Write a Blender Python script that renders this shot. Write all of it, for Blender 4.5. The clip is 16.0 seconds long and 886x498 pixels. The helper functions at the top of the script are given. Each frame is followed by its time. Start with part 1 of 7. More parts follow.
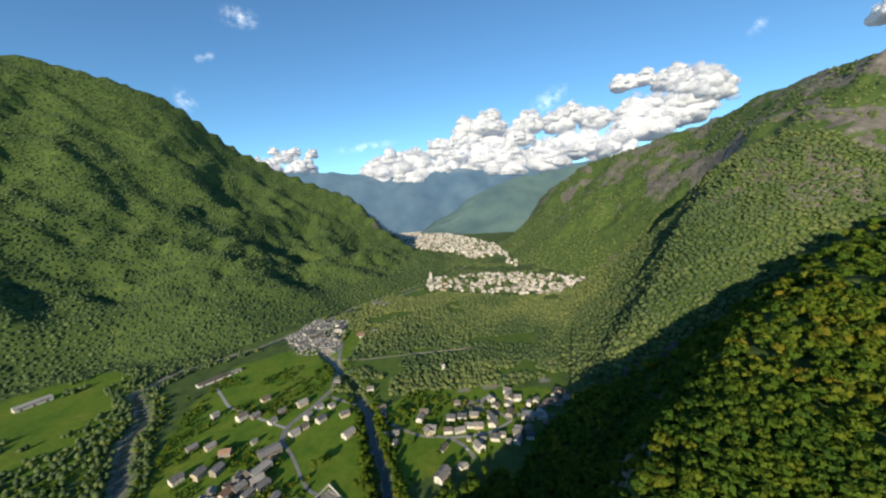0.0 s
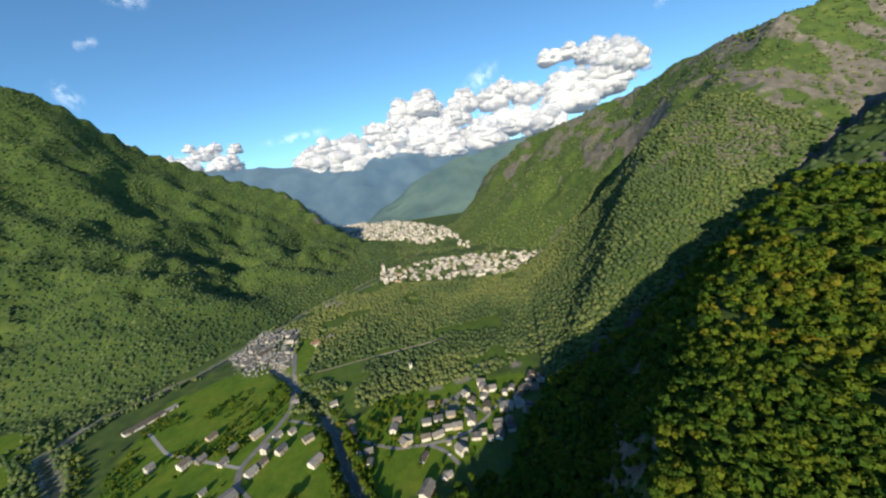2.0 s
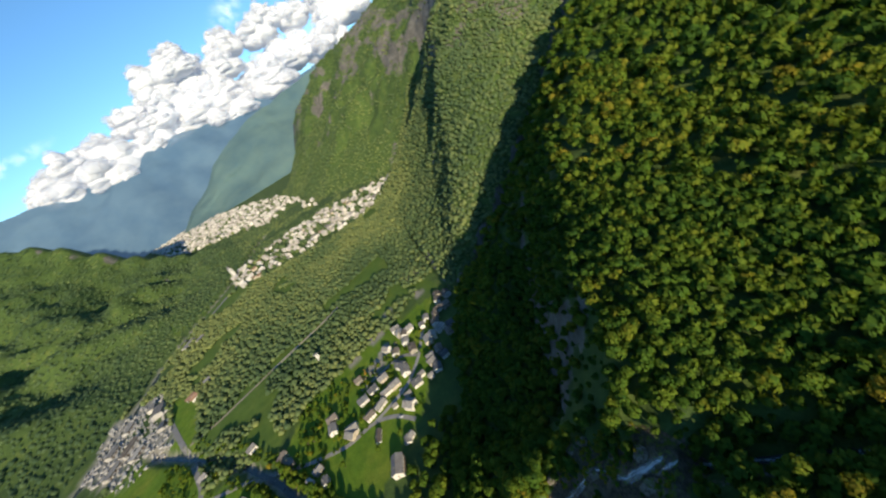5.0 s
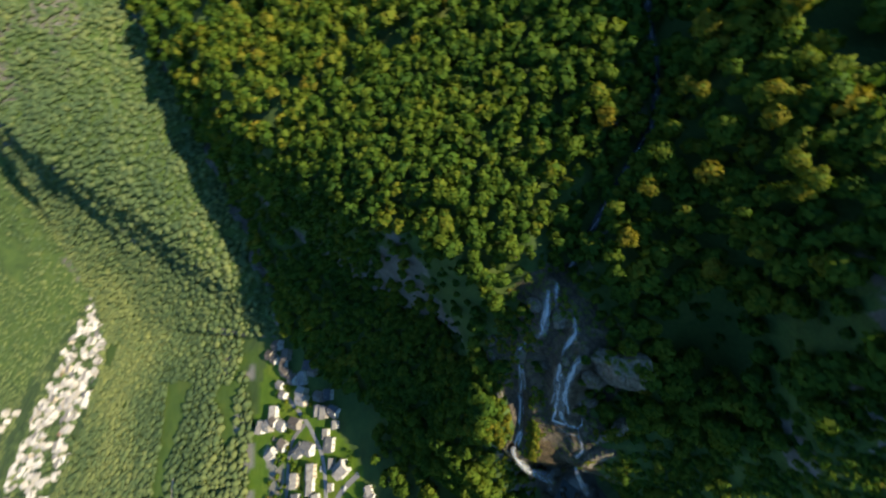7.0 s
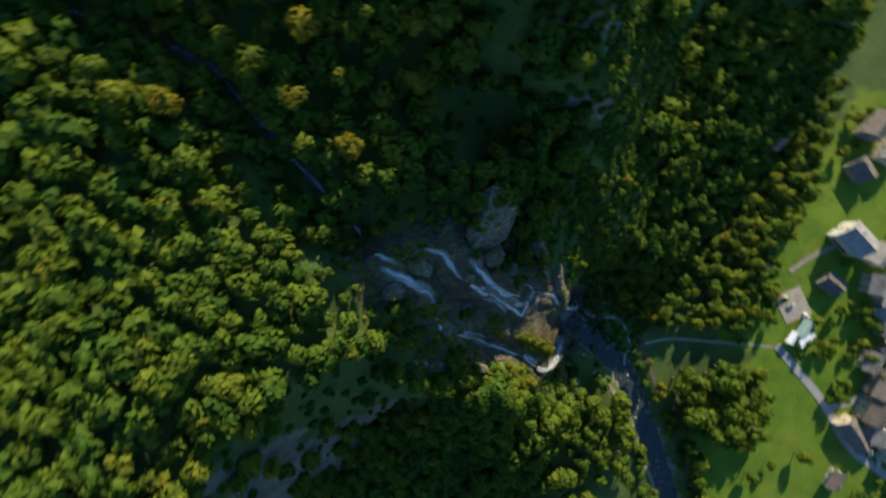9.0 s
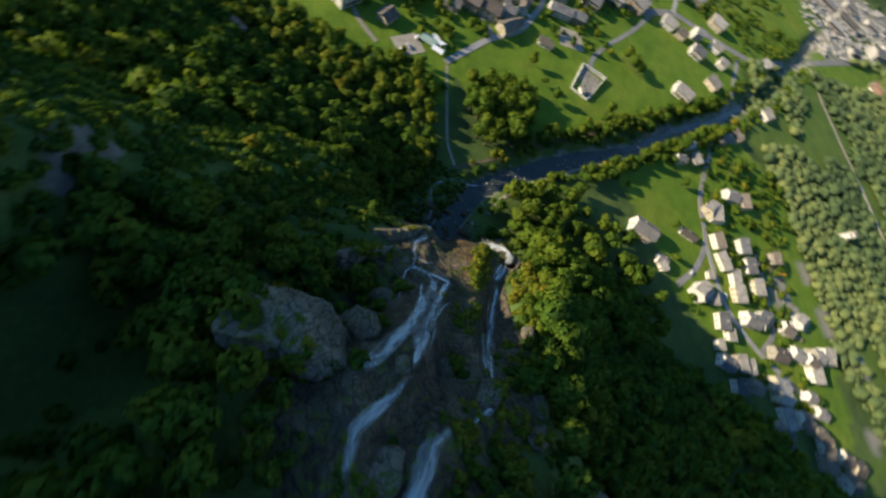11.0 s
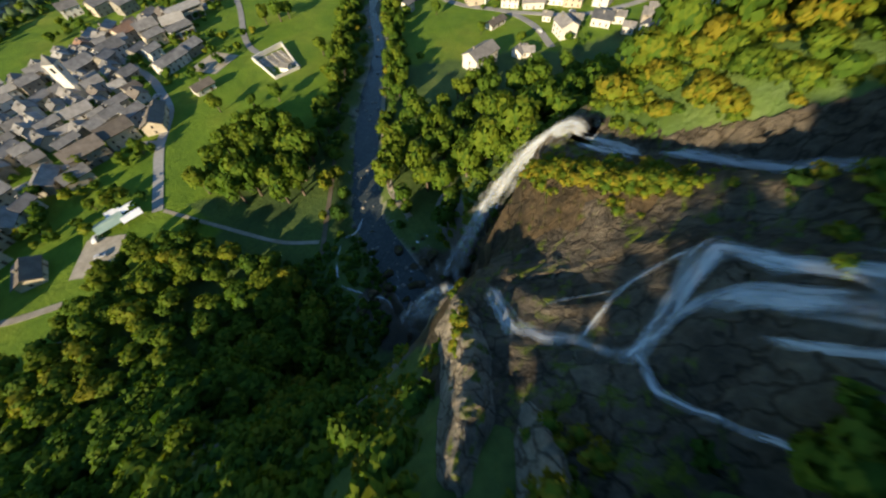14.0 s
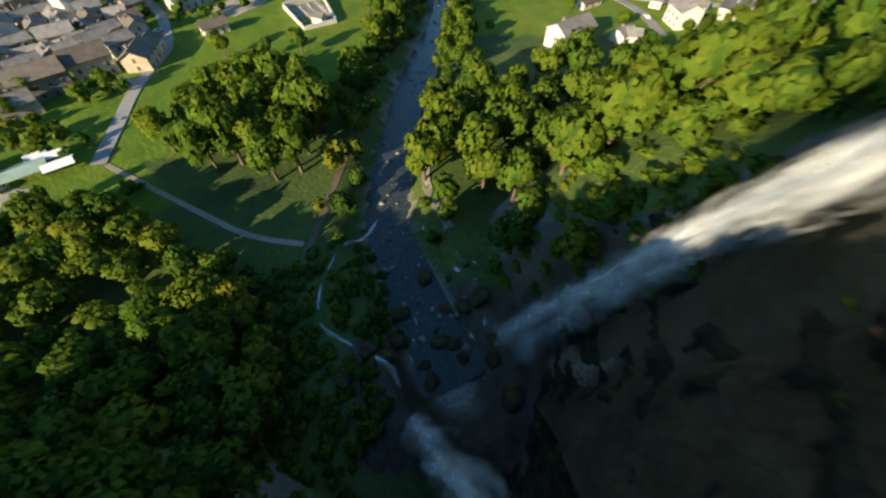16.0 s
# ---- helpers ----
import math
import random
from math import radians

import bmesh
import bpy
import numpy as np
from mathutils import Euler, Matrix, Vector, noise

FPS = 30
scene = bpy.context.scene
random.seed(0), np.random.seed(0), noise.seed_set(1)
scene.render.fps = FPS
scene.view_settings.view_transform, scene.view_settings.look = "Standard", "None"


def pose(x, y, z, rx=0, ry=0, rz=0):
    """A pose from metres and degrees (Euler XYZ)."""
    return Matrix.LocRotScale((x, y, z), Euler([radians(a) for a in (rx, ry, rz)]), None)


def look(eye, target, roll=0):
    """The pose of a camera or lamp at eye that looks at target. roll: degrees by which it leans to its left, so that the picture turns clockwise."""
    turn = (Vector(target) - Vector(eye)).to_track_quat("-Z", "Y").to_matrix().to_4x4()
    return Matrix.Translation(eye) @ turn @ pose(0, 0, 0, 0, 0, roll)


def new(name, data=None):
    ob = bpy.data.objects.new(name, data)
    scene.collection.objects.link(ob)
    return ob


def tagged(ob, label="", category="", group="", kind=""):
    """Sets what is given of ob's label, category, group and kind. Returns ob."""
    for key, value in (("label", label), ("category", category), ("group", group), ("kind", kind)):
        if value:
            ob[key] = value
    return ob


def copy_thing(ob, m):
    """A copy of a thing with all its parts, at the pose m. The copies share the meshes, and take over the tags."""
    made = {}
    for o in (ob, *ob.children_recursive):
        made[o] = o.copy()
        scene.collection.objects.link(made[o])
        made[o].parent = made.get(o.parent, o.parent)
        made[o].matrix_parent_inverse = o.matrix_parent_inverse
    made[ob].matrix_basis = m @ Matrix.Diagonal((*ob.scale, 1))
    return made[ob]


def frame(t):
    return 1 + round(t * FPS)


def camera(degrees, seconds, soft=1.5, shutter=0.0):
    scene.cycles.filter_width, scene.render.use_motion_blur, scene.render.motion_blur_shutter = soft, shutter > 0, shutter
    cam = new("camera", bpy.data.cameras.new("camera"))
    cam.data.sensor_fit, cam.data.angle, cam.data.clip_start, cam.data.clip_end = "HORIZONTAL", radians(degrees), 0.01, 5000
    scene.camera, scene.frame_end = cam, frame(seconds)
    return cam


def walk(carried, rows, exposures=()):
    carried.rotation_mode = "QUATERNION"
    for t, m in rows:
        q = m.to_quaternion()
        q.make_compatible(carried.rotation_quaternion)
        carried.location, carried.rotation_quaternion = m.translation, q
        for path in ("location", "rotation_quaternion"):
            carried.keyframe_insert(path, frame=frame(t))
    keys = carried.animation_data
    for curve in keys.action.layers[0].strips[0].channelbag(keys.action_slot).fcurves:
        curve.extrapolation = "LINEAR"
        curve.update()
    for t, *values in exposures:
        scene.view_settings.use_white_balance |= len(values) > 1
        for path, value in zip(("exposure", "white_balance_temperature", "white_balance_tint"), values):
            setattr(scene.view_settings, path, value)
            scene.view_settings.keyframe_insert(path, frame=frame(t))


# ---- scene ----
# ---- camera and walk ----
cam = camera(103.5, 16.0, soft=2.2, shutter=0.4)
PATH = [
    (0.0, 0.00, 0.01, 289.74, 81.74, 3.47, -0.50),
    (0.5, -1.98, 10.20, 290.75, 81.39, 4.18, -2.47),
    (1.0, -3.87, 20.41, 291.80, 80.84, 5.40, -4.65),
    (1.5, -5.51, 30.65, 292.89, 79.86, 6.84, -7.12),
    (2.0, -6.87, 40.96, 294.02, 78.24, 8.24, -9.89),
    (2.5, -8.00, 51.34, 295.12, 75.90, 9.53, -13.15),
    (3.0, -9.02, 61.70, 296.19, 73.11, 11.06, -16.80),
    (5.5, 15.80, 97.42, 269.45, 51.69, 29.30, -52.42),
    (6.0, 18.51, 102.45, 263.34, 43.37, 31.82, -66.85),
    (6.5, 21.36, 107.03, 257.07, 33.42, 32.73, -84.41),
    (7.0, 24.42, 110.92, 250.41, 23.05, 31.45, -103.25),
    (7.5, 27.81, 114.10, 243.15, 13.21, 28.24, -122.59),
    (8.0, 31.47, 117.06, 235.09, 4.82, 22.92, -142.10),
    (8.5, 35.17, 119.88, 226.22, -1.23, 15.68, -161.70),
    (9.0, 38.40, 122.31, 216.61, -4.46, 6.94, 177.44),
    (9.5, 40.95, 124.28, 206.44, -3.96, -2.46, 154.65),
    (10.0, 42.48, 125.77, 195.86, 0.26, -10.32, 131.31),
    (12.5, 25.34, 128.01, 136.38, 31.10, -9.64, 31.89),
    (13.0, 20.41, 131.28, 126.40, 32.36, -4.19, 23.94),
    (13.5, 15.36, 135.40, 116.78, 32.55, -0.31, 17.88),
    (14.0, 10.73, 140.30, 107.41, 32.59, 1.92, 12.89),
    (14.5, 6.48, 145.80, 98.14, 32.48, 2.84, 9.90),
    (15.0, 2.74, 152.10, 88.83, 32.49, 2.66, 10.31),
    (15.5, -0.85, 158.87, 79.45, 33.15, 1.46, 14.98),
    (16.0, -4.54, 165.99, 70.04, 35.02, -0.37, 22.40),
]
walk(cam, [(t, pose(x, y, z, rx, ry, rz)) for t, x, y, z, rx, ry, rz in PATH],
     exposures=[(0.0, 0.35, 6500, 10), (3.0, 0.4, 6500, 10), (5.5, 0.6, 6450, 10), (6.5, 0.85, 6400, 10), (8.0, 0.83, 6350, 10), (10.0, 0.75, 6500, 10), (12.5, 0.88, 6900, 10), (14.5, 0.98, 7200, 10), (16.0, 1.05, 7200, 10)])

# ---- world and sun ----
SUN_ELEV, SUN_AZ = 19.0, 197.0          # degrees; azimuth clockwise from +y, the sun stands behind the first view
world = bpy.data.worlds.new("sky")
scene.world = world
world.use_nodes = True
wn = world.node_tree.nodes
sky = wn.new("ShaderNodeTexSky")
sky.sky_type, sky.sun_disc = "NISHITA", False
sky.sun_elevation, sky.sun_rotation = radians(SUN_ELEV), radians(SUN_AZ)
sky.altitude, sky.air_density, sky.dust_density, sky.ozone_density = 1500, 1.0, 0.1, 1.8
wn["Background"].inputs["Strength"].default_value = 0.15
tint = wn.new("ShaderNodeMix")
tint.data_type, tint.blend_type = "RGBA", "MULTIPLY"
tint.inputs[0].default_value = 1.0
tint.inputs[7].default_value = (0.5, 0.77, 0.9, 1)
world.node_tree.links.new(sky.outputs[0], tint.inputs[6])
world.node_tree.links.new(tint.outputs[2], wn["Background"].inputs["Color"])

sun = new("sun", bpy.data.lights.new("sun", "SUN"))
sun.data.energy, sun.data.angle, sun.data.color = 5.0, radians(0.55), (1.0, 0.85, 0.6)
sx = math.sin(radians(SUN_AZ)) * math.cos(radians(SUN_ELEV))
sy = math.cos(radians(SUN_AZ)) * math.cos(radians(SUN_ELEV))
sz = math.sin(radians(SUN_ELEV))
sun.matrix_world = look((sx * 900, sy * 900, sz * 900), (0, 0, 0))

# ---- materials ----
def links(mat):
    return mat.node_tree.nodes, mat.node_tree.links


def base_mat(name, rough=0.8, metal=0.0):
    mat = bpy.data.materials.new(name)
    mat.use_nodes = True
    b = mat.node_tree.nodes["Principled BSDF"]
    b.inputs["Roughness"].default_value, b.inputs["Metallic"].default_value = rough, metal
    b.inputs["Specular IOR Level"].default_value = 0.3
    return mat, b


def noise_tex(mat, scale, detail=4.0, rough=0.6, vec=None):
    n, l = links(mat)
    t = n.new("ShaderNodeTexNoise")
    t.inputs["Scale"].default_value, t.inputs["Detail"].default_value, t.inputs["Roughness"].default_value = scale, detail, rough
    if vec is None:
        g = n.new("ShaderNodeNewGeometry")
        vec = g.outputs["Position"]
    l.new(vec, t.inputs["Vector"])
    return t.outputs["Fac"]


def ramp(mat, fac, stops):
    n, l = links(mat)
    r = n.new("ShaderNodeValToRGB")
    els = r.color_ramp.elements
    while len(els) < len(stops):
        els.new(0.5)
    for e, (p, c) in zip(els, stops):
        e.position, e.color = p, (*c, 1)
    l.new(fac, r.inputs["Fac"])
    return r.outputs["Color"]


def mix(mat, fac, a, b, mode="MIX"):
    n, l = links(mat)
    m = n.new("ShaderNodeMix")
    m.data_type, m.blend_type = "RGBA", mode
    for val, sock in ((fac, m.inputs[0]), (a, m.inputs[6]), (b, m.inputs[7])):
        if isinstance(val, (int, float)):
            sock.default_value = val
        elif isinstance(val, tuple):
            sock.default_value = (*val, 1)
        else:
            l.new(val, sock)
    return m.outputs[2]


def fmath(mat, op, a, b=0.0, clamp=False):
    n, l = links(mat)
    m = n.new("ShaderNodeMath")
    m.operation, m.use_clamp = op, clamp
    for val, sock in ((a, m.inputs[0]), (b, m.inputs[1])):
        if isinstance(val, (int, float)):
            sock.default_value = val
        else:
            l.new(val, sock)
    return m.outputs[0]


def bump(mat, b, height, strength, dist):
    n, l = links(mat)
    k = n.new("ShaderNodeBump")
    k.inputs["Strength"].default_value, k.inputs["Distance"].default_value = strength, dist
    l.new(height, k.inputs["Height"])
    l.new(k.outputs[0], b.inputs["Normal"])


def attr(mat, name):
    n, _ = links(mat)
    a = n.new("ShaderNodeAttribute")
    a.attribute_name = name
    return a.outputs["Fac"]


def two_tone(name, c1, c2, scale, rough=0.8, fine=None, bump_s=0.3, bump_d=0.02, per="object", vary=0.25):
    """A surface of two tones at a large and a fine scale, each piece a little lighter or darker."""
    mat, b = base_mat(name, rough)
    n, l = links(mat)
    big = noise_tex(mat, scale, 3.0)
    col = ramp(mat, big, [(0.3, c1), (0.7, c2)])
    f = noise_tex(mat, fine or scale * 12, 3.0)
    col = mix(mat, 0.55, col, ramp(mat, f, [(0.25, (0.45, 0.45, 0.45)), (0.75, (1, 1, 1))]), "MULTIPLY")
    if per == "object":
        rnd = n.new("ShaderNodeObjectInfo").outputs["Random"]
    else:
        rnd = n.new("ShaderNodeNewGeometry").outputs["Random Per Island"]
    lo, hi = 1 - vary, 1 + vary
    v = n.new("ShaderNodeMapRange")
    v.inputs["To Min"].default_value, v.inputs["To Max"].default_value = lo, hi
    l.new(rnd, v.inputs["Value"])
    h = n.new("ShaderNodeHueSaturation")
    l.new(v.outputs[0], h.inputs["Value"])
    l.new(col, h.inputs["Color"])
    l.new(h.outputs[0], b.inputs["Base Color"])
    bump(mat, b, f, bump_s, bump_d)
    return mat


def leaf_mat(name, stops, scale=0.9):
    """Foliage: the hue wanders from crown to crown, the tone from leaf clump to leaf clump."""
    mat, b = base_mat(name, 0.72)
    n, l = links(mat)
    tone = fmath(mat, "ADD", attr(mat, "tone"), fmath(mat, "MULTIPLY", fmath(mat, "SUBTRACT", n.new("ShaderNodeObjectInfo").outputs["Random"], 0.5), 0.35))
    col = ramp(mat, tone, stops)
    f = noise_tex(mat, scale, 3.0)
    col = mix(mat, 0.6, col, ramp(mat, f, [(0.3, (0.5, 0.55, 0.5)), (0.7, (1.15, 1.1, 1.0))]), "MULTIPLY")
    l.new(col, b.inputs["Base Color"])
    b.inputs["Specular IOR Level"].default_value = 0.1
    thin = n.new("ShaderNodeBsdfTranslucent")
    l.new(mix(mat, 1.0, col, (1.0, 1.05, 0.55), "MULTIPLY"), thin.inputs["Color"])
    both = n.new("ShaderNodeMixShader")
    both.inputs[0].default_value = 0.42
    l.new(b.outputs[0], both.inputs[1])
    l.new(thin.outputs[0], both.inputs[2])
    l.new(both.outputs[0], n["Material Output"].inputs["Surface"])
    return mat


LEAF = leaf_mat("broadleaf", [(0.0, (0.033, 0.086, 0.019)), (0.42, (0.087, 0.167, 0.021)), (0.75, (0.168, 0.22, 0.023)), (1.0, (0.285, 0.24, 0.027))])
# lighter, bluer and flatter than LEAF: distance haze put into the leaf colour
HAZYLEAF = leaf_mat("hazed_far_woods", [(0.0, (0.068, 0.12, 0.062)), (0.5, (0.15, 0.218, 0.094)), (1.0, (0.29, 0.335, 0.125))], 0.3)
BARK = two_tone("bark", (0.09, 0.065, 0.045), (0.16, 0.13, 0.1), 1.5)


def terrain_mat():
    mat, b = base_mat("land", 0.9)
    n, l = links(mat)
    # woodland soil and undergrowth
    u1 = noise_tex(mat, 0.045, 5.0)
    u2 = noise_tex(mat, 0.9, 4.0)
    wood = ramp(mat, u1, [(0.3, (0.04, 0.075, 0.02)), (0.55, (0.075, 0.125, 0.028)), (0.75, (0.13, 0.165, 0.04))])
    wood = mix(mat, 0.5, wood, ramp(mat, u2, [(0.3, (0.4, 0.42, 0.4)), (0.7, (1.2, 1.15, 1))]), "MULTIPLY")
    # meadow, mown in patches
    g1 = noise_tex(mat, 0.02, 4.0)
    g2 = noise_tex(mat, 0.6, 5.0)
    grass = ramp(mat, g1, [(0.3, (0.08, 0.16, 0.01)), (0.5, (0.115, 0.195, 0.013)), (0.72, (0.18, 0.22, 0.024))])
    g3 = noise_tex(mat, 0.11, 3.0)
    grass = mix(mat, 0.6, grass, ramp(mat, g3, [(0.35, (0.62, 0.7, 0.5)), (0.62, (1.12, 1.08, 1))]), "MULTIPLY")
    grass = mix(mat, 0.45, grass, ramp(mat, g2, [(0.3, (0.6, 0.66, 0.5)), (0.7, (1.1, 1.08, 1))]), "MULTIPLY")
    # rock
    r1 = noise_tex(mat, 0.05, 6.0, 0.7)
    r2 = noise_tex(mat, 0.5, 6.0, 0.7)
    rock = ramp(mat, r1, [(0.3, (0.1, 0.096, 0.084)), (0.55, (0.19, 0.18, 0.155)), (0.75, (0.34, 0.31, 0.265))])
    rock = mix(mat, 0.7, rock, ramp(mat, r2, [(0.3, (0.35, 0.34, 0.33)), (0.7, (1.15, 1.12, 1.1))]), "MULTIPLY")
    soak = attr(mat, "wet")
    rock = mix(mat, soak, rock, mix(mat, 1.0, rock, (0.42, 0.36, 0.28), "MULTIPLY"))
    l.new(fmath(mat, "SUBTRACT", 0.9, fmath(mat, "MULTIPLY", soak, 0.5)), b.inputs["Roughness"])
    gravel = ramp(mat, noise_tex(mat, 1.2, 5.0), [(0.3, (0.16, 0.15, 0.13)), (0.7, (0.4, 0.37, 0.32))])
    col = mix(mat, attr(mat, "meadow"), wood, grass)
    edge = fmath(mat, "ADD", attr(mat, "rock"), fmath(mat, "MULTIPLY", fmath(mat, "SUBTRACT", r2, 0.5), 0.6))
    r3 = noise_tex(mat, 0.028, 7.0, 0.72)
    edge = fmath(mat, "ADD", edge, fmath(mat, "MULTIPLY", fmath(mat, "SUBTRACT", r3, 0.52), 1.7))
    edge = fmath(mat, "MULTIPLY", fmath(mat, "SUBTRACT", edge, 0.42), 7.0, True)
    col = mix(mat, edge, col, rock)
    col = mix(mat, attr(mat, "gravel"), col, gravel)
    l.new(col, b.inputs["Base Color"])
    bump(mat, b, r2, 0.8, 0.8)
    return mat


LAND = terrain_mat()

# ---- lie of the land ----
_tab = np.random.RandomState(7).rand(256, 256)


def vnoise(x, y):
    xi, yi = np.floor(x).astype(int), np.floor(y).astype(int)
    fx, fy = x - xi, y - yi
    fx, fy = fx * fx * (3 - 2 * fx), fy * fy * (3 - 2 * fy)
    a, b = _tab[xi % 256, yi % 256], _tab[(xi + 1) % 256, yi % 256]
    c, d = _tab[xi % 256, (yi + 1) % 256], _tab[(xi + 1) % 256, (yi + 1) % 256]
    return (a * (1 - fx) + b * fx) * (1 - fy) + (c * (1 - fx) + d * fx) * fy


def fbm(x, y, scale, octaves=5, ridged=False):
    out, amp, tot = np.zeros_like(x, dtype=float), 1.0, 0.0
    x, y = x / scale + 31.7, y / scale + 12.3
    for k in range(octaves):
        v = vnoise(x * 2 ** k + 17 * k, y * 2 ** k - 9 * k)
        if ridged:
            v = 1 - np.abs(2 * v - 1)
        out, tot, amp = out + amp * v, tot + amp, amp * 0.5
    return out / tot


def along(x, y, line):
    """Distance to a polyline, the height there, and how far along it that is."""
    best, zed, arc, run = np.full(x.shape, 1e12), np.zeros(x.shape), np.zeros(x.shape), 0.0
    for p, q in zip(line[:-1], line[1:]):
        dx, dy = q[0] - p[0], q[1] - p[1]
        ln = dx * dx + dy * dy
        s = np.clip(((x - p[0]) * dx + (y - p[1]) * dy) / ln, 0, 1)
        d = (x - p[0] - s * dx) ** 2 + (y - p[1] - s * dy) ** 2
        m = d < best
        pz, qz = (p[2], q[2]) if len(p) > 2 else (0, 0)
        best, zed, arc = np.where(m, d, best), np.where(m, pz + s * (qz - pz), zed), np.where(m, run + s * math.sqrt(ln), arc)
        run += math.sqrt(ln)
    return np.sqrt(best), zed, arc


def within(x, y, poly):
    ins = np.zeros(x.shape, bool)
    for p, q in zip(poly, poly[1:] + poly[:1]):
        c = (p[1] > y) != (q[1] > y)
        if p[1] != q[1]:
            ins ^= c & (x < (q[0] - p[0]) * (y - p[1]) / (q[1] - p[1]) + p[0])
    return ins


def step(v, a, b):
    s = np.clip((v - a) / (b - a), 0, 1)
    return s * s * (3 - 2 * s)


# the hanging shelf that the stream leaves: its foot, the ledge half way up, its rim
SHELF_FOOT = [(-330, -500, 12), (-230, -150, 10), (-150, 40, 8), (-112, 90, 6), (-88, 122, 6), (-64, 150, 7), (-40, 161, 8), (-20, 158, 10), (-8, 155, 13), (0, 160, 12), (4, 166, 11), (6, 174, 12), (8, 183, 15), (6, 190, 14), (1, 198, 12), (-8, 208, 9),
              (-14, 221, 7), (-9, 240, 7), (8, 262, 9), (36, 288, 11), (70, 318, 11), (98, 362, 10), (150, 412, 15), (280, 416, 70), (500, 458, 150), (900, 545, 330)]
SHELF_LEDGE = [(-140, -500, 160), (-120, -150, 118), (-75, -20, 72), (-45, 60, 60), (-34, 98, 56), (-36, 136, 33), (-20, 143, 39), (-6, 144, 57), (7, 157, 67), (10, 163, 66), (10, 169, 66), (12.5, 175, 68), (15.5, 181, 70),
               (18, 187, 73), (25, 193, 77), (38, 199, 81), (50, 198, 80), (64, 194, 78), (78, 200, 66), (96, 216, 58), (118, 246, 58), (154, 286, 58), (208, 332, 62), (290, 378, 105), (500, 446, 190), (900, 522, 350)]
SHELF_RIM = [(60, -500, 330), (-70, -150, 160), (-24, -90, 140), (30, -62, 158), (74, -50, 162), (44, 0, 140), (8, 48, 126), (4, 72, 120), (6, 106, 86), (12, 132, 82), (22, 118, 92), (40, 112, 116),
             (58, 133, 116), (66, 147, 113), (73, 154, 114), (90, 160, 125), (109, 175, 133), (136, 208, 133), (180, 236, 134), (290, 318, 150), (600, 428, 232), (900, 480, 380)]
# the sunny side of the valley beyond the gully
NORTH_FOOT = [(900, 562, 330), (500, 474, 150), (280, 432, 68), (160, 428, 16), (186, 500, 18), (216, 580, 20), (300, 800, 4), (340, 1000, -6), (520, 1150, -10),
              (330, 1500, -26), (290, 2000, -44), (420, 2450, -55), (1500, 3000, -55)]
NORTH_CREST = [(1900, 640, 680), (983, 800, 547), (1075, 1100, 564), (1100, 1500, 530), (984, 1750, 481), (840, 2000, 433), (690, 2300, 292), (640, 2420, 150), (1600, 2900, 100)]
# the shady side across the river
SOUTH_FOOT = [(-1000, -300, 5), (-900, 300, -5), (-807, 595, -12), (-726, 692, -12), (-590, 699, -12), (-445, 764, -12), (-315, 934, -14), (-275, 1030, -15),
              (-79, 1269, -20), (118, 1609, -32), (60, 1900, -42), (-160, 2220, -52), (-500, 3000, -58), (-900, 4600, -60)]
SOUTH_CREST = [(-2300, -300, 900), (-2100, 900, 1000), (-1936, 1700, 1067), (-1543, 1800, 943), (-1360, 1900, 868), (-1105, 2000, 610), (-706, 2050, 403),
               (-505, 2000, 326), (-286, 1900, 98), (-90, 1800, 12), (-300, 2150, 20), (-900, 3000, 300), (-1500, 4600, 500)]
LEFT_ARM = [(-16, 176), (-19.6, 179.1), (-26, 180), (-33.3, 180.3), (-36.5, 182.5), (-38.2, 184.8), (-41, 191), (-42.6, 198.8), (-41, 206), (-41, 214)]
GULLY = [(420, -60, 190), (260, 20, 150), (131, 66, 127), (113, 75, 125), (97, 97, 121), (71, 130, 114), (60, 135, 113)]
CASCADE = [(70, 133, 122), (57, 129, 121), (51, 131, 119), (47.5, 137.6, 115), (44.6, 140.7, 112.5), (41.7, 143.2, 110.5), (37.5, 146.4, 105), (33.2, 150.8, 96), (29.5, 154.5, 89), (26.5, 157, 85.5), (24, 154, 82), (20.5, 150.5, 80), (16, 151.5, 77), (13, 153.5, 75), (10, 157, 72.5)]
CASCADE_2 = [(70, 134, 122), (62, 138, 118), (56.5, 143.5, 113), (54.5, 147.8, 111), (55.4, 150.4, 110.8), (54.5, 153.3, 110), (53.5, 157.6, 108.5), (49.7, 158.6, 105.5), (46.2, 160.8, 99), (42.4, 164.3, 89), (39.5, 168.5, 80.5), (33, 172, 80), (26, 175, 79), (17, 184.5, 72)]
CASCADE_3 = [(50, 130, 119), (44, 132, 114.5), (41.1, 136.4, 110), (38.3, 140.6, 106.5), (34, 146.5, 98), (30, 151, 90), (25, 154.5, 83)]
TORRENT = [(-8, 182, 4), (-26, 199, 3), (-38, 211, 2), (-44, 224, 1), (-51, 243, 0), (-58, 262, -1), (-64, 284, -1.5), (-79, 344, -2.5), (-100, 389, -4), (-114, 440, -6),
           (-150, 520, -9), (-200, 600, -11), (-262, 690, -13)]
RIVER = [(-345, 120, -4), (-355, 230, -5), (-362, 300, -6), (-370, 342, -7), (-407, 386, -8), (-438, 428, -9), (-456, 477, -10), (-541, 561, -12), (-520, 640, -13),
         (-420, 730, -14), (-320, 880, -16), (-270, 1010, -18), (-90, 1240, -22), (100, 1560, -32)]


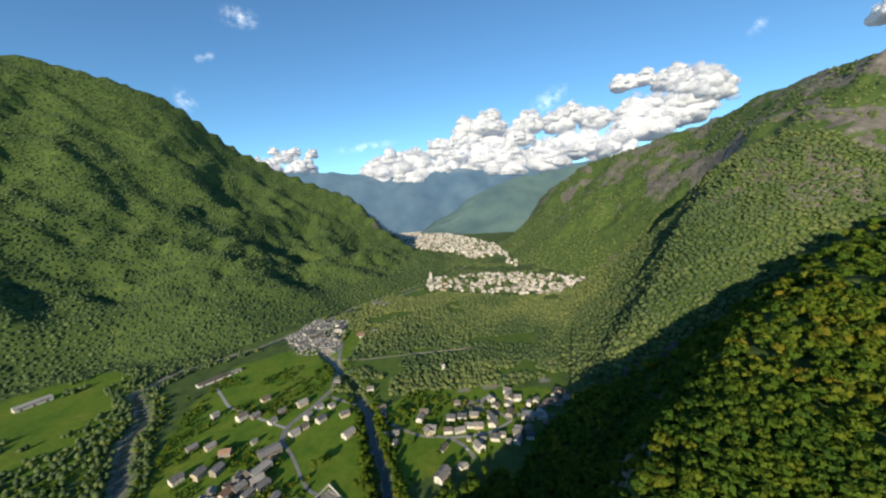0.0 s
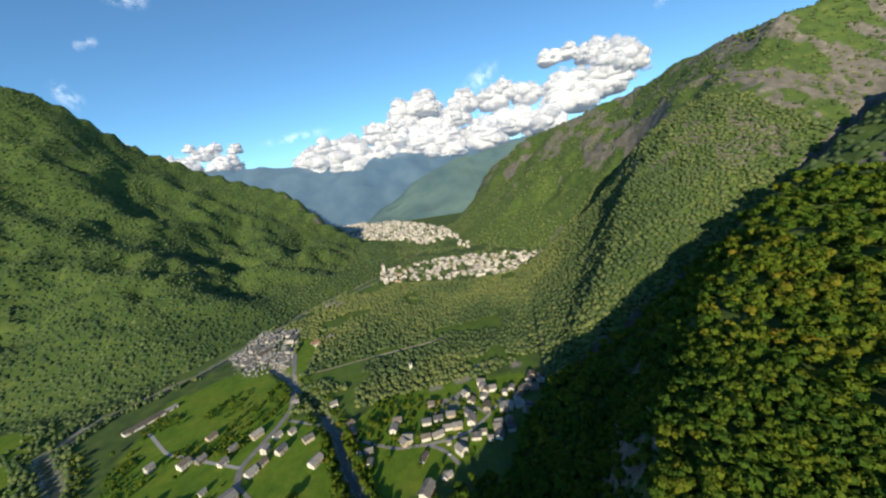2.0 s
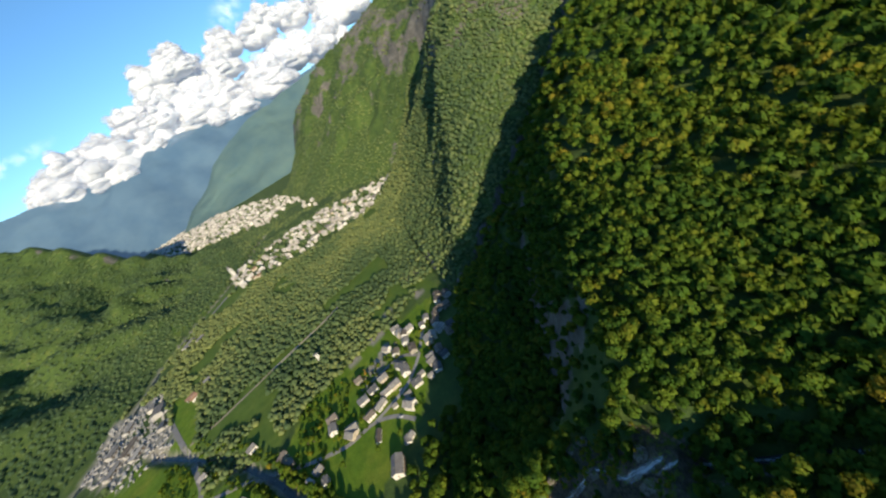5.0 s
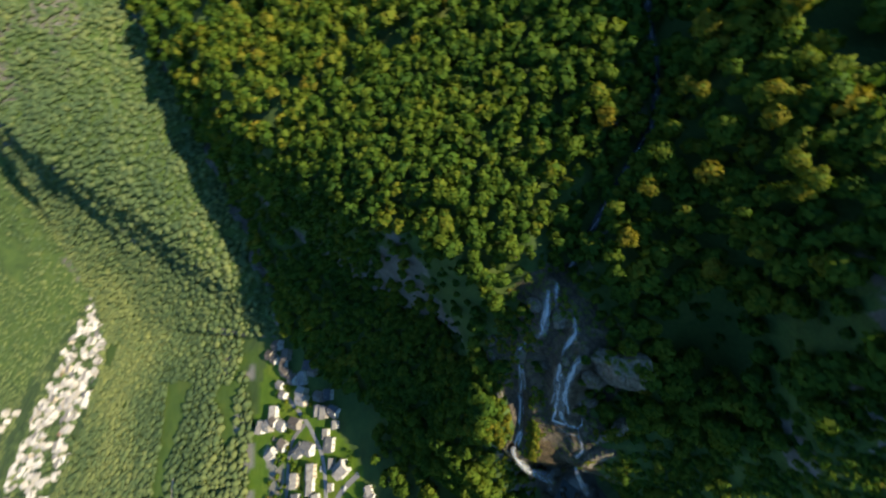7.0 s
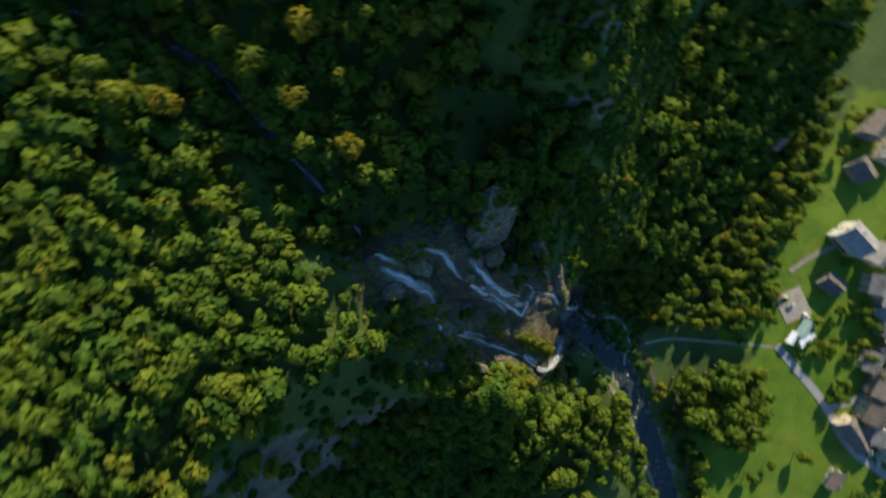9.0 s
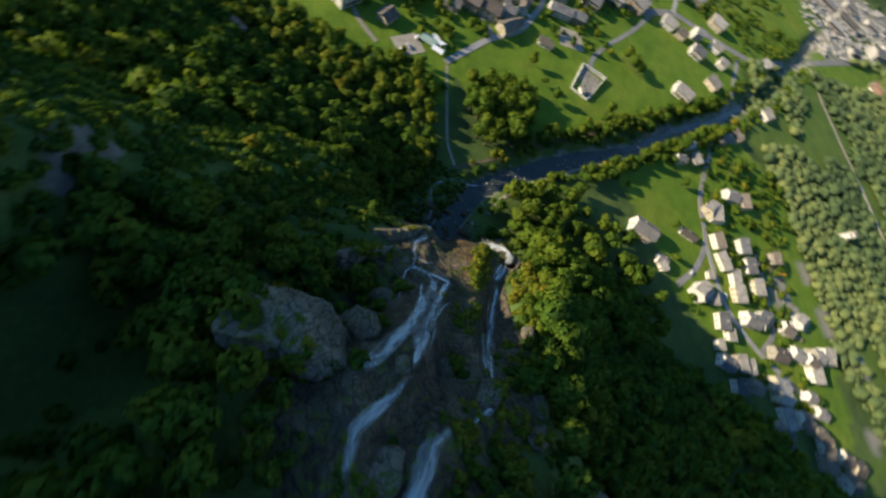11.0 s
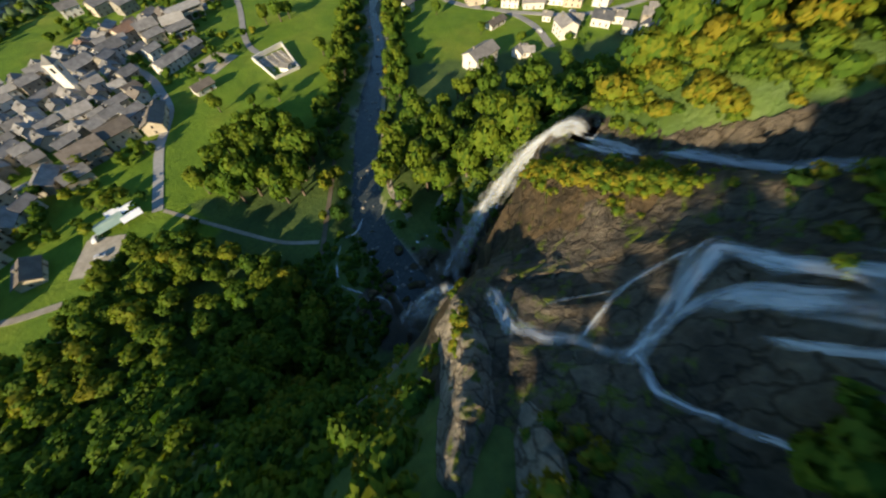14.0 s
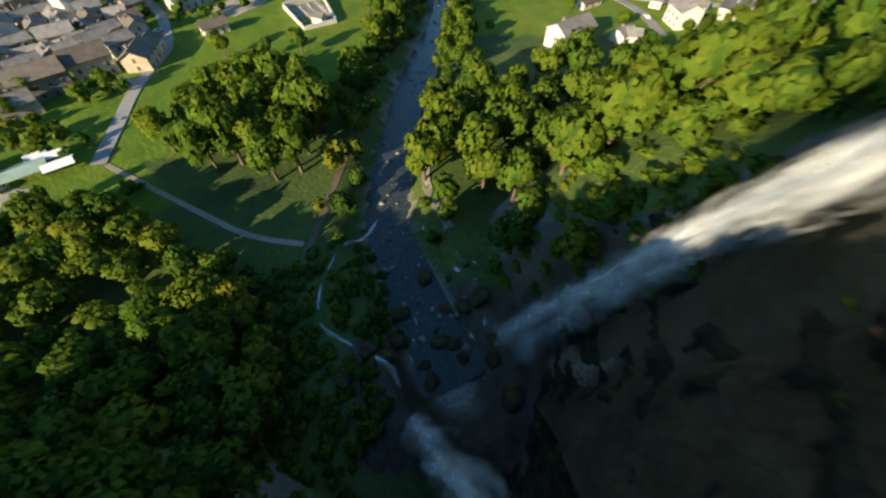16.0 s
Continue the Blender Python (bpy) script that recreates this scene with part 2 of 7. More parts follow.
def floor_z(x, y):
    z = -0.0115 * np.clip(y - 300, 0, 3800) - 0.02 * np.clip(-x - 150, 0, 350)
    z = z + 9 * np.exp(-np.hypot(x + 10, y - 185) / 55) + 4 * np.exp(-np.hypot(x + 140, y - 130) / 90)
    z = z + 0.06 * np.clip(x - 20, 0, 160) * step(y, 330, 400) * (1 - step(y, 700, 1100))
    return np.maximum(z, -60)


def blend_z(x, y, line):
    """Height of a contour line, blended softly from all its stretches."""
    top, bot = np.zeros(x.shape), np.zeros(x.shape)
    for p, q in zip(line[:-1], line[1:]):
        n = max(2, int(math.hypot(q[0] - p[0], q[1] - p[1]) / 90) + 1)
        for k in range(n):
            f = (k + 0.5) / n
            w = (math.hypot(q[0] - p[0], q[1] - p[1]) / n) / (((x - p[0] - f * (q[0] - p[0])) ** 2 + (y - p[1] - f * (q[1] - p[1])) ** 2 + 60.0) ** 2)
            top, bot = top + w * (p[2] + f * (q[2] - p[2])), bot + w
    return top / bot


def band(x, y, low, high, bow):
    d1, z1 = along(x, y, low)[0], blend_z(x, y, low)
    d2, z2 = along(x, y, high)[0], blend_z(x, y, high)
    return z1 + (z2 - z1) * (d1 / (d1 + d2 + 1e-6)) ** bow, d2, z2


def height(x, y):
    x, y = np.asarray(x, float), np.asarray(y, float)
    z = floor_z(x, y)
    z = z + (fbm(x, y, 60, 3) - 0.5) * 1.2
    rough = fbm(x, y, 240, 6, True) - 0.6
    ribs = fbm(x * 1.0 + 0.35 * y, y, 95, 4, True) - 0.6
    small = fbm(x, y, 38, 4) - 0.5
    # shelf
    far = [(3000, 700), (3000, -500)]
    up, mid, top = (within(x, y, [p[:2] for p in ln] + far) for ln in (SHELF_FOOT, SHELF_LEDGE, SHELF_RIM))
    a, _, _ = band(x, y, SHELF_FOOT, SHELF_LEDGE, 0.85)
    b, d2, z2 = band(x, y, SHELF_LEDGE, SHELF_RIM, 0.8)
    crown = z2 + 7 * step(d2, 0, 25) + 0.05 * np.clip(d2 - 30, 0, 200) + 0.45 * np.clip(d2 - 230, 0, 1500)
    s = np.where(top, crown, np.where(mid, b, a))
    s = s + small * 9 * step(np.minimum(along(x, y, SHELF_FOOT)[0], 60), 3, 40) + rough * 26 * step(d2, 60, 400)
    z = np.where(up, np.maximum(z, s), z)
    s = 17 * np.exp(-((x - 24) / 20) ** 2 - ((y - 60) / 15) ** 2) - 16 * np.exp(-((x - 38) / 15) ** 2 - ((y - 95) / 12) ** 2) - 15 * np.exp(-((x - 88) / 34) ** 2 - ((y - 14) / 26) ** 2)
    z = z + np.where(top, s, 0.0)
    # north side
    n_in = within(x, y, [p[:2] for p in NORTH_FOOT] + [(3500, 3000), (3500, 560)])
    n_top = within(x, y, [p[:2] for p in NORTH_CREST] + [(4000, 2900), (4000, 640)])
    a, d2, z2 = band(x, y, NORTH_FOOT, NORTH_CREST, 1.12)
    a = np.where(n_top, z2 - 0.35 * d2, a)
    amp = step(along(x, y, NORTH_FOOT)[0], 20, 400)
    a = a + (rough * 165 + ribs * 48) * amp * (0.25 + 0.75 * step(d2, 0, 250)) + small * 14 * amp
    z = np.where(n_in, np.maximum(z, a), z)
    # south side
    s_in = within(x, y, [p[:2] for p in SOUTH_FOOT] + [(-4500, 4600), (-4500, -300)])
    s_top = within(x, y, [p[:2] for p in SOUTH_CREST] + [(-4500, 4600), (-4500, -300)])
    a, d2, z2 = band(x, y, SOUTH_FOOT, SOUTH_CREST, 1.0)
    a = np.where(s_top, z2 - 0.3 * d2, a)
    amp = step(along(x, y, SOUTH_FOOT)[0], 10, 350)
    a = a + (rough * 160 + ribs * 28) * amp * (0.2 + 0.8 * step(d2, 0, 300)) + small * 12 * amp
    z = np.where(s_in, np.maximum(z, a), z)
    # water cuts its way
    d, zs, _ = along(x, y, GULLY)
    z = np.where(d < 60, np.minimum(z, zs - 1.5 + 0.85 * np.maximum(d - 1.5, 0)), z)
    d = np.minimum(np.minimum(along(x, y, CASCADE)[0], along(x, y, CASCADE_2)[0]), along(x, y, CASCADE_3)[0])
    w = np.exp(-(d / 5.6) ** 2)
    z = np.where(w > 0.003, z * (1 - w) + blend_z(x, y, CASCADE + CASCADE_2[::-1]) * w + (fbm(x, y, 7, 3, True) - 0.6) * 3.0 * w * step(d, 0.8, 3), z)
    z = z + 3.2 * np.exp(-((x + 33) / 5) ** 2 - ((y - 191) / 8) ** 2)
    for line, half, bank, reach in ((TORRENT, 5.6, 0.9, 5.0), (RIVER, 8, 0.7, 14.0)):
        d, zs, _ = along(x, y, line)
        cut = np.minimum(z, zs - 0.9 + bank * np.maximum(d - half, 0))
        z = z + (cut - z) * (1 - step(d, half + reach * 0.5, half + reach))
    return z


def mesh_of(name, verts, faces, mat, smooth=False, tone=None, normals=None):
    """A mesh from arrays: verts (n, 3), faces (m, 3) or (m, 4); normals round off the shading of leaf masses."""
    me = bpy.data.meshes.new(name)
    verts, faces = np.asarray(verts, np.float32), np.asarray(faces, np.int32)
    k = faces.shape[1]
    me.vertices.add(len(verts))
    me.vertices.foreach_set("co", verts.ravel())
    me.loops.add(faces.size)
    me.loops.foreach_set("vertex_index", faces.ravel())
    me.polygons.add(len(faces))
    me.polygons.foreach_set("loop_start", np.arange(0, faces.size, k, dtype=np.int32))
    me.polygons.foreach_set("use_smooth", np.full(len(faces), smooth or normals is not None))
    me.update(calc_edges=True)
    if normals is not None:
        at = me.attributes.new("custom_normal", "FLOAT_VECTOR", "POINT")
        at.data.foreach_set("vector", np.asarray(normals, np.float32).ravel())
    if tone is not None:
        at = me.attributes.new("tone", "FLOAT", "POINT")
        at.data.foreach_set("value", np.asarray(tone, np.float32))
    if mat is not None:
        me.materials.append(mat)
    return me


def spaced(parts):
    out = []
    for a, b, stepsize in parts:
        out += list(np.arange(a, b, stepsize))
    return np.array(out)


gx = spaced([(-4400, -1800, 90), (-1800, -700, 20), (-700, -280, 11), (-280, -120, 5), (-120, -30, 3), (-30, 90, 1.3), (90, 150, 2.6), (150, 320, 4), (320, 700, 12), (700, 1500, 20), (1500, 4401, 100)])
gy = spaced([(-900, -120, 40), (-120, 40, 8), (40, 110, 2.4), (110, 215, 1.3), (215, 300, 2.6), (300, 480, 4.5), (480, 800, 9), (800, 2100, 19), (2100, 4800, 80)])
GX, GY = np.meshgrid(gx, gy)
GZ = height(GX, GY)
nx, ny = len(gx), len(gy)


def lay(x, y):
    """Height of the ground sheet itself at x, y."""
    x, y = np.asarray(x, float), np.asarray(y, float)
    i, j = np.clip(np.searchsorted(gx, x) - 1, 0, nx - 2), np.clip(np.searchsorted(gy, y) - 1, 0, ny - 2)
    u, v = np.clip((x - gx[i]) / (gx[i + 1] - gx[i]), 0, 1), np.clip((y - gy[j]) / (gy[j + 1] - gy[j]), 0, 1)
    return (GZ[j, i] * (1 - u) + GZ[j, i + 1] * u) * (1 - v) + (GZ[j + 1, i] * (1 - u) + GZ[j + 1, i + 1] * u) * v


def ground_z(x, y):
    return float(lay(x, y))


idx = np.arange(nx * ny).reshape(ny, nx)
quads = np.stack([idx[:-1, :-1], idx[:-1, 1:], idx[1:, 1:], idx[1:, :-1]], -1).reshape(-1, 4)
land = mesh_of("ground", np.stack([GX, GY, GZ], -1).reshape(-1, 3), quads, LAND, True)
gsx, gsy = np.gradient(GZ, gx, axis=1), np.gradient(GZ, gy, axis=0)
SLOPE = np.hypot(gsx, gsy)

MEADOWS = [
    [(-330, 120), (-160, 60), (-128, 116), (-95, 160), (-92, 196), (-112, 205), (-72, 230), (-82, 300), (-95, 345), (-116, 440), (-190, 520), (-200, 640), (-250, 700), (-345, 690), (-420, 640), (-400, 480), (-345, 330)],
    [(-70, 310), (-40, 325), (5, 345), (30, 350), (110, 415), (160, 470), (60, 500), (-60, 500), (-100, 460), (-85, 390)],
    [(-440, 350), (-380, 320), (-420, 300), (-700, 330), (-780, 560), (-700, 660), (-590, 660), (-555, 560), (-470, 470)],
    [(-235, 640), (-195, 640), (-190, 760), (-230, 800)],
]
meadow = np.zeros(GX.shape)
for poly in MEADOWS:
    meadow = np.maximum(meadow, within(GX, GY, poly).astype(float))
meadow *= SLOPE < 0.45
glades = (GY > 470) & (GY < 1250) & (GX > -240) & (GX < 330) & (SLOPE < 0.6)
meadow = np.maximum(meadow, 0.4 * glades * step(fbm(GX, GY, 70, 3), 0.6, 0.68))
rock = step(SLOPE, 1.15, 2.2) + 0.45 * step(fbm(GX, GY, 130, 4), 0.6, 0.72) * step(SLOPE, 0.3, 0.8)
cd = np.minimum(np.minimum(along(GX, GY, CASCADE)[0], along(GX, GY, CASCADE_2)[0]), along(GX, GY, CASCADE_3)[0])
rag = (fbm(GX, GY, 9, 4) - 0.5) * 26
rock = np.maximum(rock, 1 - step(cd + rag * 0.7, 3, 10))
wet = 1 - step(cd + rag * 0.6, 5, 13)
wet = np.maximum(wet, 1 - step(np.hypot(GX + 4, GY - 181) + rag * 0.5, 20, 32))
upland = step(GZ, 150, 330) * (GX > 250)
rock = rock + upland * 1.1 * step(fbm(GX * 1.0, GY * 0.45, 60, 5, True), 0.62, 0.8)
rock = np.maximum(rock, 1 - step(np.hypot(GX + 8, GY - 184) + rag * 0.5, 12, 26))
rock = rock - 0.5 * (GX < -250) - 0.6 * np.exp(-((GX + 33) / 6) ** 2 - ((GY - 191) / 9) ** 2)
gravel = np.maximum(1 - step(along(GX, GY, TORRENT)[0] + (fbm(GX, GY, 10, 3) - 0.5) * 8, 3.5, 6), 1 - step(along(GX, GY, RIVER)[0] + (fbm(GX, GY, 30, 3) - 0.5) * 12, 6, 11))
WORKS = [(-385, 790), (-300, 665), (-225, 670), (-255, 870), (-350, 900)]
gravel = np.maximum(gravel, 0.9 * within(GX, GY, WORKS) * step(fbm(GX, GY, 38, 3), 0.36, 0.5))
for qx, qy, qr in ((162, 556, 15), (178, 545, 9), (-197, 1008, 34), (140, 500, 8), (60, 505, 12), (95, 520, 9), (16, 500, 8), (270, 524, 6), (388, 678, 9), (30, 458, 14), (55, 468, 10)):
    gravel = np.maximum(gravel, 0.9 * (1 - step(np.hypot((GX - qx) * 0.8, GY - qy) + (fbm(GX, GY, 12, 3) - 0.5) * 16, qr * 0.6, qr)))
GRASSY = [(20, 187), (26, 178.5), (40, 174), (70, 176), (74, 198), (40, 205), (26, 196)]
bank = within(GX, GY, GRASSY)
meadow, rock = np.where(bank, 0.08, meadow), np.where(bank, rock * 0.25, rock)
rock = np.where(np.hypot(GX - 40, GY - 92) < 27, np.minimum(rock, 0.35) - 0.2, rock)
for nm, val in (("meadow", meadow), ("rock", np.clip(rock, -0.6, 1)), ("gravel", gravel), ("wet", wet)):
    at = land.attributes.new(nm, "FLOAT", "POINT")
    at.data.foreach_set("value", val.ravel().astype(np.float32))
ground = tagged(new("ground", land), "valley floor with meadows between steep wooded mountainsides", "ground", kind="structure")

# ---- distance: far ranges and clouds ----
# distance haze is put into these colours, and the ranges glow to match
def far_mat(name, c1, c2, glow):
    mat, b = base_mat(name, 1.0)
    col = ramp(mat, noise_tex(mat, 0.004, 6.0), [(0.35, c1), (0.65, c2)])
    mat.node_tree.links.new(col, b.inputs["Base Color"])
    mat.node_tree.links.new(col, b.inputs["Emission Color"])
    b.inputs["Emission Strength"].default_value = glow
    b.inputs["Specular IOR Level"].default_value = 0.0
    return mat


def range_sheet(name, y0, y1, x0, x1, crest, wob, mat, label):
    """A far range: a sheet that climbs from the valley to an uneven crest."""
    xs, ts = np.linspace(x0, x1, 150), np.linspace(0, 1, 26)
    X, T = np.meshgrid(xs, ts)
    top = np.interp(xs, [c[0] for c in crest], [c[1] for c in crest])
    top = top + (fbm(xs, xs * 0 + y0, 420, 5, True) - 0.6) * wob
    Y = y0 + (y1 - y0) * T + (fbm(X, T * 900, 500, 4) - 0.5) * 320
    Z = -90 + (top[None, :] + 90) * T ** 0.9 + (fbm(X, Y, 330, 5, True) - 0.6) * wob * 1.6 * T * (1 - T) * 2
    k = np.arange(X.size).reshape(X.shape)
    q = np.stack([k[:-1, :-1], k[:-1, 1:], k[1:, 1:], k[1:, :-1]], -1).reshape(-1, 4)
    ob = new(name, mesh_of(name, np.stack([X, Y, Z], -1).reshape(-1, 3), q, mat, True))
    return tagged(ob, label, "mountain", kind="structure")


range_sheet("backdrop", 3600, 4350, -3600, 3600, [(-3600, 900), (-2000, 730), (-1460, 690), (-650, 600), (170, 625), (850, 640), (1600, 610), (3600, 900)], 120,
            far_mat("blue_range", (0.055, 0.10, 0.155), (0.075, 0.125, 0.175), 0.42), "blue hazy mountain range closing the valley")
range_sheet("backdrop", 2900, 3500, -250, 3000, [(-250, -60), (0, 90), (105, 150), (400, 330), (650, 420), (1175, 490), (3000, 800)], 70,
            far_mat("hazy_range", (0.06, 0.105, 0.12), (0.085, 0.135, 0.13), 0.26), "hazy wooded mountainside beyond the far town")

CLOUD, cb = base_mat("cloud", 1.0)
cb.inputs["Base Color"].default_value = (0.49, 0.5, 0.525, 1)
cb.inputs["Specular IOR Level"].default_value = 0.0
# faint blue glow that fills the shaded sides of the heaps
cb.inputs["Emission Color"].default_value = (0.62, 0.74, 0.95, 1)
cb.inputs["Emission Strength"].default_value = 0.14
bump(CLOUD, cb, noise_tex(CLOUD, 0.014, 8.0, 0.62), 0.6, 45.0)
CLOUD.node_tree.links.new(attr(CLOUD, "tone"), cb.inputs["Alpha"])


def ico(sub):
    bm = bmesh.new()
    bmesh.ops.create_icosphere(bm, subdivisions=sub, radius=1)
    v = np.array([p.co[:] for p in bm.verts])
    f = np.array([[p.index for p in fc.verts] for fc in bm.faces])
    bm.free()
    return v, f


def cloud(line, n, r0, r1, seed, label, squash=0.85):
    """Heaped cloud: broad billows along a rising line, each one budding smaller ones, flat below."""
    rs = np.random.RandomState(seed)
    v3, f3 = ico(3)
    v2, f2 = ico(2)
    balls = []
    for k in range(n):
        s = (k + rs.rand()) / n * (len(line) - 1)
        i = min(int(s), len(line) - 2)
        a, b = np.array(line[i], float), np.array(line[i + 1], float)
        p = a + (b - a) * (s - i)
        up = rs.rand() ** 1.2
        r = (r1 + (r0 - r1) * up) * (0.8 + 0.4 * rs.rand())
        c = np.array([p[0] + rs.randn() * 40, p[1] + rs.randn() * 60, p[2] + up * max(p[3] - r * 0.6, 10)])
        balls.append((c, r, v3, f3, False))
        for _ in range(9):
            q = rs.randn(3)
            q[1] = -abs(q[1])
            q[2] = abs(q[2]) * 1.2 - 0.25
            q /= np.linalg.norm(q)
            r2 = r * rs.uniform(0.26, 0.5)
            c2 = c + q * r * 0.85
            balls.append((c2, r2, v3 if r2 > 55 else v2, f3 if r2 > 55 else f2, False))
            for _ in range(2):
                q2 = q * 0.7 + rs.randn(3) * 0.6
                q2 /= np.linalg.norm(q2)
                balls.append((c2 + q2 * r2 * 0.9, r2 * rs.uniform(0.4, 0.75), v2, f2, True))
    V, F, T, base = [], [], [], 0
    low = min(p[2] for p in line) - 40
    for c, r, vv, ff, thin in balls:
        lump = fbm(vv[:, 0] * r + c[0] + 0.7 * vv[:, 2] * r, vv[:, 1] * r * 0.7 + c[1] + vv[:, 2] * r, 75.0, 6) - 0.5
        d = vv * (r * (1 + 0.5 * lump) + 40 * lump)[:, None]
        d[:, 2] = np.where(d[:, 2] < 0, d[:, 2] * 0.4, d[:, 2] * squash)
        V.append(c + d)
        T.append(np.full(len(vv), 0.3 if thin else 1.0))
        F.append(ff + base)
        base += len(vv)
    V = np.concatenate(V)
    V[:, 2] = np.maximum(V[:, 2], low)
    ob = new("cloud", mesh_of("cloud", V, np.concatenate(F), CLOUD, True, np.concatenate(T)))
    return tagged(ob, label, "cloud", "clouds over the far range")


cloud([(-900, 4480, 520, 240), (-300, 4480, 540, 370), (300, 4480, 560, 560), (560, 4480, 580, 760), (760, 4480, 560, 700)], 26, 110, 230, 3, "bright white heap cloud resting on the far range")
cloud([(700, 4440, 540, 480), (1200, 4440, 560, 690), (1700, 4430, 600, 820), (2200, 4420, 680, 880), (2700, 4400, 860, 820), (3000, 4400, 1150, 500), (3250, 4400, 1380, 260)], 36, 120, 250, 4, "tall white heap cloud climbing above the sunny ridge")
cloud([(-2300, 4500, 740, 200), (-1950, 4500, 740, 380), (-1500, 4500, 700, 290)], 11, 60, 130, 5, "small white heap cloud over the far range")
cloud([(-2750, 4400, 1080, 60), (-2560, 4400, 1010, 60)], 4, 40, 80, 8, "small white cloud behind the wooded crest", 0.6)
cloud([(3650, 3000, 1500, 120), (3950, 3000, 1620, 160)], 7, 70, 130, 9, "grey-white cloud above the rocky ridge")

WISP, wb = base_mat("wisp", 1.0)
wb.inputs["Base Color"].default_value = (0.9, 0.93, 1, 1)
# own blue glow brightens the wisps like daylight through thin cloud
wb.inputs["Emission Color"].default_value = (0.55, 0.72, 1, 1)
wb.inputs["Emission Strength"].default_value = 0.35
wr = fmath(WISP, "SUBTRACT", 1.0, fmath(WISP, "MULTIPLY", attr(WISP, "tone"), 1.0), True)
wa = fmath(WISP, "MULTIPLY", fmath(WISP, "SUBTRACT", noise_tex(WISP, 0.011, 6.0, 0.65), 0.42), 3.2, True)
WISP.node_tree.links.new(fmath(WISP, "MULTIPLY", fmath(WISP, "MULTIPLY", wa, wr), 0.5), wb.inputs["Alpha"])


def wisp(x, y, z, w, h, tilt):
    n = 10
    U, W = np.meshgrid(np.linspace(-1, 1, n), np.linspace(-1, 1, n))
    c, s = math.cos(tilt), math.sin(tilt)
    px, pz = U * w * c - W * h * s, U * w * s + W * h * c
    k = np.arange(n * n).reshape(n, n)
    q = np.stack([k[:-1, :-1], k[:-1, 1:], k[1:, 1:], k[1:, :-1]], -1).reshape(-1, 4)
    P = np.stack([x + px, y + 12 * np.sin(3 * U) + 0 * px, z + pz], -1).reshape(-1, 3)
    ob = new("cloud_wisp", mesh_of("cloud_wisp", P, q, WISP, True, np.clip(np.hypot(U, W), 0, 1).ravel()))
    ob.visible_shadow = False
    tagged(ob, "thin torn wisp of white cloud in blue sky", "cloud", "thin wisps of cloud")


# the last six are added before the heap clouds to soften their edges
for w in ((-2150, 4300, 2450, 260, 130, -0.3), (-2600, 4300, 2050, 130, 60, 0.2), (-2900, 4300, 1600, 190, 110, -0.9), (3500, 4000, 1900, 150, 80, 0.6), (-850, 4300, 950, 420, 60, 0.1), (-350, 4220, 640, 520, 110, 0.1), (500, 4220, 760, 560, 150, 0.25), (1500, 4200, 860, 640, 170, 0.2), (2350, 4180, 1080, 480, 220, 0.5), (1300, 4200, 1330, 300, 120, 0.5), (-1900, 4250, 800, 420, 120, 0.0)):
    wisp(*w)

# ---- trees ----
def part(name, data, parent, label=""):
    ob = new(name, data)
    ob.parent = parent
    if label:
        ob["label"] = label
    return ob


def crown_arrays(seed, clumps=95, squash=0.85, size=0.30):
    """A leafy crown of radius 1: lobes set with small leaf clumps, gaps between them, and a heart darkened as inner
    shade.
    """
    rs = np.random.RandomState(seed)
    lobes = [(np.array([0, 0, 0.1]), 0.72)]
    for k in range(6):
        a = k * 1.05 + rs.rand()
        lobes.append((np.array([math.cos(a) * 0.5, math.sin(a) * 0.5, rs.uniform(-0.35, 0.45)]), rs.uniform(0.36, 0.55)))
    V, F, tone, N, base = [], [], [], [], 0
    for k in range(clumps):
        c, r = lobes[rs.randint(len(lobes))]
        d = rs.randn(3)
        d[2] = d[2] * 0.8 + 0.25
        d /= np.linalg.norm(d)
        p = c + d * r * rs.uniform(0.86, 1.04)
        p[2] *= squash
        nrm = d + rs.randn(3) * 0.42
        nrm /= np.linalg.norm(nrm)
        t1 = np.cross(nrm, rs.randn(3))
        t1 /= np.linalg.norm(t1)
        t2 = np.cross(nrm, t1)
        s, low = size * rs.uniform(0.6, 1.25), rs.uniform(0.2, 0.5)
        V += [p + t1 * s * rs.uniform(0.8, 1.2), p + (t2 * rs.uniform(0.55, 0.95) - nrm * low) * s, p - t1 * s * rs.uniform(0.8, 1.2), p - (t2 * rs.uniform(0.55, 0.95) + nrm * low) * s]
        F += [(base, base + 1, base + 2), (base, base + 2, base + 3)]
        soft = 0.5 * d + 0.35 * p / (np.linalg.norm(p) + 0.05) + 0.25 * nrm + np.array([0, 0, 0.2])
        N += [soft / np.linalg.norm(soft)] * 4
        # tone varies by clump and rises towards the crown's top
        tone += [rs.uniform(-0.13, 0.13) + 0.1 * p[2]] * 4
        base += 4
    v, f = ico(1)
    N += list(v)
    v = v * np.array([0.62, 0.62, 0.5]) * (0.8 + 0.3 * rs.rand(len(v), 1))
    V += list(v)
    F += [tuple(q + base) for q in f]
    # shade inside the crown put into the heart's tone
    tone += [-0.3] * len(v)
    return np.array(V), np.array(F), np.array(tone), np.array(N)


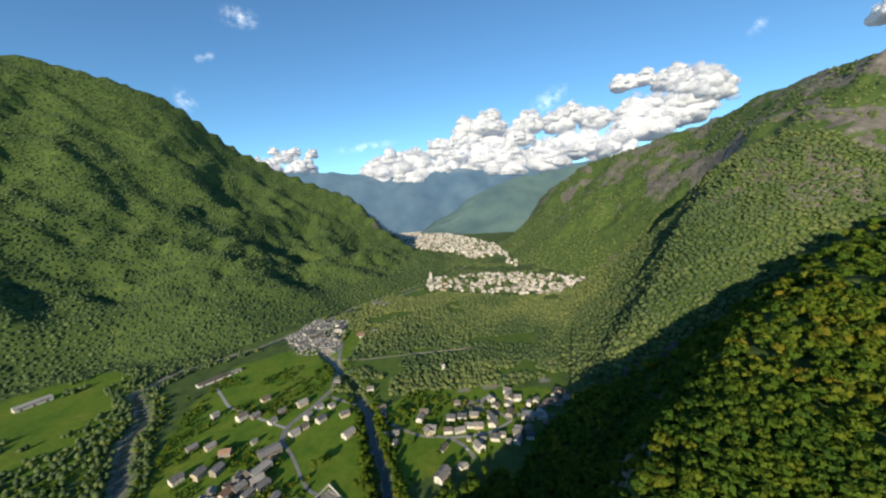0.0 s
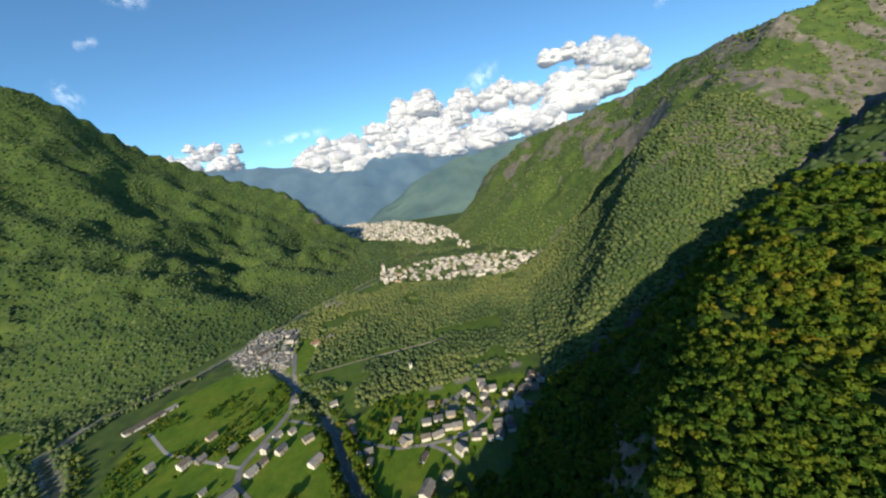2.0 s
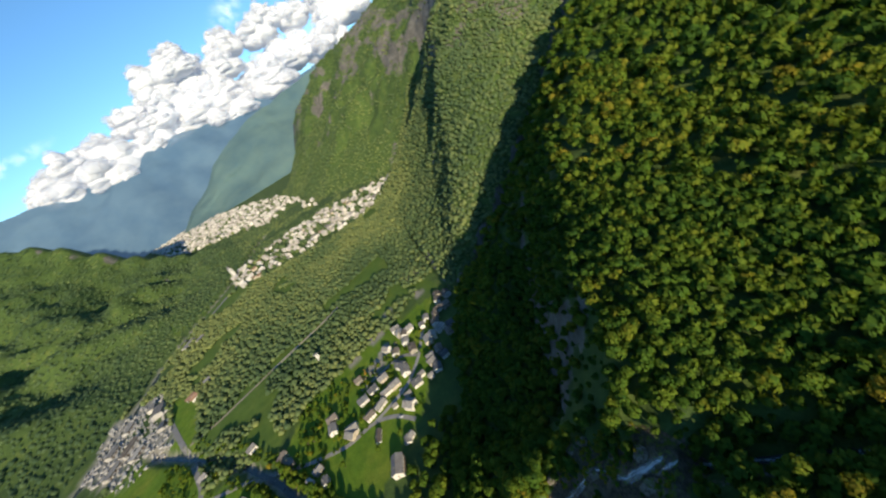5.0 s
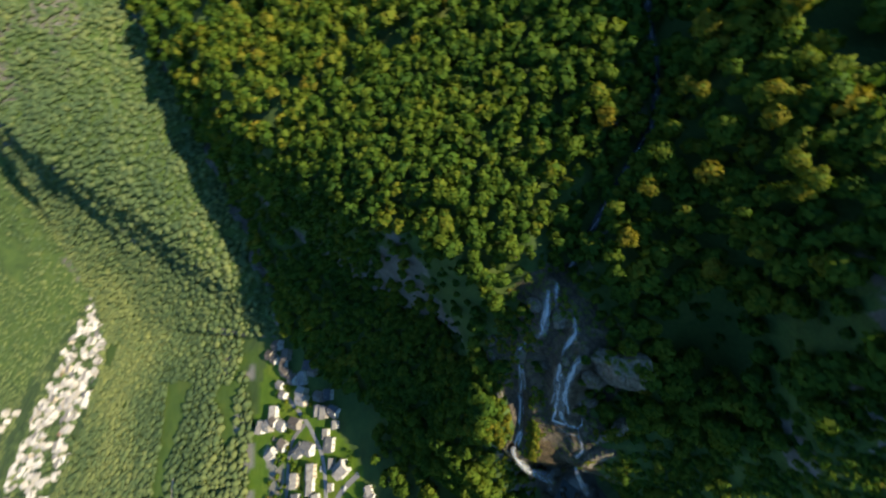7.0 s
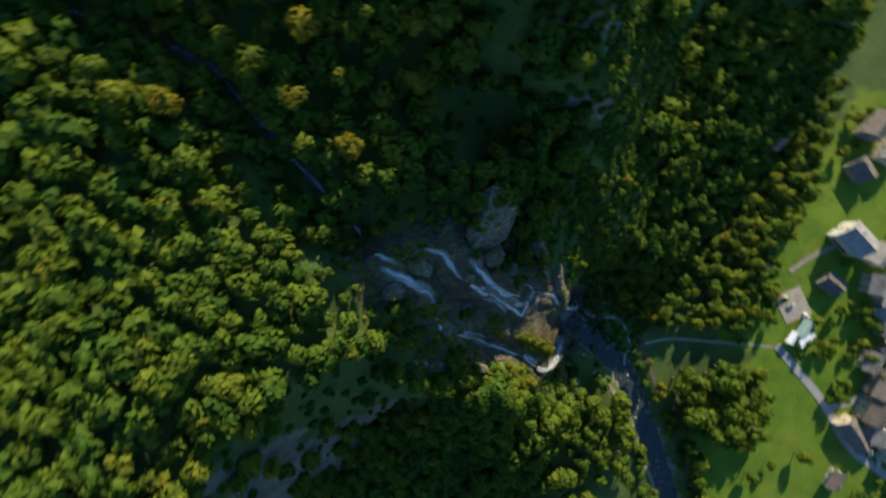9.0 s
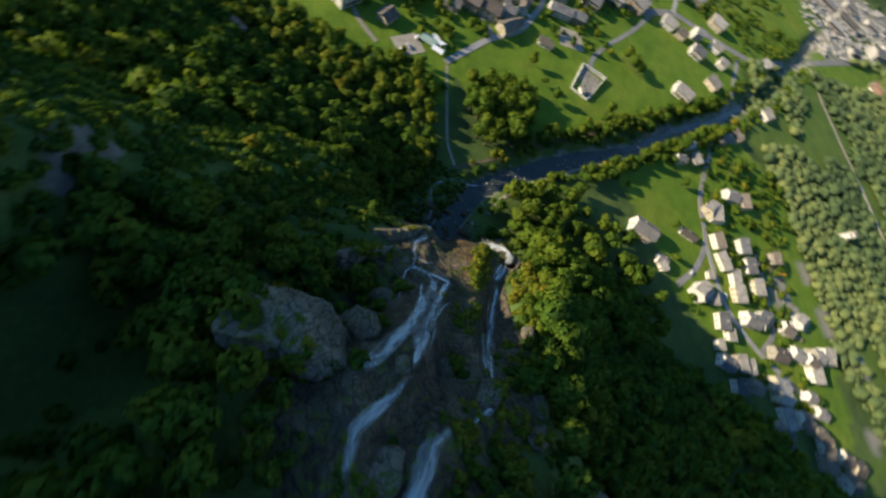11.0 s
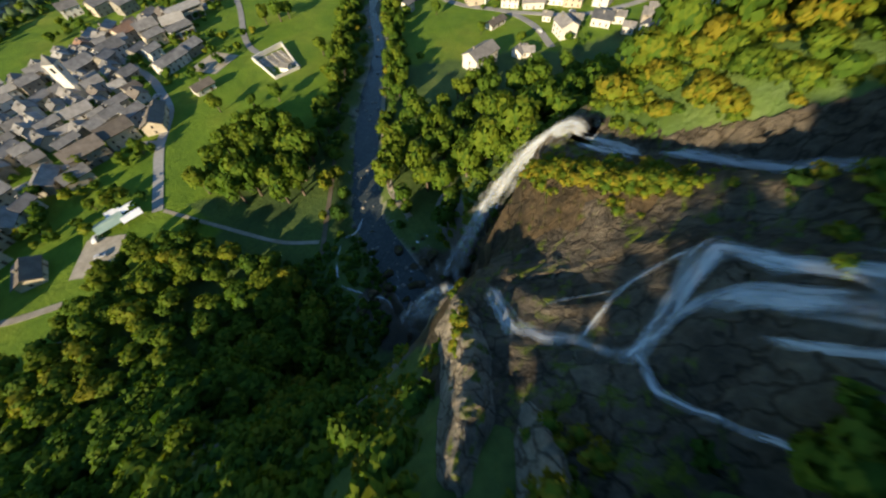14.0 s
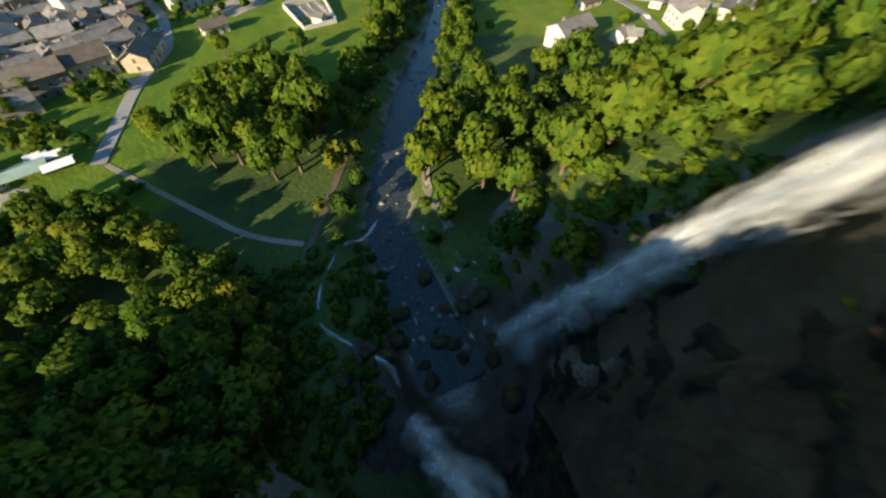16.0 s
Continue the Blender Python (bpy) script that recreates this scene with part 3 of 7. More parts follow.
def lump_arrays(seed, rings=3, n=6, drop=-0.7):
    """A far crown: a jagged lump of leaf masses, open below."""
    rs = np.random.RandomState(seed)
    V, F = [], []
    for k in range(rings):
        h = drop + (0.85 - drop) * k / rings
        r = math.sqrt(max(0.1, 1 - (h * 0.9) ** 2))
        for j in range(n):
            g = 2 * math.pi * (j + 0.5 * k + rs.uniform(-0.25, 0.25)) / n
            q = r * rs.uniform(0.68, 1.2)
            V.append((math.cos(g) * q, math.sin(g) * q, h + rs.uniform(-0.18, 0.18)))
    V.append((rs.uniform(-0.25, 0.25), rs.uniform(-0.25, 0.25), rs.uniform(0.95, 1.2)))
    for k in range(rings - 1):
        for j in range(n):
            a, b2 = k * n + j, k * n + (j + 1) % n
            F += [(a, b2, b2 + n), (a, b2 + n, a + n)]
    F += [((rings - 1) * n + j, (rings - 1) * n + (j + 1) % n, rings * n) for j in range(n)]
    V = np.array(V)
    N = V * np.array([1, 1, 0.8]) + np.array([0, 0, 0.35])
    return V, np.array(F), rs.uniform(-0.14, 0.14, len(V)), N / np.linalg.norm(N, axis=1)[:, None]


def trunk_mesh(seed, height=1.0):
    """A tapered trunk with four limbs, of height 1."""
    rs = np.random.RandomState(seed)
    V, F, base = [], [], 0

    def tube(a, b, r0, r1, n=6):
        nonlocal base
        ax = (b - a) / np.linalg.norm(b - a)
        t1 = np.cross(ax, [0.3, 0.9, 0.1])
        t1 /= np.linalg.norm(t1)
        t2 = np.cross(ax, t1)
        for p, r in ((a, r0), (b, r1)):
            for j in range(n):
                g = 2 * math.pi * j / n
                V.append(p + r * (math.cos(g) * t1 + math.sin(g) * t2))
        F.extend([(base + j, base + (j + 1) % n, base + n + (j + 1) % n, base + n + j) for j in range(n)])
        base += 2 * n
    pts = [np.array([0, 0, -0.06]), np.array([0.01, 0, 0.25]), np.array([-0.01, 0.02, 0.5]), np.array([0.01, 0.0, 0.8])]
    for a, b, r0, r1 in zip(pts[:-1], pts[1:], (0.035, 0.026, 0.02), (0.026, 0.02, 0.008)):
        tube(a, b, r0, r1)
    for k in range(4):
        g = k * 1.6 + rs.rand()
        a = pts[1] + (pts[2] - pts[1]) * rs.rand()
        tube(a, a + np.array([math.cos(g) * 0.22, math.sin(g) * 0.22, 0.2]), 0.014, 0.006, 5)
    return mesh_of("trunk", np.array(V), np.array(F), BARK, True)


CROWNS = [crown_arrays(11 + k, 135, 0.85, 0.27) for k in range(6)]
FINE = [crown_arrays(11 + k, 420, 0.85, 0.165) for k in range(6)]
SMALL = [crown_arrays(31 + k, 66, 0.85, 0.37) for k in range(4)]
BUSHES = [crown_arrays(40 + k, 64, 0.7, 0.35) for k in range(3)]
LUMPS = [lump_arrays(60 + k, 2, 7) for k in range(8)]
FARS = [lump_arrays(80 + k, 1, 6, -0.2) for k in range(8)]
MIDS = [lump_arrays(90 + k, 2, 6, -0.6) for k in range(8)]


def stuff_mesh(name, variants, P, R, H, tone, mat, seed, smooth=False):
    """Many crowns joined in one mesh: P places of the crown's middle, R radii, H half-heights."""
    rs = np.random.RandomState(seed)
    pick = rs.randint(len(variants), size=len(P))
    ang = rs.rand(len(P)) * 2 * math.pi
    V, F, T, N, base = [], [], [], [], 0
    for k, (v, f, tv, nv) in enumerate(variants):
        m = np.where(pick == k)[0]
        if not len(m):
            continue
        c, s = np.cos(ang[m])[:, None], np.sin(ang[m])[:, None]
        x = (v[None, :, 0] * c - v[None, :, 1] * s) * R[m][:, None] + P[m, 0][:, None]
        y = (v[None, :, 0] * s + v[None, :, 1] * c) * R[m][:, None] + P[m, 1][:, None]
        z = v[None, :, 2] * H[m][:, None] + P[m, 2][:, None]
        V.append(np.stack([x, y, z], -1).reshape(-1, 3))
        F.append((f[None] + (np.arange(len(m)) * len(v))[:, None, None]).reshape(-1, 3) + base)
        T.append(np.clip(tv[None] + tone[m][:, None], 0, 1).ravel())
        N.append(np.stack([nv[None, :, 0] * c - nv[None, :, 1] * s, nv[None, :, 0] * s + nv[None, :, 1] * c, nv[None, :, 2] + 0 * c], -1).reshape(-1, 3))
        base += len(m) * len(v)
    return mesh_of(name, np.concatenate(V), np.concatenate(F), mat, smooth, np.concatenate(T), np.concatenate(N))


def scatter(x0, x1, y0, y1, gap, seed):
    rs = np.random.RandomState(seed)
    X, Y = np.meshgrid(np.arange(x0, x1, gap), np.arange(y0, y1, gap))
    X = (X + rs.uniform(-0.48, 0.48, X.shape) * gap).ravel()
    Y = (Y + rs.uniform(-0.48, 0.48, Y.shape) * gap).ravel()
    return X, Y, rs


def slope_at(X, Y):
    return np.hypot(lay(X + 1.5, Y) - lay(X - 1.5, Y), lay(X, Y + 1.5) - lay(X, Y - 1.5)) / 3


def open_ground(X, Y):
    bare = np.zeros(X.shape, bool)
    for poly in MEADOWS:
        bare |= within(X, Y, poly)
    return bare


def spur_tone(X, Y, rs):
    # sunlight on the spur top is added to the leaf tone here
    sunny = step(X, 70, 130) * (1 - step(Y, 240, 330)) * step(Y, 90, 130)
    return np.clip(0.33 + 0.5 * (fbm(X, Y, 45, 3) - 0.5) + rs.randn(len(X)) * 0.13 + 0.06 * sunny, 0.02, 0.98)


# tree things stand nearest to the way of the water; the woods behind are one mass
TRUNKS = [trunk_mesh(k) for k in range(3)]
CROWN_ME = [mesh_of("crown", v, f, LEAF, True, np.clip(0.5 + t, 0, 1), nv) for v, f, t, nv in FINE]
TREE_SEED = np.random.RandomState(5)
TREES = []


def tree(x, y, tall, wide, label, group):
    z = ground_z(x, y)
    k = TREE_SEED.randint(6)
    ob = new("tree")
    ob.matrix_world = pose(x, y, z - 0.1, 0, 0, TREE_SEED.rand() * 360)
    tr = part("trunk", TRUNKS[k % 3], ob)
    tr.scale = (tall, tall, tall)
    cr = part("crown", CROWN_ME[k], ob)
    cr.location, cr.scale = (0, 0, tall * 0.6), (wide, wide, tall * 0.46)
    tagged(ob, label, "tree", group)
    TREES.append((x, y))
    return ob


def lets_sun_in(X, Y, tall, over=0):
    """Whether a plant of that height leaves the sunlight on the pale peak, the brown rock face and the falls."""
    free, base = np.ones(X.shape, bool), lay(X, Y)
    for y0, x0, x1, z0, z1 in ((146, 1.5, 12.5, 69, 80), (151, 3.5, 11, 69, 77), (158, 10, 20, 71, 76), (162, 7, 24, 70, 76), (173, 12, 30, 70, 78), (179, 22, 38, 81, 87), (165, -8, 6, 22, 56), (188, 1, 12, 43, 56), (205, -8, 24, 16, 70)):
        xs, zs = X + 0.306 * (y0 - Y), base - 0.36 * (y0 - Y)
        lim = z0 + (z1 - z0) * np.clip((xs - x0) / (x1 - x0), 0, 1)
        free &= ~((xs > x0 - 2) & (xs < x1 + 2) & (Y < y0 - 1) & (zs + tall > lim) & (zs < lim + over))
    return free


# spur, bluff and ravine woods
X, Y, rs = scatter(-150, 560, -90, 440, 5.3, 21)
inside = within(X, Y, [p[:2] for p in SHELF_FOOT] + [(3000, 700), (3000, -500)])
sl = slope_at(X, Y)
wet = np.minimum(np.minimum(along(X, Y, CASCADE)[0], along(X, Y, CASCADE_2)[0]), along(X, Y, GULLY)[0] + 6)
sunway = within(X, Y, [(4, 126), (13, 126), (20, 150), (34, 160), (30, 182), (2, 182), (2, 148)])
shoulder = within(X, Y, [(52, 162), (70, 158), (90, 166), (112, 182), (112, 212), (60, 206)]) & (rs.rand(len(X)) < 0.8)
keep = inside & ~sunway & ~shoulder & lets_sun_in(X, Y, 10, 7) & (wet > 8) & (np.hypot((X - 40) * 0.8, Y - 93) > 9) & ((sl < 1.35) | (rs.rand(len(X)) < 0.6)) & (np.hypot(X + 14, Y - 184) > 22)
X, Y = X[keep], Y[keep]
Z = lay(X, Y)
spot = (np.hypot(X - 25, Y - 165) < 68) | ((X < 60) & (Y > 215) & (Y < 330))
cut = np.where(spot)[0][:90]
names = ["leafy green chestnut on the steep ravine side", "broad green tree on the wooded bluff", "yellow-green tree above the waterfall gorge"]
for i in cut:
    low = 0.55 if wet[keep][i] < 16 else 1.0
    tree(X[i], Y[i], rs.uniform(8, 12.5) * low, rs.uniform(3.0, 4.4) * low, names[i % 3], "trees round the gorge")
rest = np.ones(len(X), bool)
rest[cut] = False
X, Y, Z = X[rest], Y[rest], Z[rest]
back = (X > 215) | (Y < 40) | (Y > 310)
far_up = (X > 330) | (Y < -60)
thin = ~back | (rs.rand(len(X)) < np.where(far_up, 0.26, 0.42))
X, Y, Z, back, far_up = X[thin], Y[thin], Z[thin], back[thin], far_up[thin]
rad = rs.uniform(2.7, 4.6, len(X)) * np.where(far_up, 1.7, np.where(back, 1.35, 1.0))
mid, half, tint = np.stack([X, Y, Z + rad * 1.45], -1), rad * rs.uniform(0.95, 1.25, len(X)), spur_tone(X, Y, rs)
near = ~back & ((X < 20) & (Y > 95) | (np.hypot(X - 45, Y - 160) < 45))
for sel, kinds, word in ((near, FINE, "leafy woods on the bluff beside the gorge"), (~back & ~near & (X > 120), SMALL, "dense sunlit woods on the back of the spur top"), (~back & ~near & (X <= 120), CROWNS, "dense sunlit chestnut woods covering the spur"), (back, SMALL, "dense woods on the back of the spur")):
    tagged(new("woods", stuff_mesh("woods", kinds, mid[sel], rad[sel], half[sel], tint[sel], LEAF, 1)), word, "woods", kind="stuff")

# tall single trees that rise above the woods of the gully
X, Y, rs = scatter(36, 128, 46, 108, 11, 57)
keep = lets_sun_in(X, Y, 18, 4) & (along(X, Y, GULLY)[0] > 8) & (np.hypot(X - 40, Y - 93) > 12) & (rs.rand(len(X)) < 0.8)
X, Y = X[keep], Y[keep]
rad = rs.uniform(2.8, 4.6, len(X))
tagged(new("woods", stuff_mesh("woods", FINE, np.stack([X, Y, lay(X, Y) + rs.uniform(9, 13, len(X))], -1), rad, rad * rs.uniform(1.1, 1.4, len(X)), np.clip(0.6 + rs.randn(len(X)) * 0.2, 0, 1), LEAF, 25)), "tall sunlit trees rising from the gully woods", "woods", kind="stuff")

# the wood at the foot of the bluff
X, Y, rs = scatter(-155, -20, 45, 196, 5.6, 27)
keep = within(X, Y, [(-150, 50), (-130, 120), (-118, 150), (-118, 178), (-104, 188), (-80, 188), (-62, 186), (-50, 180), (-38, 174), (-30, 166), (-40, 158), (-66, 148), (-90, 120), (-114, 88)])
X, Y = X[keep], Y[keep]
rad = rs.uniform(2.6, 4.6, len(X))
tagged(new("woods", stuff_mesh("woods", FINE, np.stack([X, Y, lay(X, Y) + rad * 1.5], -1), rad, rad * rs.uniform(1.0, 1.35, len(X)), np.clip(0.64 + rs.randn(len(X)) * 0.15, 0, 1), LEAF, 14)),
       "sunlit wood at the foot of the bluff", "woods", kind="stuff")

# undergrowth on the steep faces
X, Y, rs = scatter(-140, 200, 30, 420, 4.6, 22)
inside = within(X, Y, [p[:2] for p in SHELF_FOOT] + [(3000, 700), (3000, -500)])
wet = np.minimum(along(X, Y, CASCADE)[0], along(X, Y, CASCADE_2)[0])
sl = slope_at(X, Y)
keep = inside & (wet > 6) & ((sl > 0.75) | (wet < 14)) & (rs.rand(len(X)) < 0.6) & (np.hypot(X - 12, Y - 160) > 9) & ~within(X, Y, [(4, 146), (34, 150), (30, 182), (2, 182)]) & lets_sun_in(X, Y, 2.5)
X, Y = X[keep], Y[keep]
rad = rs.uniform(1.0, 2.2, len(X))
scrub = new("scrub", stuff_mesh("scrub", BUSHES, np.stack([X, Y, lay(X, Y) + rad * 0.5], -1), rad, rad * 0.9, np.clip(spur_tone(X, Y, rs) - 0.12, 0, 1), LEAF, 2))
tagged(scrub, "dark green scrub clinging to the cliffs", "shrubs", kind="stuff")

X, Y, rs = scatter(-84, 20, 50, 162, 1.9, 29)
steep = slope_at(X, Y)
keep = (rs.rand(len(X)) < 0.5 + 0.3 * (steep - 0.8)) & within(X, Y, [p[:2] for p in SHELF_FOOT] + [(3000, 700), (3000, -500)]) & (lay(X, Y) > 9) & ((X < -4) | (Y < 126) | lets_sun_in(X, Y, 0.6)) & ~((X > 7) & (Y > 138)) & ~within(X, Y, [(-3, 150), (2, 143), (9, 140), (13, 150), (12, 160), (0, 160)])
X, Y = X[keep], Y[keep]
rad = rs.uniform(1.2, 2.2, len(X))
tagged(new("scrub", stuff_mesh("scrub", BUSHES, np.stack([X, Y, lay(X, Y) + rad * 0.25], -1), rad, rad * 0.75, np.clip(0.45 + rs.randn(len(X)) * 0.17, 0, 1), LEAF, 21)), "low green bushes covering the steep bluff", "shrubs", kind="stuff")

# woods of the valley floor and the lower north slope
X, Y, rs = scatter(-330, 760, 230, 1180, 5.6, 23)
n_in = within(X, Y, [p[:2] for p in NORTH_FOOT] + [(3500, 3000), (3500, 560)])
s_in = within(X, Y, [p[:2] for p in SOUTH_FOOT] + [(-4500, 4600), (-4500, -300)])
shelf = within(X, Y, [p[:2] for p in SHELF_FOOT] + [(3000, 700), (3000, -500)])
TOWN = [(-70, 1130), (184, 990), (410, 975), (520, 1130), (420, 1230), (200, 1330), (-60, 1320)]
strips = (np.abs(Y - 0.12 * X - 640) < 9) & (X < 60)
glade = fbm(X, Y, 70, 3) > 0.66
keep = ~shelf & ~s_in & ~open_ground(X, Y) & ~within(X, Y, TOWN) & ~within(X, Y, WORKS) & (Y > 470 + 0.25 * np.abs(X)) & ~strips & ~(glade & ~n_in)
keep |= n_in & ~shelf
keep &= along(X, Y, RIVER)[0] > 16
X, Y = X[keep], Y[keep]
rad = 1.9 + 3.0 * rs.rand(len(X)) ** 1.6
# leaf tone climbs with distance: haze painted into the farther woods
tn = np.clip(0.42 + 0.2 * step(Y, 600, 900) + 0.9 * (fbm(X, Y, 110, 4) - 0.5) + rs.randn(len(X)) * 0.12, 0, 1)
w2 = new("woods", stuff_mesh("woods", MIDS, np.stack([X, Y, lay(X, Y) + rad * 0.8], -1), rad * 1.12, rad * rs.uniform(0.6, 1.1, len(X)), tn, HAZYLEAF, 3))
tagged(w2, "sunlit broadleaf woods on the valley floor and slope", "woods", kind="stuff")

# far slopes
X, Y, rs = scatter(-2050, 1250, -150, 2350, 10.4, 24)
n_in = within(X, Y, [p[:2] for p in NORTH_FOOT] + [(3500, 3000), (3500, 560)]) & ~((X < 755) & (Y < 1180))
s_in = within(X, Y, [p[:2] for p in SOUTH_FOOT] + [(-4500, 4600), (-4500, -300)]) & ~within(X, Y, [p[:2] for p in SOUTH_CREST] + [(-4500, 4600), (-4500, -300)])
shelf = within(X, Y, [p[:2] for p in SHELF_FOOT] + [(3000, 700), (3000, -500)]) & ~((X < 557) & (X > -150) & (Y > -90) & (Y < 437))
valley = (Y > 1180) & (X > -60) & (X < 420) & ~within(X, Y, TOWN) & (fbm(X, Y, 80, 3) < 0.56) & (Y < 1800)
sl = slope_at(X, Y)
bald = (fbm(X, Y, 150, 4) > 0.68 + 0.12 * (X < 0)) | (sl > 1.4 + 0.5 * (X < 0))
high = n_in & (rs.rand(len(X)) < 0.1 + 0.35 * step(lay(X, Y), 150, 330))
s_in |= within(X, Y, [(-900, 300), (-790, 560), (-700, 660), (-560, 640), (-470, 700), (-520, 760), (-760, 740), (-1000, 300)])
keep = (n_in | s_in | shelf | valley) & ~bald & ~high & (along(X, Y, RIVER)[0] > 15)
X, Y = X[keep], Y[keep]
rad = 3.8 + 4.2 * rs.rand(len(X)) ** 1.5
# past x 0 the tone is raised: the north slope's hazy brightness painted in
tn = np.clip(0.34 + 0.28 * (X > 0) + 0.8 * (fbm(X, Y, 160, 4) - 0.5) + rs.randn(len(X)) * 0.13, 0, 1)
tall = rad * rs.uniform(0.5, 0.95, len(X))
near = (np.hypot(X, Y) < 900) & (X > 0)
# tone halved behind the spur: its shade put into the leaf colour
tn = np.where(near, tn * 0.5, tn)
for sel, kinds, word in ((near, MIDS, "forest toned dark for shade on the slope behind the spur"), (~near, FARS, "dark green forest on the far mountainsides")):
    tagged(new("woods", stuff_mesh("woods", kinds, np.stack([X, Y, lay(X, Y) - 0.5], -1)[sel], rad[sel], tall[sel], tn[sel], HAZYLEAF, 4)), word, "woods", kind="stuff")

# gardens and hedges among the houses
X, Y, rs = scatter(-480, 150, 60, 620, 6.6, 26)
keep = open_ground(X, Y) & (fbm(X, Y, 45, 3) > 0.47) & (rs.rand(len(X)) < 0.7) & (along(X, Y, RIVER)[0] > 14) & (along(X, Y, TORRENT)[0] > 9)
for poly in ([(-120, 190), (-70, 225), (-85, 330), (-150, 350), (-165, 260)], [(-200, 330), (-110, 350), (-120, 440), (-200, 420)], [(-90, 310), (0, 345), (-10, 385), (-80, 410)], [(-345, 420), (-245, 400), (-235, 440), (-330, 480)]):
    keep &= ~within(X, Y, poly)
bank = (along(X, Y, RIVER)[0] < 34) & (along(X, Y, RIVER)[0] > 15) | (along(X, Y, TORRENT)[0] < 22) & (along(X, Y, TORRENT)[0] > 9) & (Y > 370)
keep |= bank & (rs.rand(len(X)) < 0.75)
GARDEN = (X[keep], Y[keep], rs)

# trees of the valley: the grove, the torrent's banks, gardens and meadows
def stand(poly, gap, seed, label, group, lo=8, hi=13, chance=1.0):
    xs, ys = [p[0] for p in poly], [p[1] for p in poly]
    X, Y, rs = scatter(min(xs), max(xs), min(ys), max(ys), gap, seed)
    for x, y in zip(X, Y):
        if within(np.array([x]), np.array([y]), poly)[0] and rs.rand() < chance:
            h = rs.uniform(lo, hi)
            tree(x, y, h, h * rs.uniform(0.27, 0.36), label, group)


stand([(-104, 204), (-66, 214), (-62, 232), (-84, 258), (-112, 250), (-118, 226)], 7.0, 31, "tall pale green poplar in the meadow grove", "grove beside the meadow", 12, 19)
stand([(-76, 240), (-69, 240), (-92, 345), (-126, 450), (-138, 450), (-104, 345)], 7.0, 32, "green tree along the torrent bank", "trees along the torrent", 8, 13)
stand([(-36, 222), (2, 212), (56, 262), (48, 330), (4, 322), (-40, 275)], 8.6, 33, "tall green tree in the wood beside the falls", "trees of the riverside wood", 11, 17)
stand([(-54, 285), (-42, 285), (-72, 370), (-98, 440), (-110, 440), (-84, 370)], 7.0, 34, "green tree along the torrent bank", "trees along the torrent", 8, 13)
stand([(-128, 158), (-118, 162), (-104, 188), (-122, 190)], 8.0, 36, "rounded green tree by the car park", "garden trees of the village", 6, 9)
for x, y, h in ((-134, 262, 10), (-150, 356, 14), (-158, 352, 12), (-146, 361, 11), (-98, 330, 11), (-104, 320, 12), (-196, 250, 8), (-172, 215, 9), (-166, 205, 8), (-152, 228, 9),
                (-176, 196, 9), (-160, 180, 8), (-148, 195, 7), (-182, 236, 7), (-118, 268, 8), (-108, 275, 10), (-72, 444, 13), (-66, 440, 11), (-52, 380, 9), (-20, 360, 8), (4, 352, 8),
                (-240, 470, 8), (-300, 440, 8), (-330, 470, 9), (-380, 480, 10), (-420, 520, 10), (-180, 560, 10), (-190, 590, 11), (-270, 560, 9), (-300, 600, 10), (-360, 560, 9)):
    tree(x, y, h, h * 0.36, "single green tree casting a long shadow", "trees of meadows and gardens")

for x, y, h in ((-7, 146.5, 5), (-4, 144.5, 5), (-9, 144, 6), (0.5, 141.5, 5), (-11, 148, 5)):
    tree(x, y, h, h * 0.4, "small yellow-green tree beside the pale peak", "trees round the gorge")

# undergrowth between the bluff and the plunge pool, on the islet and on the bank beside the broad fall
X, Y, rs = scatter(-62, 16, 154, 222, 1.9, 53)
arm = np.minimum(along(X, Y, LEFT_ARM)[0], along(X, Y, TORRENT)[0] - 3.5)
hollow = within(X, Y, [(-62, 184), (-50, 190), (-44, 204), (-38, 208), (-22, 196), (-18, 182), (-16, 160), (-40, 156), (-62, 152)]) & (arm > 1.6) & (rs.rand(len(X)) < 0.75)
bank = within(X, Y, [(-12, 207), (0, 200), (10, 194), (16, 198), (12, 212), (-2, 220), (-12, 218)]) & (rs.rand(len(X)) < 0.6)
keep = hollow | bank
X, Y = X[keep], Y[keep]
rad = rs.uniform(0.7, 1.7, len(X)) * np.where(bank[keep], 1.2, 1.0)
tagged(new("undergrowth", stuff_mesh("undergrowth", BUSHES, np.stack([X, Y, lay(X, Y) + rad * 0.3], -1), rad, rad * 0.8, np.clip(np.where(bank[keep], 0.66, 0.35) + rs.randn(len(X)) * 0.15, 0, 1), LEAF, 23)),
       "dark green undergrowth round the plunge pool", "shrubs", kind="stuff")
# thickets that close over the torrent's banks
X, Y, rs = scatter(-130, 0, 206, 470, 5.2, 37)
d = along(X, Y, TORRENT)[0]
keep = (d > 7.0) & (d < 16) & (rs.rand(len(X)) < 0.9 - 0.35 * (Y < 235)) & (np.hypot(X + 12, Y - 186) > 26)
X, Y = X[keep], Y[keep]
rad = rs.uniform(1.8, 3.6, len(X))
tagged(new("thicket", stuff_mesh("thicket", CROWNS, np.stack([X, Y, lay(X, Y) + rad * 1.2], -1), rad, rad * rs.uniform(1.0, 1.5, len(X)), np.clip(0.45 + rs.randn(len(X)) * 0.2, 0, 1), LEAF, 15)),
       "dense green thicket along the torrent banks", "shrubs", kind="stuff")
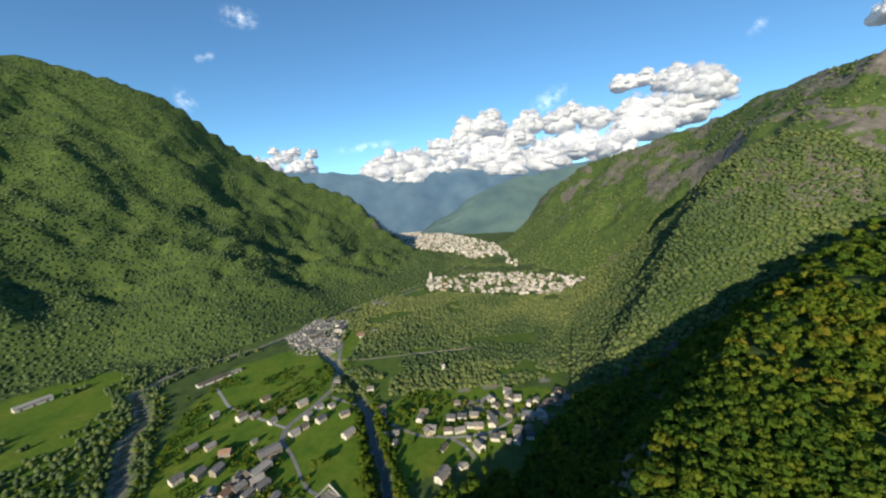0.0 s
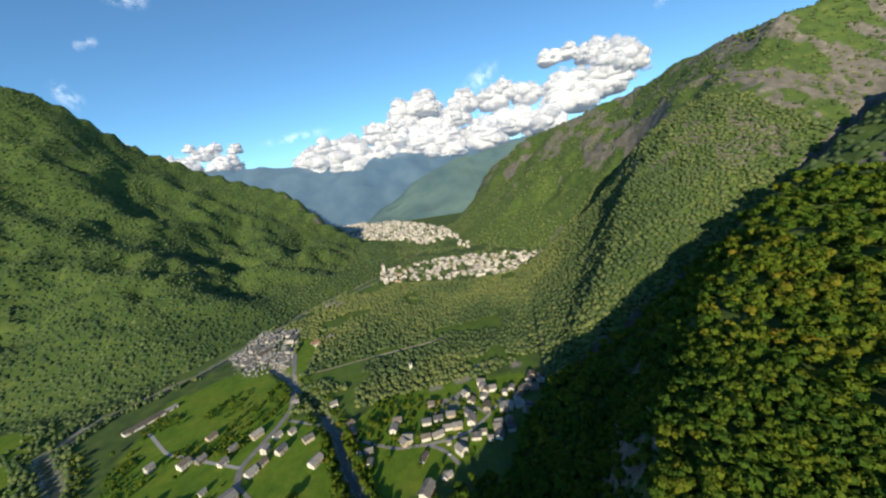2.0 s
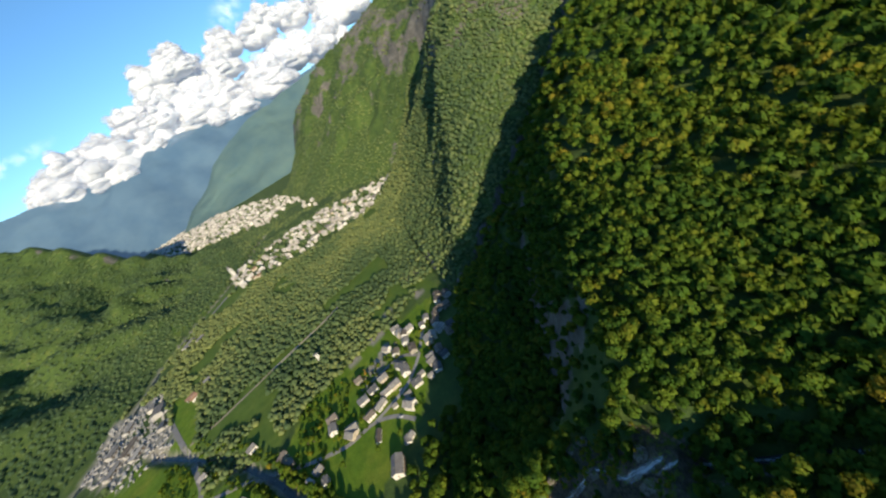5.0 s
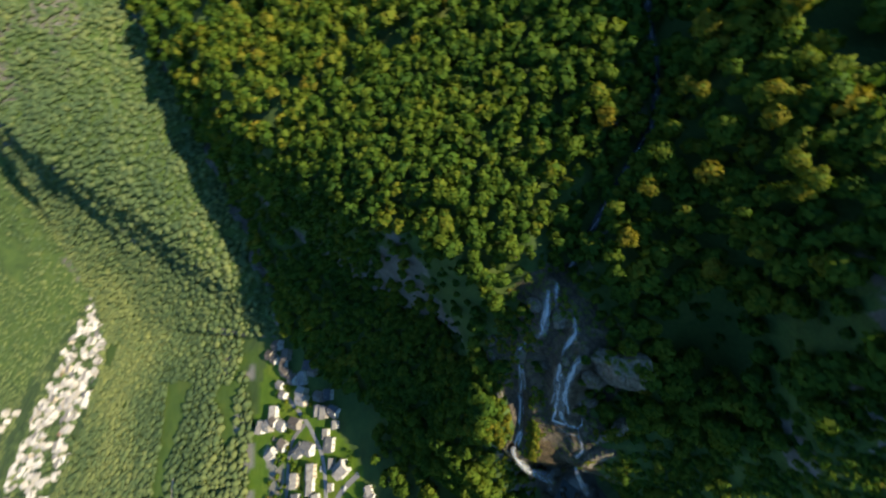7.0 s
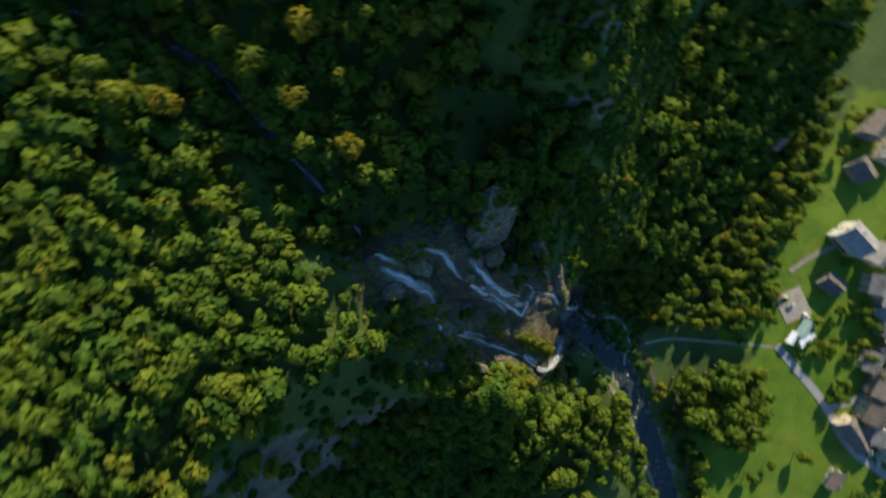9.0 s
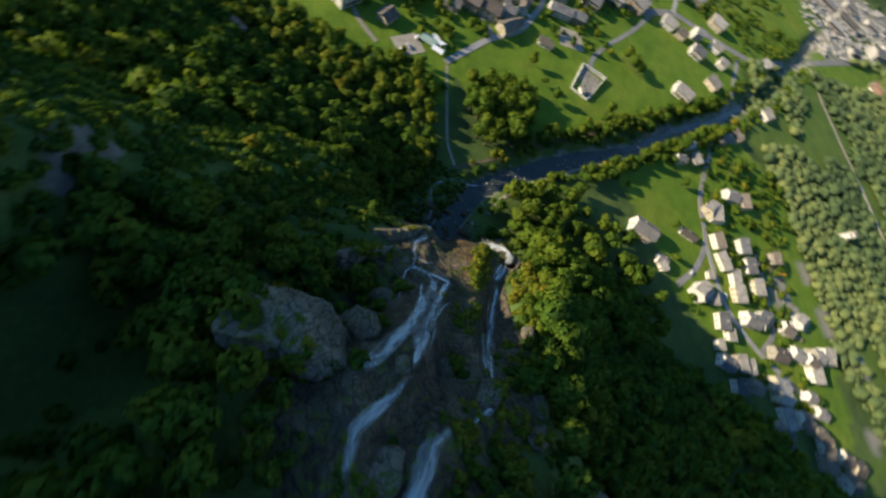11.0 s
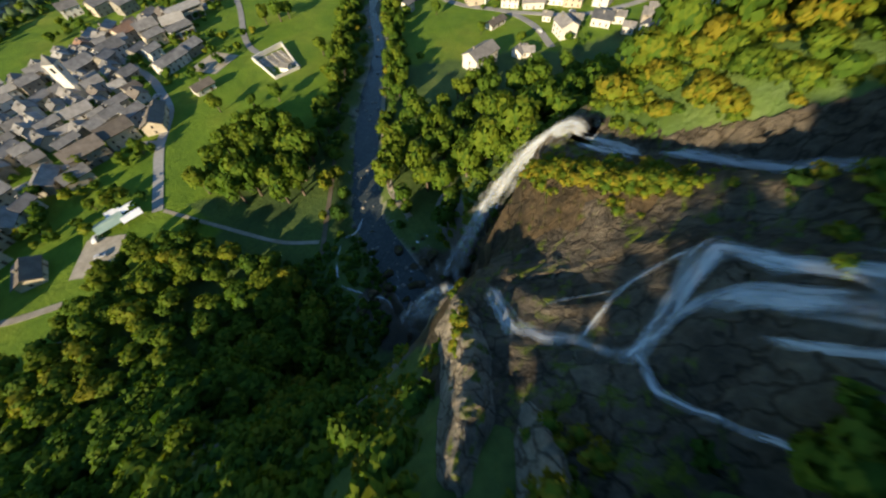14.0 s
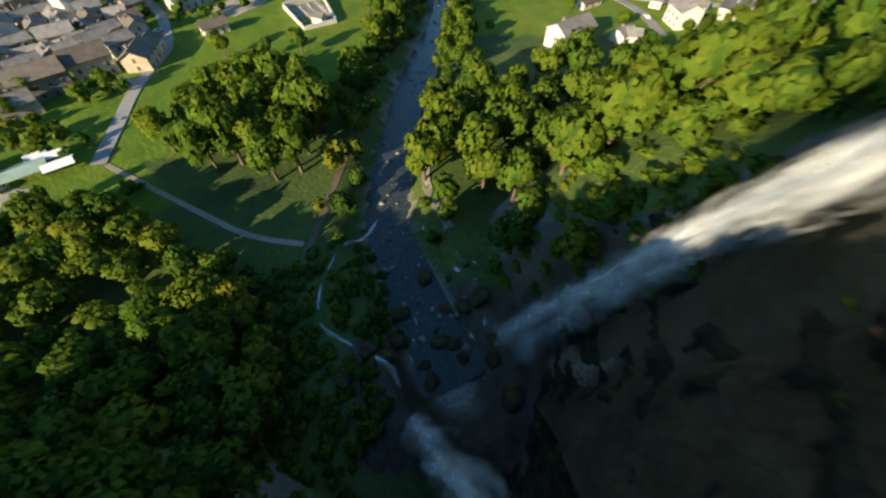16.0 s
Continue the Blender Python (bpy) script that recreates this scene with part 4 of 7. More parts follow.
# sunny bushes on the nose above the broad fall
X, Y, rs = scatter(20, 76, 170, 208, 3.3, 38)
keep = within(X, Y, [(23, 191), (28, 186), (36, 184), (48, 184), (54, 196), (46, 207), (34, 207), (28, 200)]) | within(X, Y, [(22, 187), (26, 180.5), (31, 176.5), (44, 173), (60, 173), (66, 188), (28, 190)]) & (rs.rand(len(X)) < 0.92)
X, Y = X[keep], Y[keep]
rad = rs.uniform(1.7, 3.7, len(X)) * np.where(Y < 186, 0.75, 1.0)
tagged(new("bushes", stuff_mesh("bushes", FINE, np.stack([X, Y, lay(X, Y) + rad * 0.7], -1), rad, rad, np.clip(0.72 + rs.randn(len(X)) * 0.15, 0, 1), LEAF, 16)),
       "sunlit yellow-green bushes above the broad waterfall", "shrubs", kind="stuff")
X, Y, rs = scatter(20, 62, 170, 200, 1.7, 54)
keep = within(X, Y, GRASSY) & (rs.rand(len(X)) < 0.7)
X, Y = X[keep], Y[keep]
rad = rs.uniform(0.7, 1.6, len(X))
tagged(new("bushes", stuff_mesh("bushes", BUSHES, np.stack([X, Y, lay(X, Y) + rad * 0.3], -1), rad, rad * 0.8, np.clip(0.58 + rs.randn(len(X)) * 0.2, 0, 1), LEAF, 24)), "low yellow-green bushes on the grassy nose", "shrubs", kind="stuff")
# stones in the torrent
X, Y, rs = scatter(-130, 4, 186, 470, 1.9, 39)
d = along(X, Y, TORRENT)[0]
keep = (d < 7.5) & (rs.rand(len(X)) < 0.42) & (fbm(X, Y, 8, 3) > 0.42)
X, Y = X[keep], Y[keep]
rad = 0.25 + 0.9 * rs.rand(len(X)) ** 3
STONY = two_tone("river_stone", (0.13, 0.12, 0.105), (0.32, 0.3, 0.27), 0.3, 0.85, 3.0, per="island")
tagged(new("stones", stuff_mesh("stones", LUMPS, np.stack([X, Y, lay(X, Y) + rad * 0.35 + 0.25 * (d[keep] < 4.5)], -1), rad, rad * 0.7, np.zeros(len(X)), STONY, 17)), "grey stones lying in the torrent", "stones", kind="stuff")
# hedges and single trees of the fields across the river, and the wooded river banks
X, Y, rs = scatter(-900, -240, 100, 720, 7.0, 41)
d = along(X, Y, RIVER)[0]
field = within(X, Y, MEADOWS[2])
keep = (d > 9) & (d < 30) & (rs.rand(len(X)) < 0.75) | field & (fbm(X, Y, 55, 3) > 0.57) & (rs.rand(len(X)) < 0.6) | (X < -425) & (Y < 330) & (rs.rand(len(X)) < 0.5)
X, Y = X[keep], Y[keep]
rad = rs.uniform(2.0, 4.4, len(X))
tagged(new("hedges", stuff_mesh("hedges", LUMPS, np.stack([X, Y, lay(X, Y) + rad * 0.9], -1), rad, rad * rs.uniform(0.9, 1.3, len(X)), np.clip(0.4 + rs.randn(len(X)) * 0.2, 0, 1), HAZYLEAF, 18)),
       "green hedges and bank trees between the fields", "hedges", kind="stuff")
# bushes at the foot of the pale peak
X, Y, rs = scatter(-24, 32, 110, 156, 3.6, 43)
keep = (lay(X, Y) > 26) & (X + 0.9 * (Y - 144) < 2) & (rs.rand(len(X)) < 0.8) | (Y < 137) & (X > 0) & (rs.rand(len(X)) < 0.75)
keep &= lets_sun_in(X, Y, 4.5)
X, Y = X[keep], Y[keep]
rad = rs.uniform(1.2, 2.6, len(X))
tagged(new("bushes", stuff_mesh("bushes", FINE, np.stack([X, Y, lay(X, Y) + rad * 0.8], -1), rad, rad * 1.2, np.clip(0.55 + rs.randn(len(X)) * 0.15, 0, 1), LEAF, 20)), "green bushes on the steep bank below the pale peak", "shrubs", kind="stuff")

# ---- roads, paths, water ----
ASPHALT = two_tone("asphalt", (0.26, 0.255, 0.245), (0.37, 0.36, 0.345), 0.15, 0.9, 3.0)
GRAVEL = two_tone("gravel_path", (0.27, 0.24, 0.19), (0.4, 0.36, 0.29), 0.3, 0.95, 5.0)
EARTH = two_tone("earth_track", (0.09, 0.075, 0.05), (0.16, 0.13, 0.09), 0.3, 0.95, 5.0)
STONE = two_tone("masonry", (0.2, 0.19, 0.17), (0.36, 0.34, 0.31), 0.4, 0.9, 4.0)


def resample(line, gap):
    pts, out = [np.array(p, float) for p in line], []
    for a, b in zip(pts[:-1], pts[1:]):
        n = max(1, int(np.linalg.norm(b[:2] - a[:2]) / gap))
        out += [a + (b - a) * k / n for k in range(n)]
    return np.array(out + [pts[-1]])


def smooth_line(line, gap):
    p = resample(line, gap)
    for _ in range(6):
        p[1:-1] = (p[:-2] + 2 * p[1:-1] + p[2:]) / 4
    return p


def strip(name, line, width, mat, lift, label, category, gap=4.0, cells=3):
    """A road laid on the ground, with a small kerb-high edge."""
    p = smooth_line([q[:2] for q in line], gap)
    d = np.gradient(p, axis=0)
    d /= np.linalg.norm(d, axis=1)[:, None] + 1e-9
    nrm = np.stack([-d[:, 1], d[:, 0]], -1)
    rows = []
    mid = lay(p[:, 0], p[:, 1])
    for k in range(cells + 1):
        q = p + nrm * width * (k / cells - 0.5)
        zz = lay(q[:, 0], q[:, 1])
        rows.append(np.column_stack([q, np.maximum(zz, mid - 0.15) + lift]))
    lo = [rows[0] - [0, 0, 0.5], *rows, rows[-1] - [0, 0, 0.5]]
    V = np.concatenate(lo)
    n, m = len(p), len(lo)
    k = np.arange(n * m).reshape(m, n)
    q = np.stack([k[:-1, :-1], k[:-1, 1:], k[1:, 1:], k[1:, :-1]], -1).reshape(-1, 4)
    return tagged(new(name, mesh_of(name, V, q, mat, False)), label, category, kind="structure")


MAIN_ROAD = [(-250, 120), (-249, 170), (-247, 203), (-241, 245), (-233, 291), (-222, 340), (-214, 387), (-226, 432), (-205, 482), (-191, 527), (-204, 600), (-214, 640), (-236, 741), (-246, 850), (-240, 930),
             (-190, 1040), (-90, 1150), (0, 1240)]
strip("road", MAIN_ROAD, 7.5, ASPHALT, 0.22, "grey asphalt main road through the valley villages", "road")
strip("road", [(-122, 199), (-149, 234), (-160, 259), (-191, 283), (-228, 300)], 4.2, ASPHALT, 0.26, "narrow grey village lane beside the meadow", "road")
strip("road", [(-149, 236), (-165, 232), (-185, 214), (-205, 180), (-240, 165)], 3.8, ASPHALT, 0.24, "narrow lane between stone houses", "road")
strip("road", [(-190, 505), (-150, 480), (-123, 465), (-84, 424), (-40, 396), (-8, 393), (12, 375), (22, 352)], 4.5, ASPHALT, 0.24, "grey lane leading to the villas", "road")
strip("road", [(-6, 391), (42, 392), (72, 410), (95, 432), (115, 452)], 4.0, ASPHALT, 0.3, "grey lane between the villas", "road")
strip("road", [(2, 445), (30, 442), (61, 436), (72, 414)], 4.0, ASPHALT, 0.34, "grey lane behind the villas", "road")
strip("road", [(-226, 432), (-262, 452), (-298, 472), (-343, 498), (-400, 560)], 4.2, ASPHALT, 0.24, "grey side lane past houses", "road")
strip("road", [(-214, 400), (-190, 372), (-165, 335), (-150, 318), (-140, 315)], 3.6, ASPHALT, 0.24, "lane to the walled churchyard", "road")
strip("path", [(-120, 200), (-110, 199), (-91, 197), (-64, 194), (-51, 197)], 1.5, GRAVEL, 0.15, "pale gravel footpath to the falls", "path", 3.0)
strip("path", [(-47, 190), (-50, 199), (-53, 208), (-59, 227), (-67, 250), (-75, 272), (-87, 310)], 1.8, EARTH, 0.12, "worn brown track on the torrent bank", "path", 3.0)
strip("path", [(-22, 214), (-35, 226), (-40, 245), (-47, 256), (-54, 276), (-63, 304)], 2.2, GRAVEL, 0.2, "pale footpath along the torrent", "path", 3.0)
strip("path", [(-127, 157), (-140, 147), (-155, 142)], 2.6, GRAVEL, 0.15, "pinkish driveway to a white house", "path", 3.0)
strip("path", [(-116, 143), (-115, 160)], 2.6, STONE, 1.0, "long low concrete roof strip in the grass", "wall", 3.0)
strip("path", [(-70, 640), (-160, 628), (-205, 634)], 4.0, GRAVEL, 0.2, "pale track across the woods", "path", 6.0)
strip("path", [(60, 652), (-70, 640)], 5.0, GRAVEL, 0.2, "pale track across the woods", "path", 6.0)
strip("pavement", [(-126, 168), (-133, 184)], 14.0, GRAVEL, 0.2, "pale gravel car park", "pavement", 3.0)
strip("pavement", [(-166, 293), (-164, 314)], 18.0, GRAVEL, 0.16, "worn grey ball court in the grass", "pavement", 3.0)

WATER, wbs = base_mat("water", 0.12)
wcol = ramp(WATER, noise_tex(WATER, 0.8, 7.0, 0.75), [(0.4, (0.03, 0.04, 0.04)), (0.62, (0.06, 0.075, 0.075)), (0.74, (0.12, 0.14, 0.14)), (0.84, (0.4, 0.43, 0.44))])
WATER.node_tree.links.new(wcol, wbs.inputs["Base Color"])
bump(WATER, wbs, noise_tex(WATER, 1.3, 4.0), 0.6, 0.15)


def stream(line, width, lift, label, taper=np.ones_like):
    p = smooth_line(line, 3.0)
    d = np.gradient(p[:, :2], axis=0)
    d /= np.linalg.norm(d, axis=1)[:, None] + 1e-9
    nrm = np.stack([-d[:, 1], d[:, 0]], -1)
    wob = (0.75 + 0.5 * fbm(p[:, 0], p[:, 1], 18, 3)) * taper(p[:, 1])
    rows = [np.column_stack([p[:, :2] + nrm * (width * wob * s)[:, None], p[:, 2] + lift]) for s in (-0.5, -0.2, 0.2, 0.5)]
    V = np.concatenate(rows)
    n, m = len(p), 4
    k = np.arange(n * m).reshape(m, n)
    q = np.stack([k[:-1, :-1], k[:-1, 1:], k[1:, 1:], k[1:, :-1]], -1).reshape(-1, 4)
    return tagged(new("water", mesh_of("water", V, q, WATER, True)), label, "water", kind="structure")


stream(TORRENT, 11.5, -0.35, "shallow grey-blue mountain torrent over stones", lambda y: np.interp(y, (285, 335), (1.0, 0.5)))
stream(RIVER, 13.0, -0.35, "grey river running through the valley")
stream(GULLY, 2.6, -1.1, "dark stream in its gully above the falls")

# ---- the falls: rock and water ----
def rock_mat(name, dark, light, moss_amount, wet=0.0, cracks=1.0):
    mat, b = base_mat(name, 0.85 - 0.5 * wet)
    n, l = links(mat)
    r1, r2, r3 = noise_tex(mat, 0.22, 6.0, 0.7), noise_tex(mat, 1.6, 6.0, 0.7), noise_tex(mat, 9.0, 3.0)
    col = ramp(mat, r1, [(0.32, dark), (0.7, light)])
    col = mix(mat, 0.65, col, ramp(mat, r2, [(0.3, (0.35, 0.34, 0.33)), (0.7, (1.2, 1.16, 1.1))]), "MULTIPLY")
    nz = n.new("ShaderNodeSeparateXYZ")
    l.new(n.new("ShaderNodeNewGeometry").outputs["Normal"], nz.inputs[0])
    m = fmath(mat, "ADD", fmath(mat, "MULTIPLY", nz.outputs[2], 0.6), noise_tex(mat, 0.55, 5.0, 0.7))
    m = fmath(mat, "MULTIPLY", fmath(mat, "SUBTRACT", m, 1.12 - moss_amount), 7.0, True)
    vor = n.new("ShaderNodeTexVoronoi")
    vor.feature = "DISTANCE_TO_EDGE"
    vor.inputs["Scale"].default_value = 0.42
    warp = n.new("ShaderNodeVectorMath")
    warp.operation = "MULTIPLY_ADD"
    warp.inputs[1].default_value, warp.inputs[2].default_value = (1.0, 1.3, 0.55), (0, 0, 0)
    l.new(n.new("ShaderNodeNewGeometry").outputs["Position"], warp.inputs[0])
    shift = n.new("ShaderNodeVectorMath")
    shift.operation = "ADD"
    l.new(warp.outputs[0], shift.inputs[0])
    wob = n.new("ShaderNodeTexNoise")
    wob.inputs["Scale"].default_value, wob.inputs["Detail"].default_value = 0.5, 4.0
    grow = n.new("ShaderNodeVectorMath")
    grow.operation = "SCALE"
    grow.inputs["Scale"].default_value = 3.2
    l.new(n.new("ShaderNodeNewGeometry").outputs["Position"], wob.inputs["Vector"])
    l.new(wob.outputs["Color"], grow.inputs[0])
    l.new(grow.outputs[0], shift.inputs[1])
    l.new(shift.outputs[0], vor.inputs["Vector"])
    joint = fmath(mat, "MULTIPLY", vor.outputs["Distance"], 14.0, True)
    col = mix(mat, joint, mix(mat, cracks, col, mix(mat, 1.0, col, (0.32, 0.3, 0.27), "MULTIPLY")), col)
    moss = ramp(mat, r3, [(0.3, (0.05, 0.09, 0.008)), (0.7, (0.17, 0.21, 0.012))])
    l.new(mix(mat, m, col, moss), b.inputs["Base Color"])
    bump(mat, b, fmath(mat, "ADD", fmath(mat, "ADD", r2, fmath(mat, "MULTIPLY", joint, 0.3)), fmath(mat, "MULTIPLY", r3, 0.35)), 1.0, 0.7)
    return mat


CRAG = rock_mat("crag", (0.19, 0.165, 0.13), (0.46, 0.41, 0.33), 0.12)
WETROCK = rock_mat("wet_rock", (0.035, 0.027, 0.015), (0.17, 0.12, 0.065), 0.03, 0.6, 0.4)
# wet stone, darkened further so its colour holds the wall's shade
SHADEROCK = rock_mat("shaded_wet_rock", (0.013, 0.011, 0.008), (0.05, 0.039, 0.023), 0.12, 0.4, 0.5)
BEDROCK = rock_mat("bedrock", (0.042, 0.036, 0.027), (0.23, 0.19, 0.14), 0.1, 0.45)
BOULDER = rock_mat("boulder", (0.14, 0.125, 0.1), (0.38, 0.34, 0.28), 0.1)


def crag(name, at, size, turn, seed, mat, label, cuts=9, taper=0.0, sub=5, rough=0.2, lean=0.0):
    """A weathered block: a ball cut by flat joint faces, roughened at three scales; taper narrows it upward, lean lifts its far end."""
    rs = np.random.RandomState(seed)
    v, f = ico(sub)
    v = v / np.abs(v).max(1)[:, None] ** 0.55
    for _ in range(cuts):
        n = rs.randn(3)
        n /= np.linalg.norm(n)
        lim = rs.uniform(0.62, 0.9)
        over = v @ n - lim
        v = v - np.maximum(over, 0)[:, None] * n * 0.92
    p = v * np.array(size)
    rr = fbm(p[:, 0] + p[:, 2] * 0.8 + seed, p[:, 1] - p[:, 2] * 0.6, 6.0, 6, True) - 0.6
    fine = fbm(p[:, 0] * 1.3 + p[:, 2] + seed, p[:, 1] + p[:, 2] * 0.5, 1.6, 3, True) - 0.6
    bed = np.abs(((p[:, 2] * 0.24 + p[:, 0] * 0.11 + rr * 0.5) % 1.0) - 0.5) - 0.25
    v = v * (1 + 1.5 * rough * rr + 0.35 * rough * fine + 0.16 * bed)[:, None]
    k = 1 - taper * (v[:, 2] + 1) / 2
    v = v * np.stack([k, k, np.ones_like(k)], -1) * np.array(size)
    v[:, 2] += lean * v[:, 1] * np.clip((v[:, 2] / size[2] + 1) / 2, 0, 1)
    c, s = math.cos(radians(turn)), math.sin(radians(turn))
    v = np.stack([v[:, 0] * c - v[:, 1] * s, v[:, 0] * s + v[:, 1] * c, v[:, 2]], -1) + np.array(at)
    ob = new(name, mesh_of(name, v, f, mat, True))
    return tagged(ob, label, "rock", "rocks of the falls")


def rock_sheet(name, x0, x1, y0, y1, gap, base, mat, rough, label, thing=True, seed=0):
    """A face of jointed rock: a fine sheet whose height base(x, y) gives, broken by tilted beds and cracks."""
    xs, ys = np.arange(x0, x1, gap), np.arange(y0, y1, gap)
    X, Y = np.meshgrid(xs, ys)
    Z, loose = base(X, Y)
    big = fbm(X + seed, Y + 0.4 * Z, 7.0, 5, True) - 0.6
    fine = fbm(X * 1.2 + seed, Y + 0.7 * Z, 1.7, 4, True) - 0.6
    bed = (Z * 0.42 + X * 0.23 - Y * 0.12 + big * 1.6) % 1.0
    bed = np.where(bed < 0.82, bed / 0.82, (1 - bed) / 0.18) - 0.5
    Z = Z + loose * rough * (3.4 * big + 0.8 * fine + 0.75 * bed)
    X = X + loose * rough * 0.9 * (fbm(X, Y + Z * 0.6, 2.6, 4) - 0.5)
    Y = Y + loose * rough * 0.9 * (fbm(X + 40, Y + Z * 0.6, 2.6, 4) - 0.5)
    k = np.arange(X.size).reshape(X.shape)
    q = np.stack([k[:-1, :-1], k[:-1, 1:], k[1:, 1:], k[1:, :-1]], -1).reshape(-1, 4)
    ob = new(name, mesh_of(name, np.stack([X, Y, Z], -1).reshape(-1, 3), q, mat, False))
    return tagged(ob, label, "rock", "rocks of the falls") if thing else tagged(ob, label, "rock", kind="structure")


def ridge(crest, left, right, cap, edge, nose=1e6):
    """Height under a crest that falls off by left and right per metre to its two sides."""
    def base(X, Y):
        d, z, _ = along(X, Y, crest)
        p, q = np.array(crest[0][:2]), np.array(crest[-1][:2])
        side = (q[0] - p[0]) * (Y - p[1]) - (q[1] - p[1]) * (X - p[0])
        fall = np.where(side > 0, left, right)
        h = z - fall * (np.sqrt(d * d + cap * cap) - cap)
        h = h - 5.0 * np.maximum(0, np.interp(Y, *edge) - X) - 4.0 * np.maximum(0, Y - nose)
        g = lay(X, Y) - 1.5
        return np.maximum(h, g), step(h - g, 0.0, 2.0)
    return base


CLIFF_EDGE = [(-8, 143.5, 47), (-1, 150, 55), (6.5, 158.5, 66), (10, 163, 68), (10, 169, 68), (12.5, 175, 70), (15.5, 181, 71), (17.5, 186, 72), (25, 194, 77)]
CLIFF_FOOT = [(-17, 154, 8), (-7, 157, 9), (0, 162, 8), (4, 167, 8), (5.5, 174, 8), (7, 183, 9), (6, 191, 9), (3, 198, 10), (4, 205, 24)]


def cliff_wall():
    """The steep wall behind the falls, from its edge to the pool, with ledges and clefts."""
    E, B = np.array(CLIFF_EDGE, float), np.array(CLIFF_FOOT, float)
    t = np.linspace(0, len(E) - 1, 230)
    i = np.arange(len(E))
    e = np.stack([np.interp(t, i, E[:, k]) for k in range(3)], -1)
    b = np.stack([np.interp(t, i, B[:, k]) for k in range(3)], -1)
    for _ in range(30):
        e[1:-1], b[1:-1] = (e[:-2] + 2 * e[1:-1] + e[2:]) / 4, (b[:-2] + 2 * b[1:-1] + b[2:]) / 4
    h = np.linspace(0, 1, 130)[:, None, None]
    P = e[None] + (b - e)[None] * np.concatenate([h ** 1.25, h ** 1.25, h], -1)
    run = np.concatenate([[0], np.cumsum(np.linalg.norm(np.diff(b, axis=0), axis=1))])[None, :] * np.ones((130, 1))
    d = np.gradient(b, axis=0)
    out = np.stack([-d[:, 1], d[:, 0]], -1)
    out /= np.linalg.norm(out, axis=1)[:, None]
    zz = P[..., 2]
    big = fbm(run * 1.3, zz * 0.6, 11.0, 5, True) - 0.6
    fine = fbm(run, zz * 0.8 + 50, 2.2, 4, True) - 0.6
    bed = ((zz * 0.16 + run * 0.05 + big) % 1.0)
    push = 0.6 + 4.2 * big + 1.0 * fine + 1.6 * (np.where(bed < 0.8, bed / 0.8, (1 - bed) / 0.2) - 0.5)
    push = push * np.minimum(1, h[:, :, 0] * 8)
    P[..., 0] += out[None, :, 0] * push
    P[..., 1] += out[None, :, 1] * push
    k = np.arange(P.shape[0] * P.shape[1]).reshape(P.shape[:2])
    q = np.stack([k[:-1, :-1], k[1:, :-1], k[1:, 1:], k[:-1, 1:]], -1).reshape(-1, 4)
    return tagged(new("cliff", mesh_of("cliff", P.reshape(-1, 3), q, SHADEROCK, False)), "wet rock wall, toned dark for its shade, behind the waterfalls", "rock", kind="structure")


cliff_wall()


def bed_base(X, Y):
    d = np.minimum(np.minimum(along(X, Y, CASCADE)[0], along(X, Y, CASCADE_2)[0]), along(X, Y, CASCADE_3)[0])
    g = lay(X, Y)
    calm = within(X, Y, [(9, 150), (14, 149), (22, 144), (28, 150), (29, 158), (22, 160), (12, 158)])
    on = np.where(calm, 0.35, 1.0) * step(d, 0.6, 3.5) * (1 - step(d + (fbm(X, Y, 9, 3) - 0.5) * 16, 7, 12)) * (slope_at(X, Y) < 2.2) * ~within(X, Y, GRASSY)
    return g + np.where(on > 0.02, 0.55 * on, -1.5 * step(d, 3.5, 9)), on


rock_sheet("rock_bed", 9, 78, 112, 194, 0.42, bed_base, BEDROCK, 0.42, "dark wet bedrock of the cascades with mossy ledges", False, 5)
rock_sheet("rock_pillar", -9, 20, 132, 166, 0.3, ridge([(7.4, 156.6, 73), (8.3, 153.5, 75.9), (10.2, 148.3, 78.8), (10.8, 140, 80.6)], 1.15, 2.6, 0.5, ([139, 143, 148, 152, 156, 157.5, 160], [-7, -5, -2.5, 1.2, 4.0, 5.4, 8]), 157.8), CRAG, 0.62, "pale grey rock peak with mossy cracks beside the falls", True, 3)
rock_sheet("rock_block", 5, 36, 152, 186, 0.3, ridge([(13.5, 178, 72.5), (16, 174.5, 75), (20, 171, 79), (25.5, 167.5, 83), (28, 165.5, 81)], 1.6, 0.8, 0.8, ([156, 158.5, 163, 169, 175, 181, 187], [4, 7.5, 10, 10, 12.5, 15.5, 18])), WETROCK, 0.5, "brown wet rock face with a mossy top between two falls", True, 8)
rock_sheet("rock_pillar", 5, 30, 124, 150, 0.35, ridge([(14.4, 147.5, 77.5), (15.8, 144, 81), (17.5, 136, 86.5), (19, 131, 88.5)], 1.8, 2.3, 0.6, ([124, 150], [-50, -50])), CRAG, 0.6, "pale grey rock rib grown with bushes", True, 11)
crag("rock_block", (11.5, 186, 20), (5.5, 6, 11), 20, 12, CRAG, "grey rock knob at the foot of the wet wall", 9, 0.35, 5, 0.25)
crag("rock_block", (17, 182, 30), (5, 5, 9), 70, 13, CRAG, "grey rock knob at the foot of the wet wall", 9, 0.3, 5, 0.25)
crag("rock_block", (42, 191, 66), (9, 8, 15), 40, 9, WETROCK, "dark wet rock wall beside the broad fall", 8, 0.3)
crag("rock_block", (38.5, 121.5, 108), (10.5, 8.5, 10), 25, 19, CRAG, "large weathered rock block above the cascades with a mossy top", 12, 0.12, 5, 0.3)
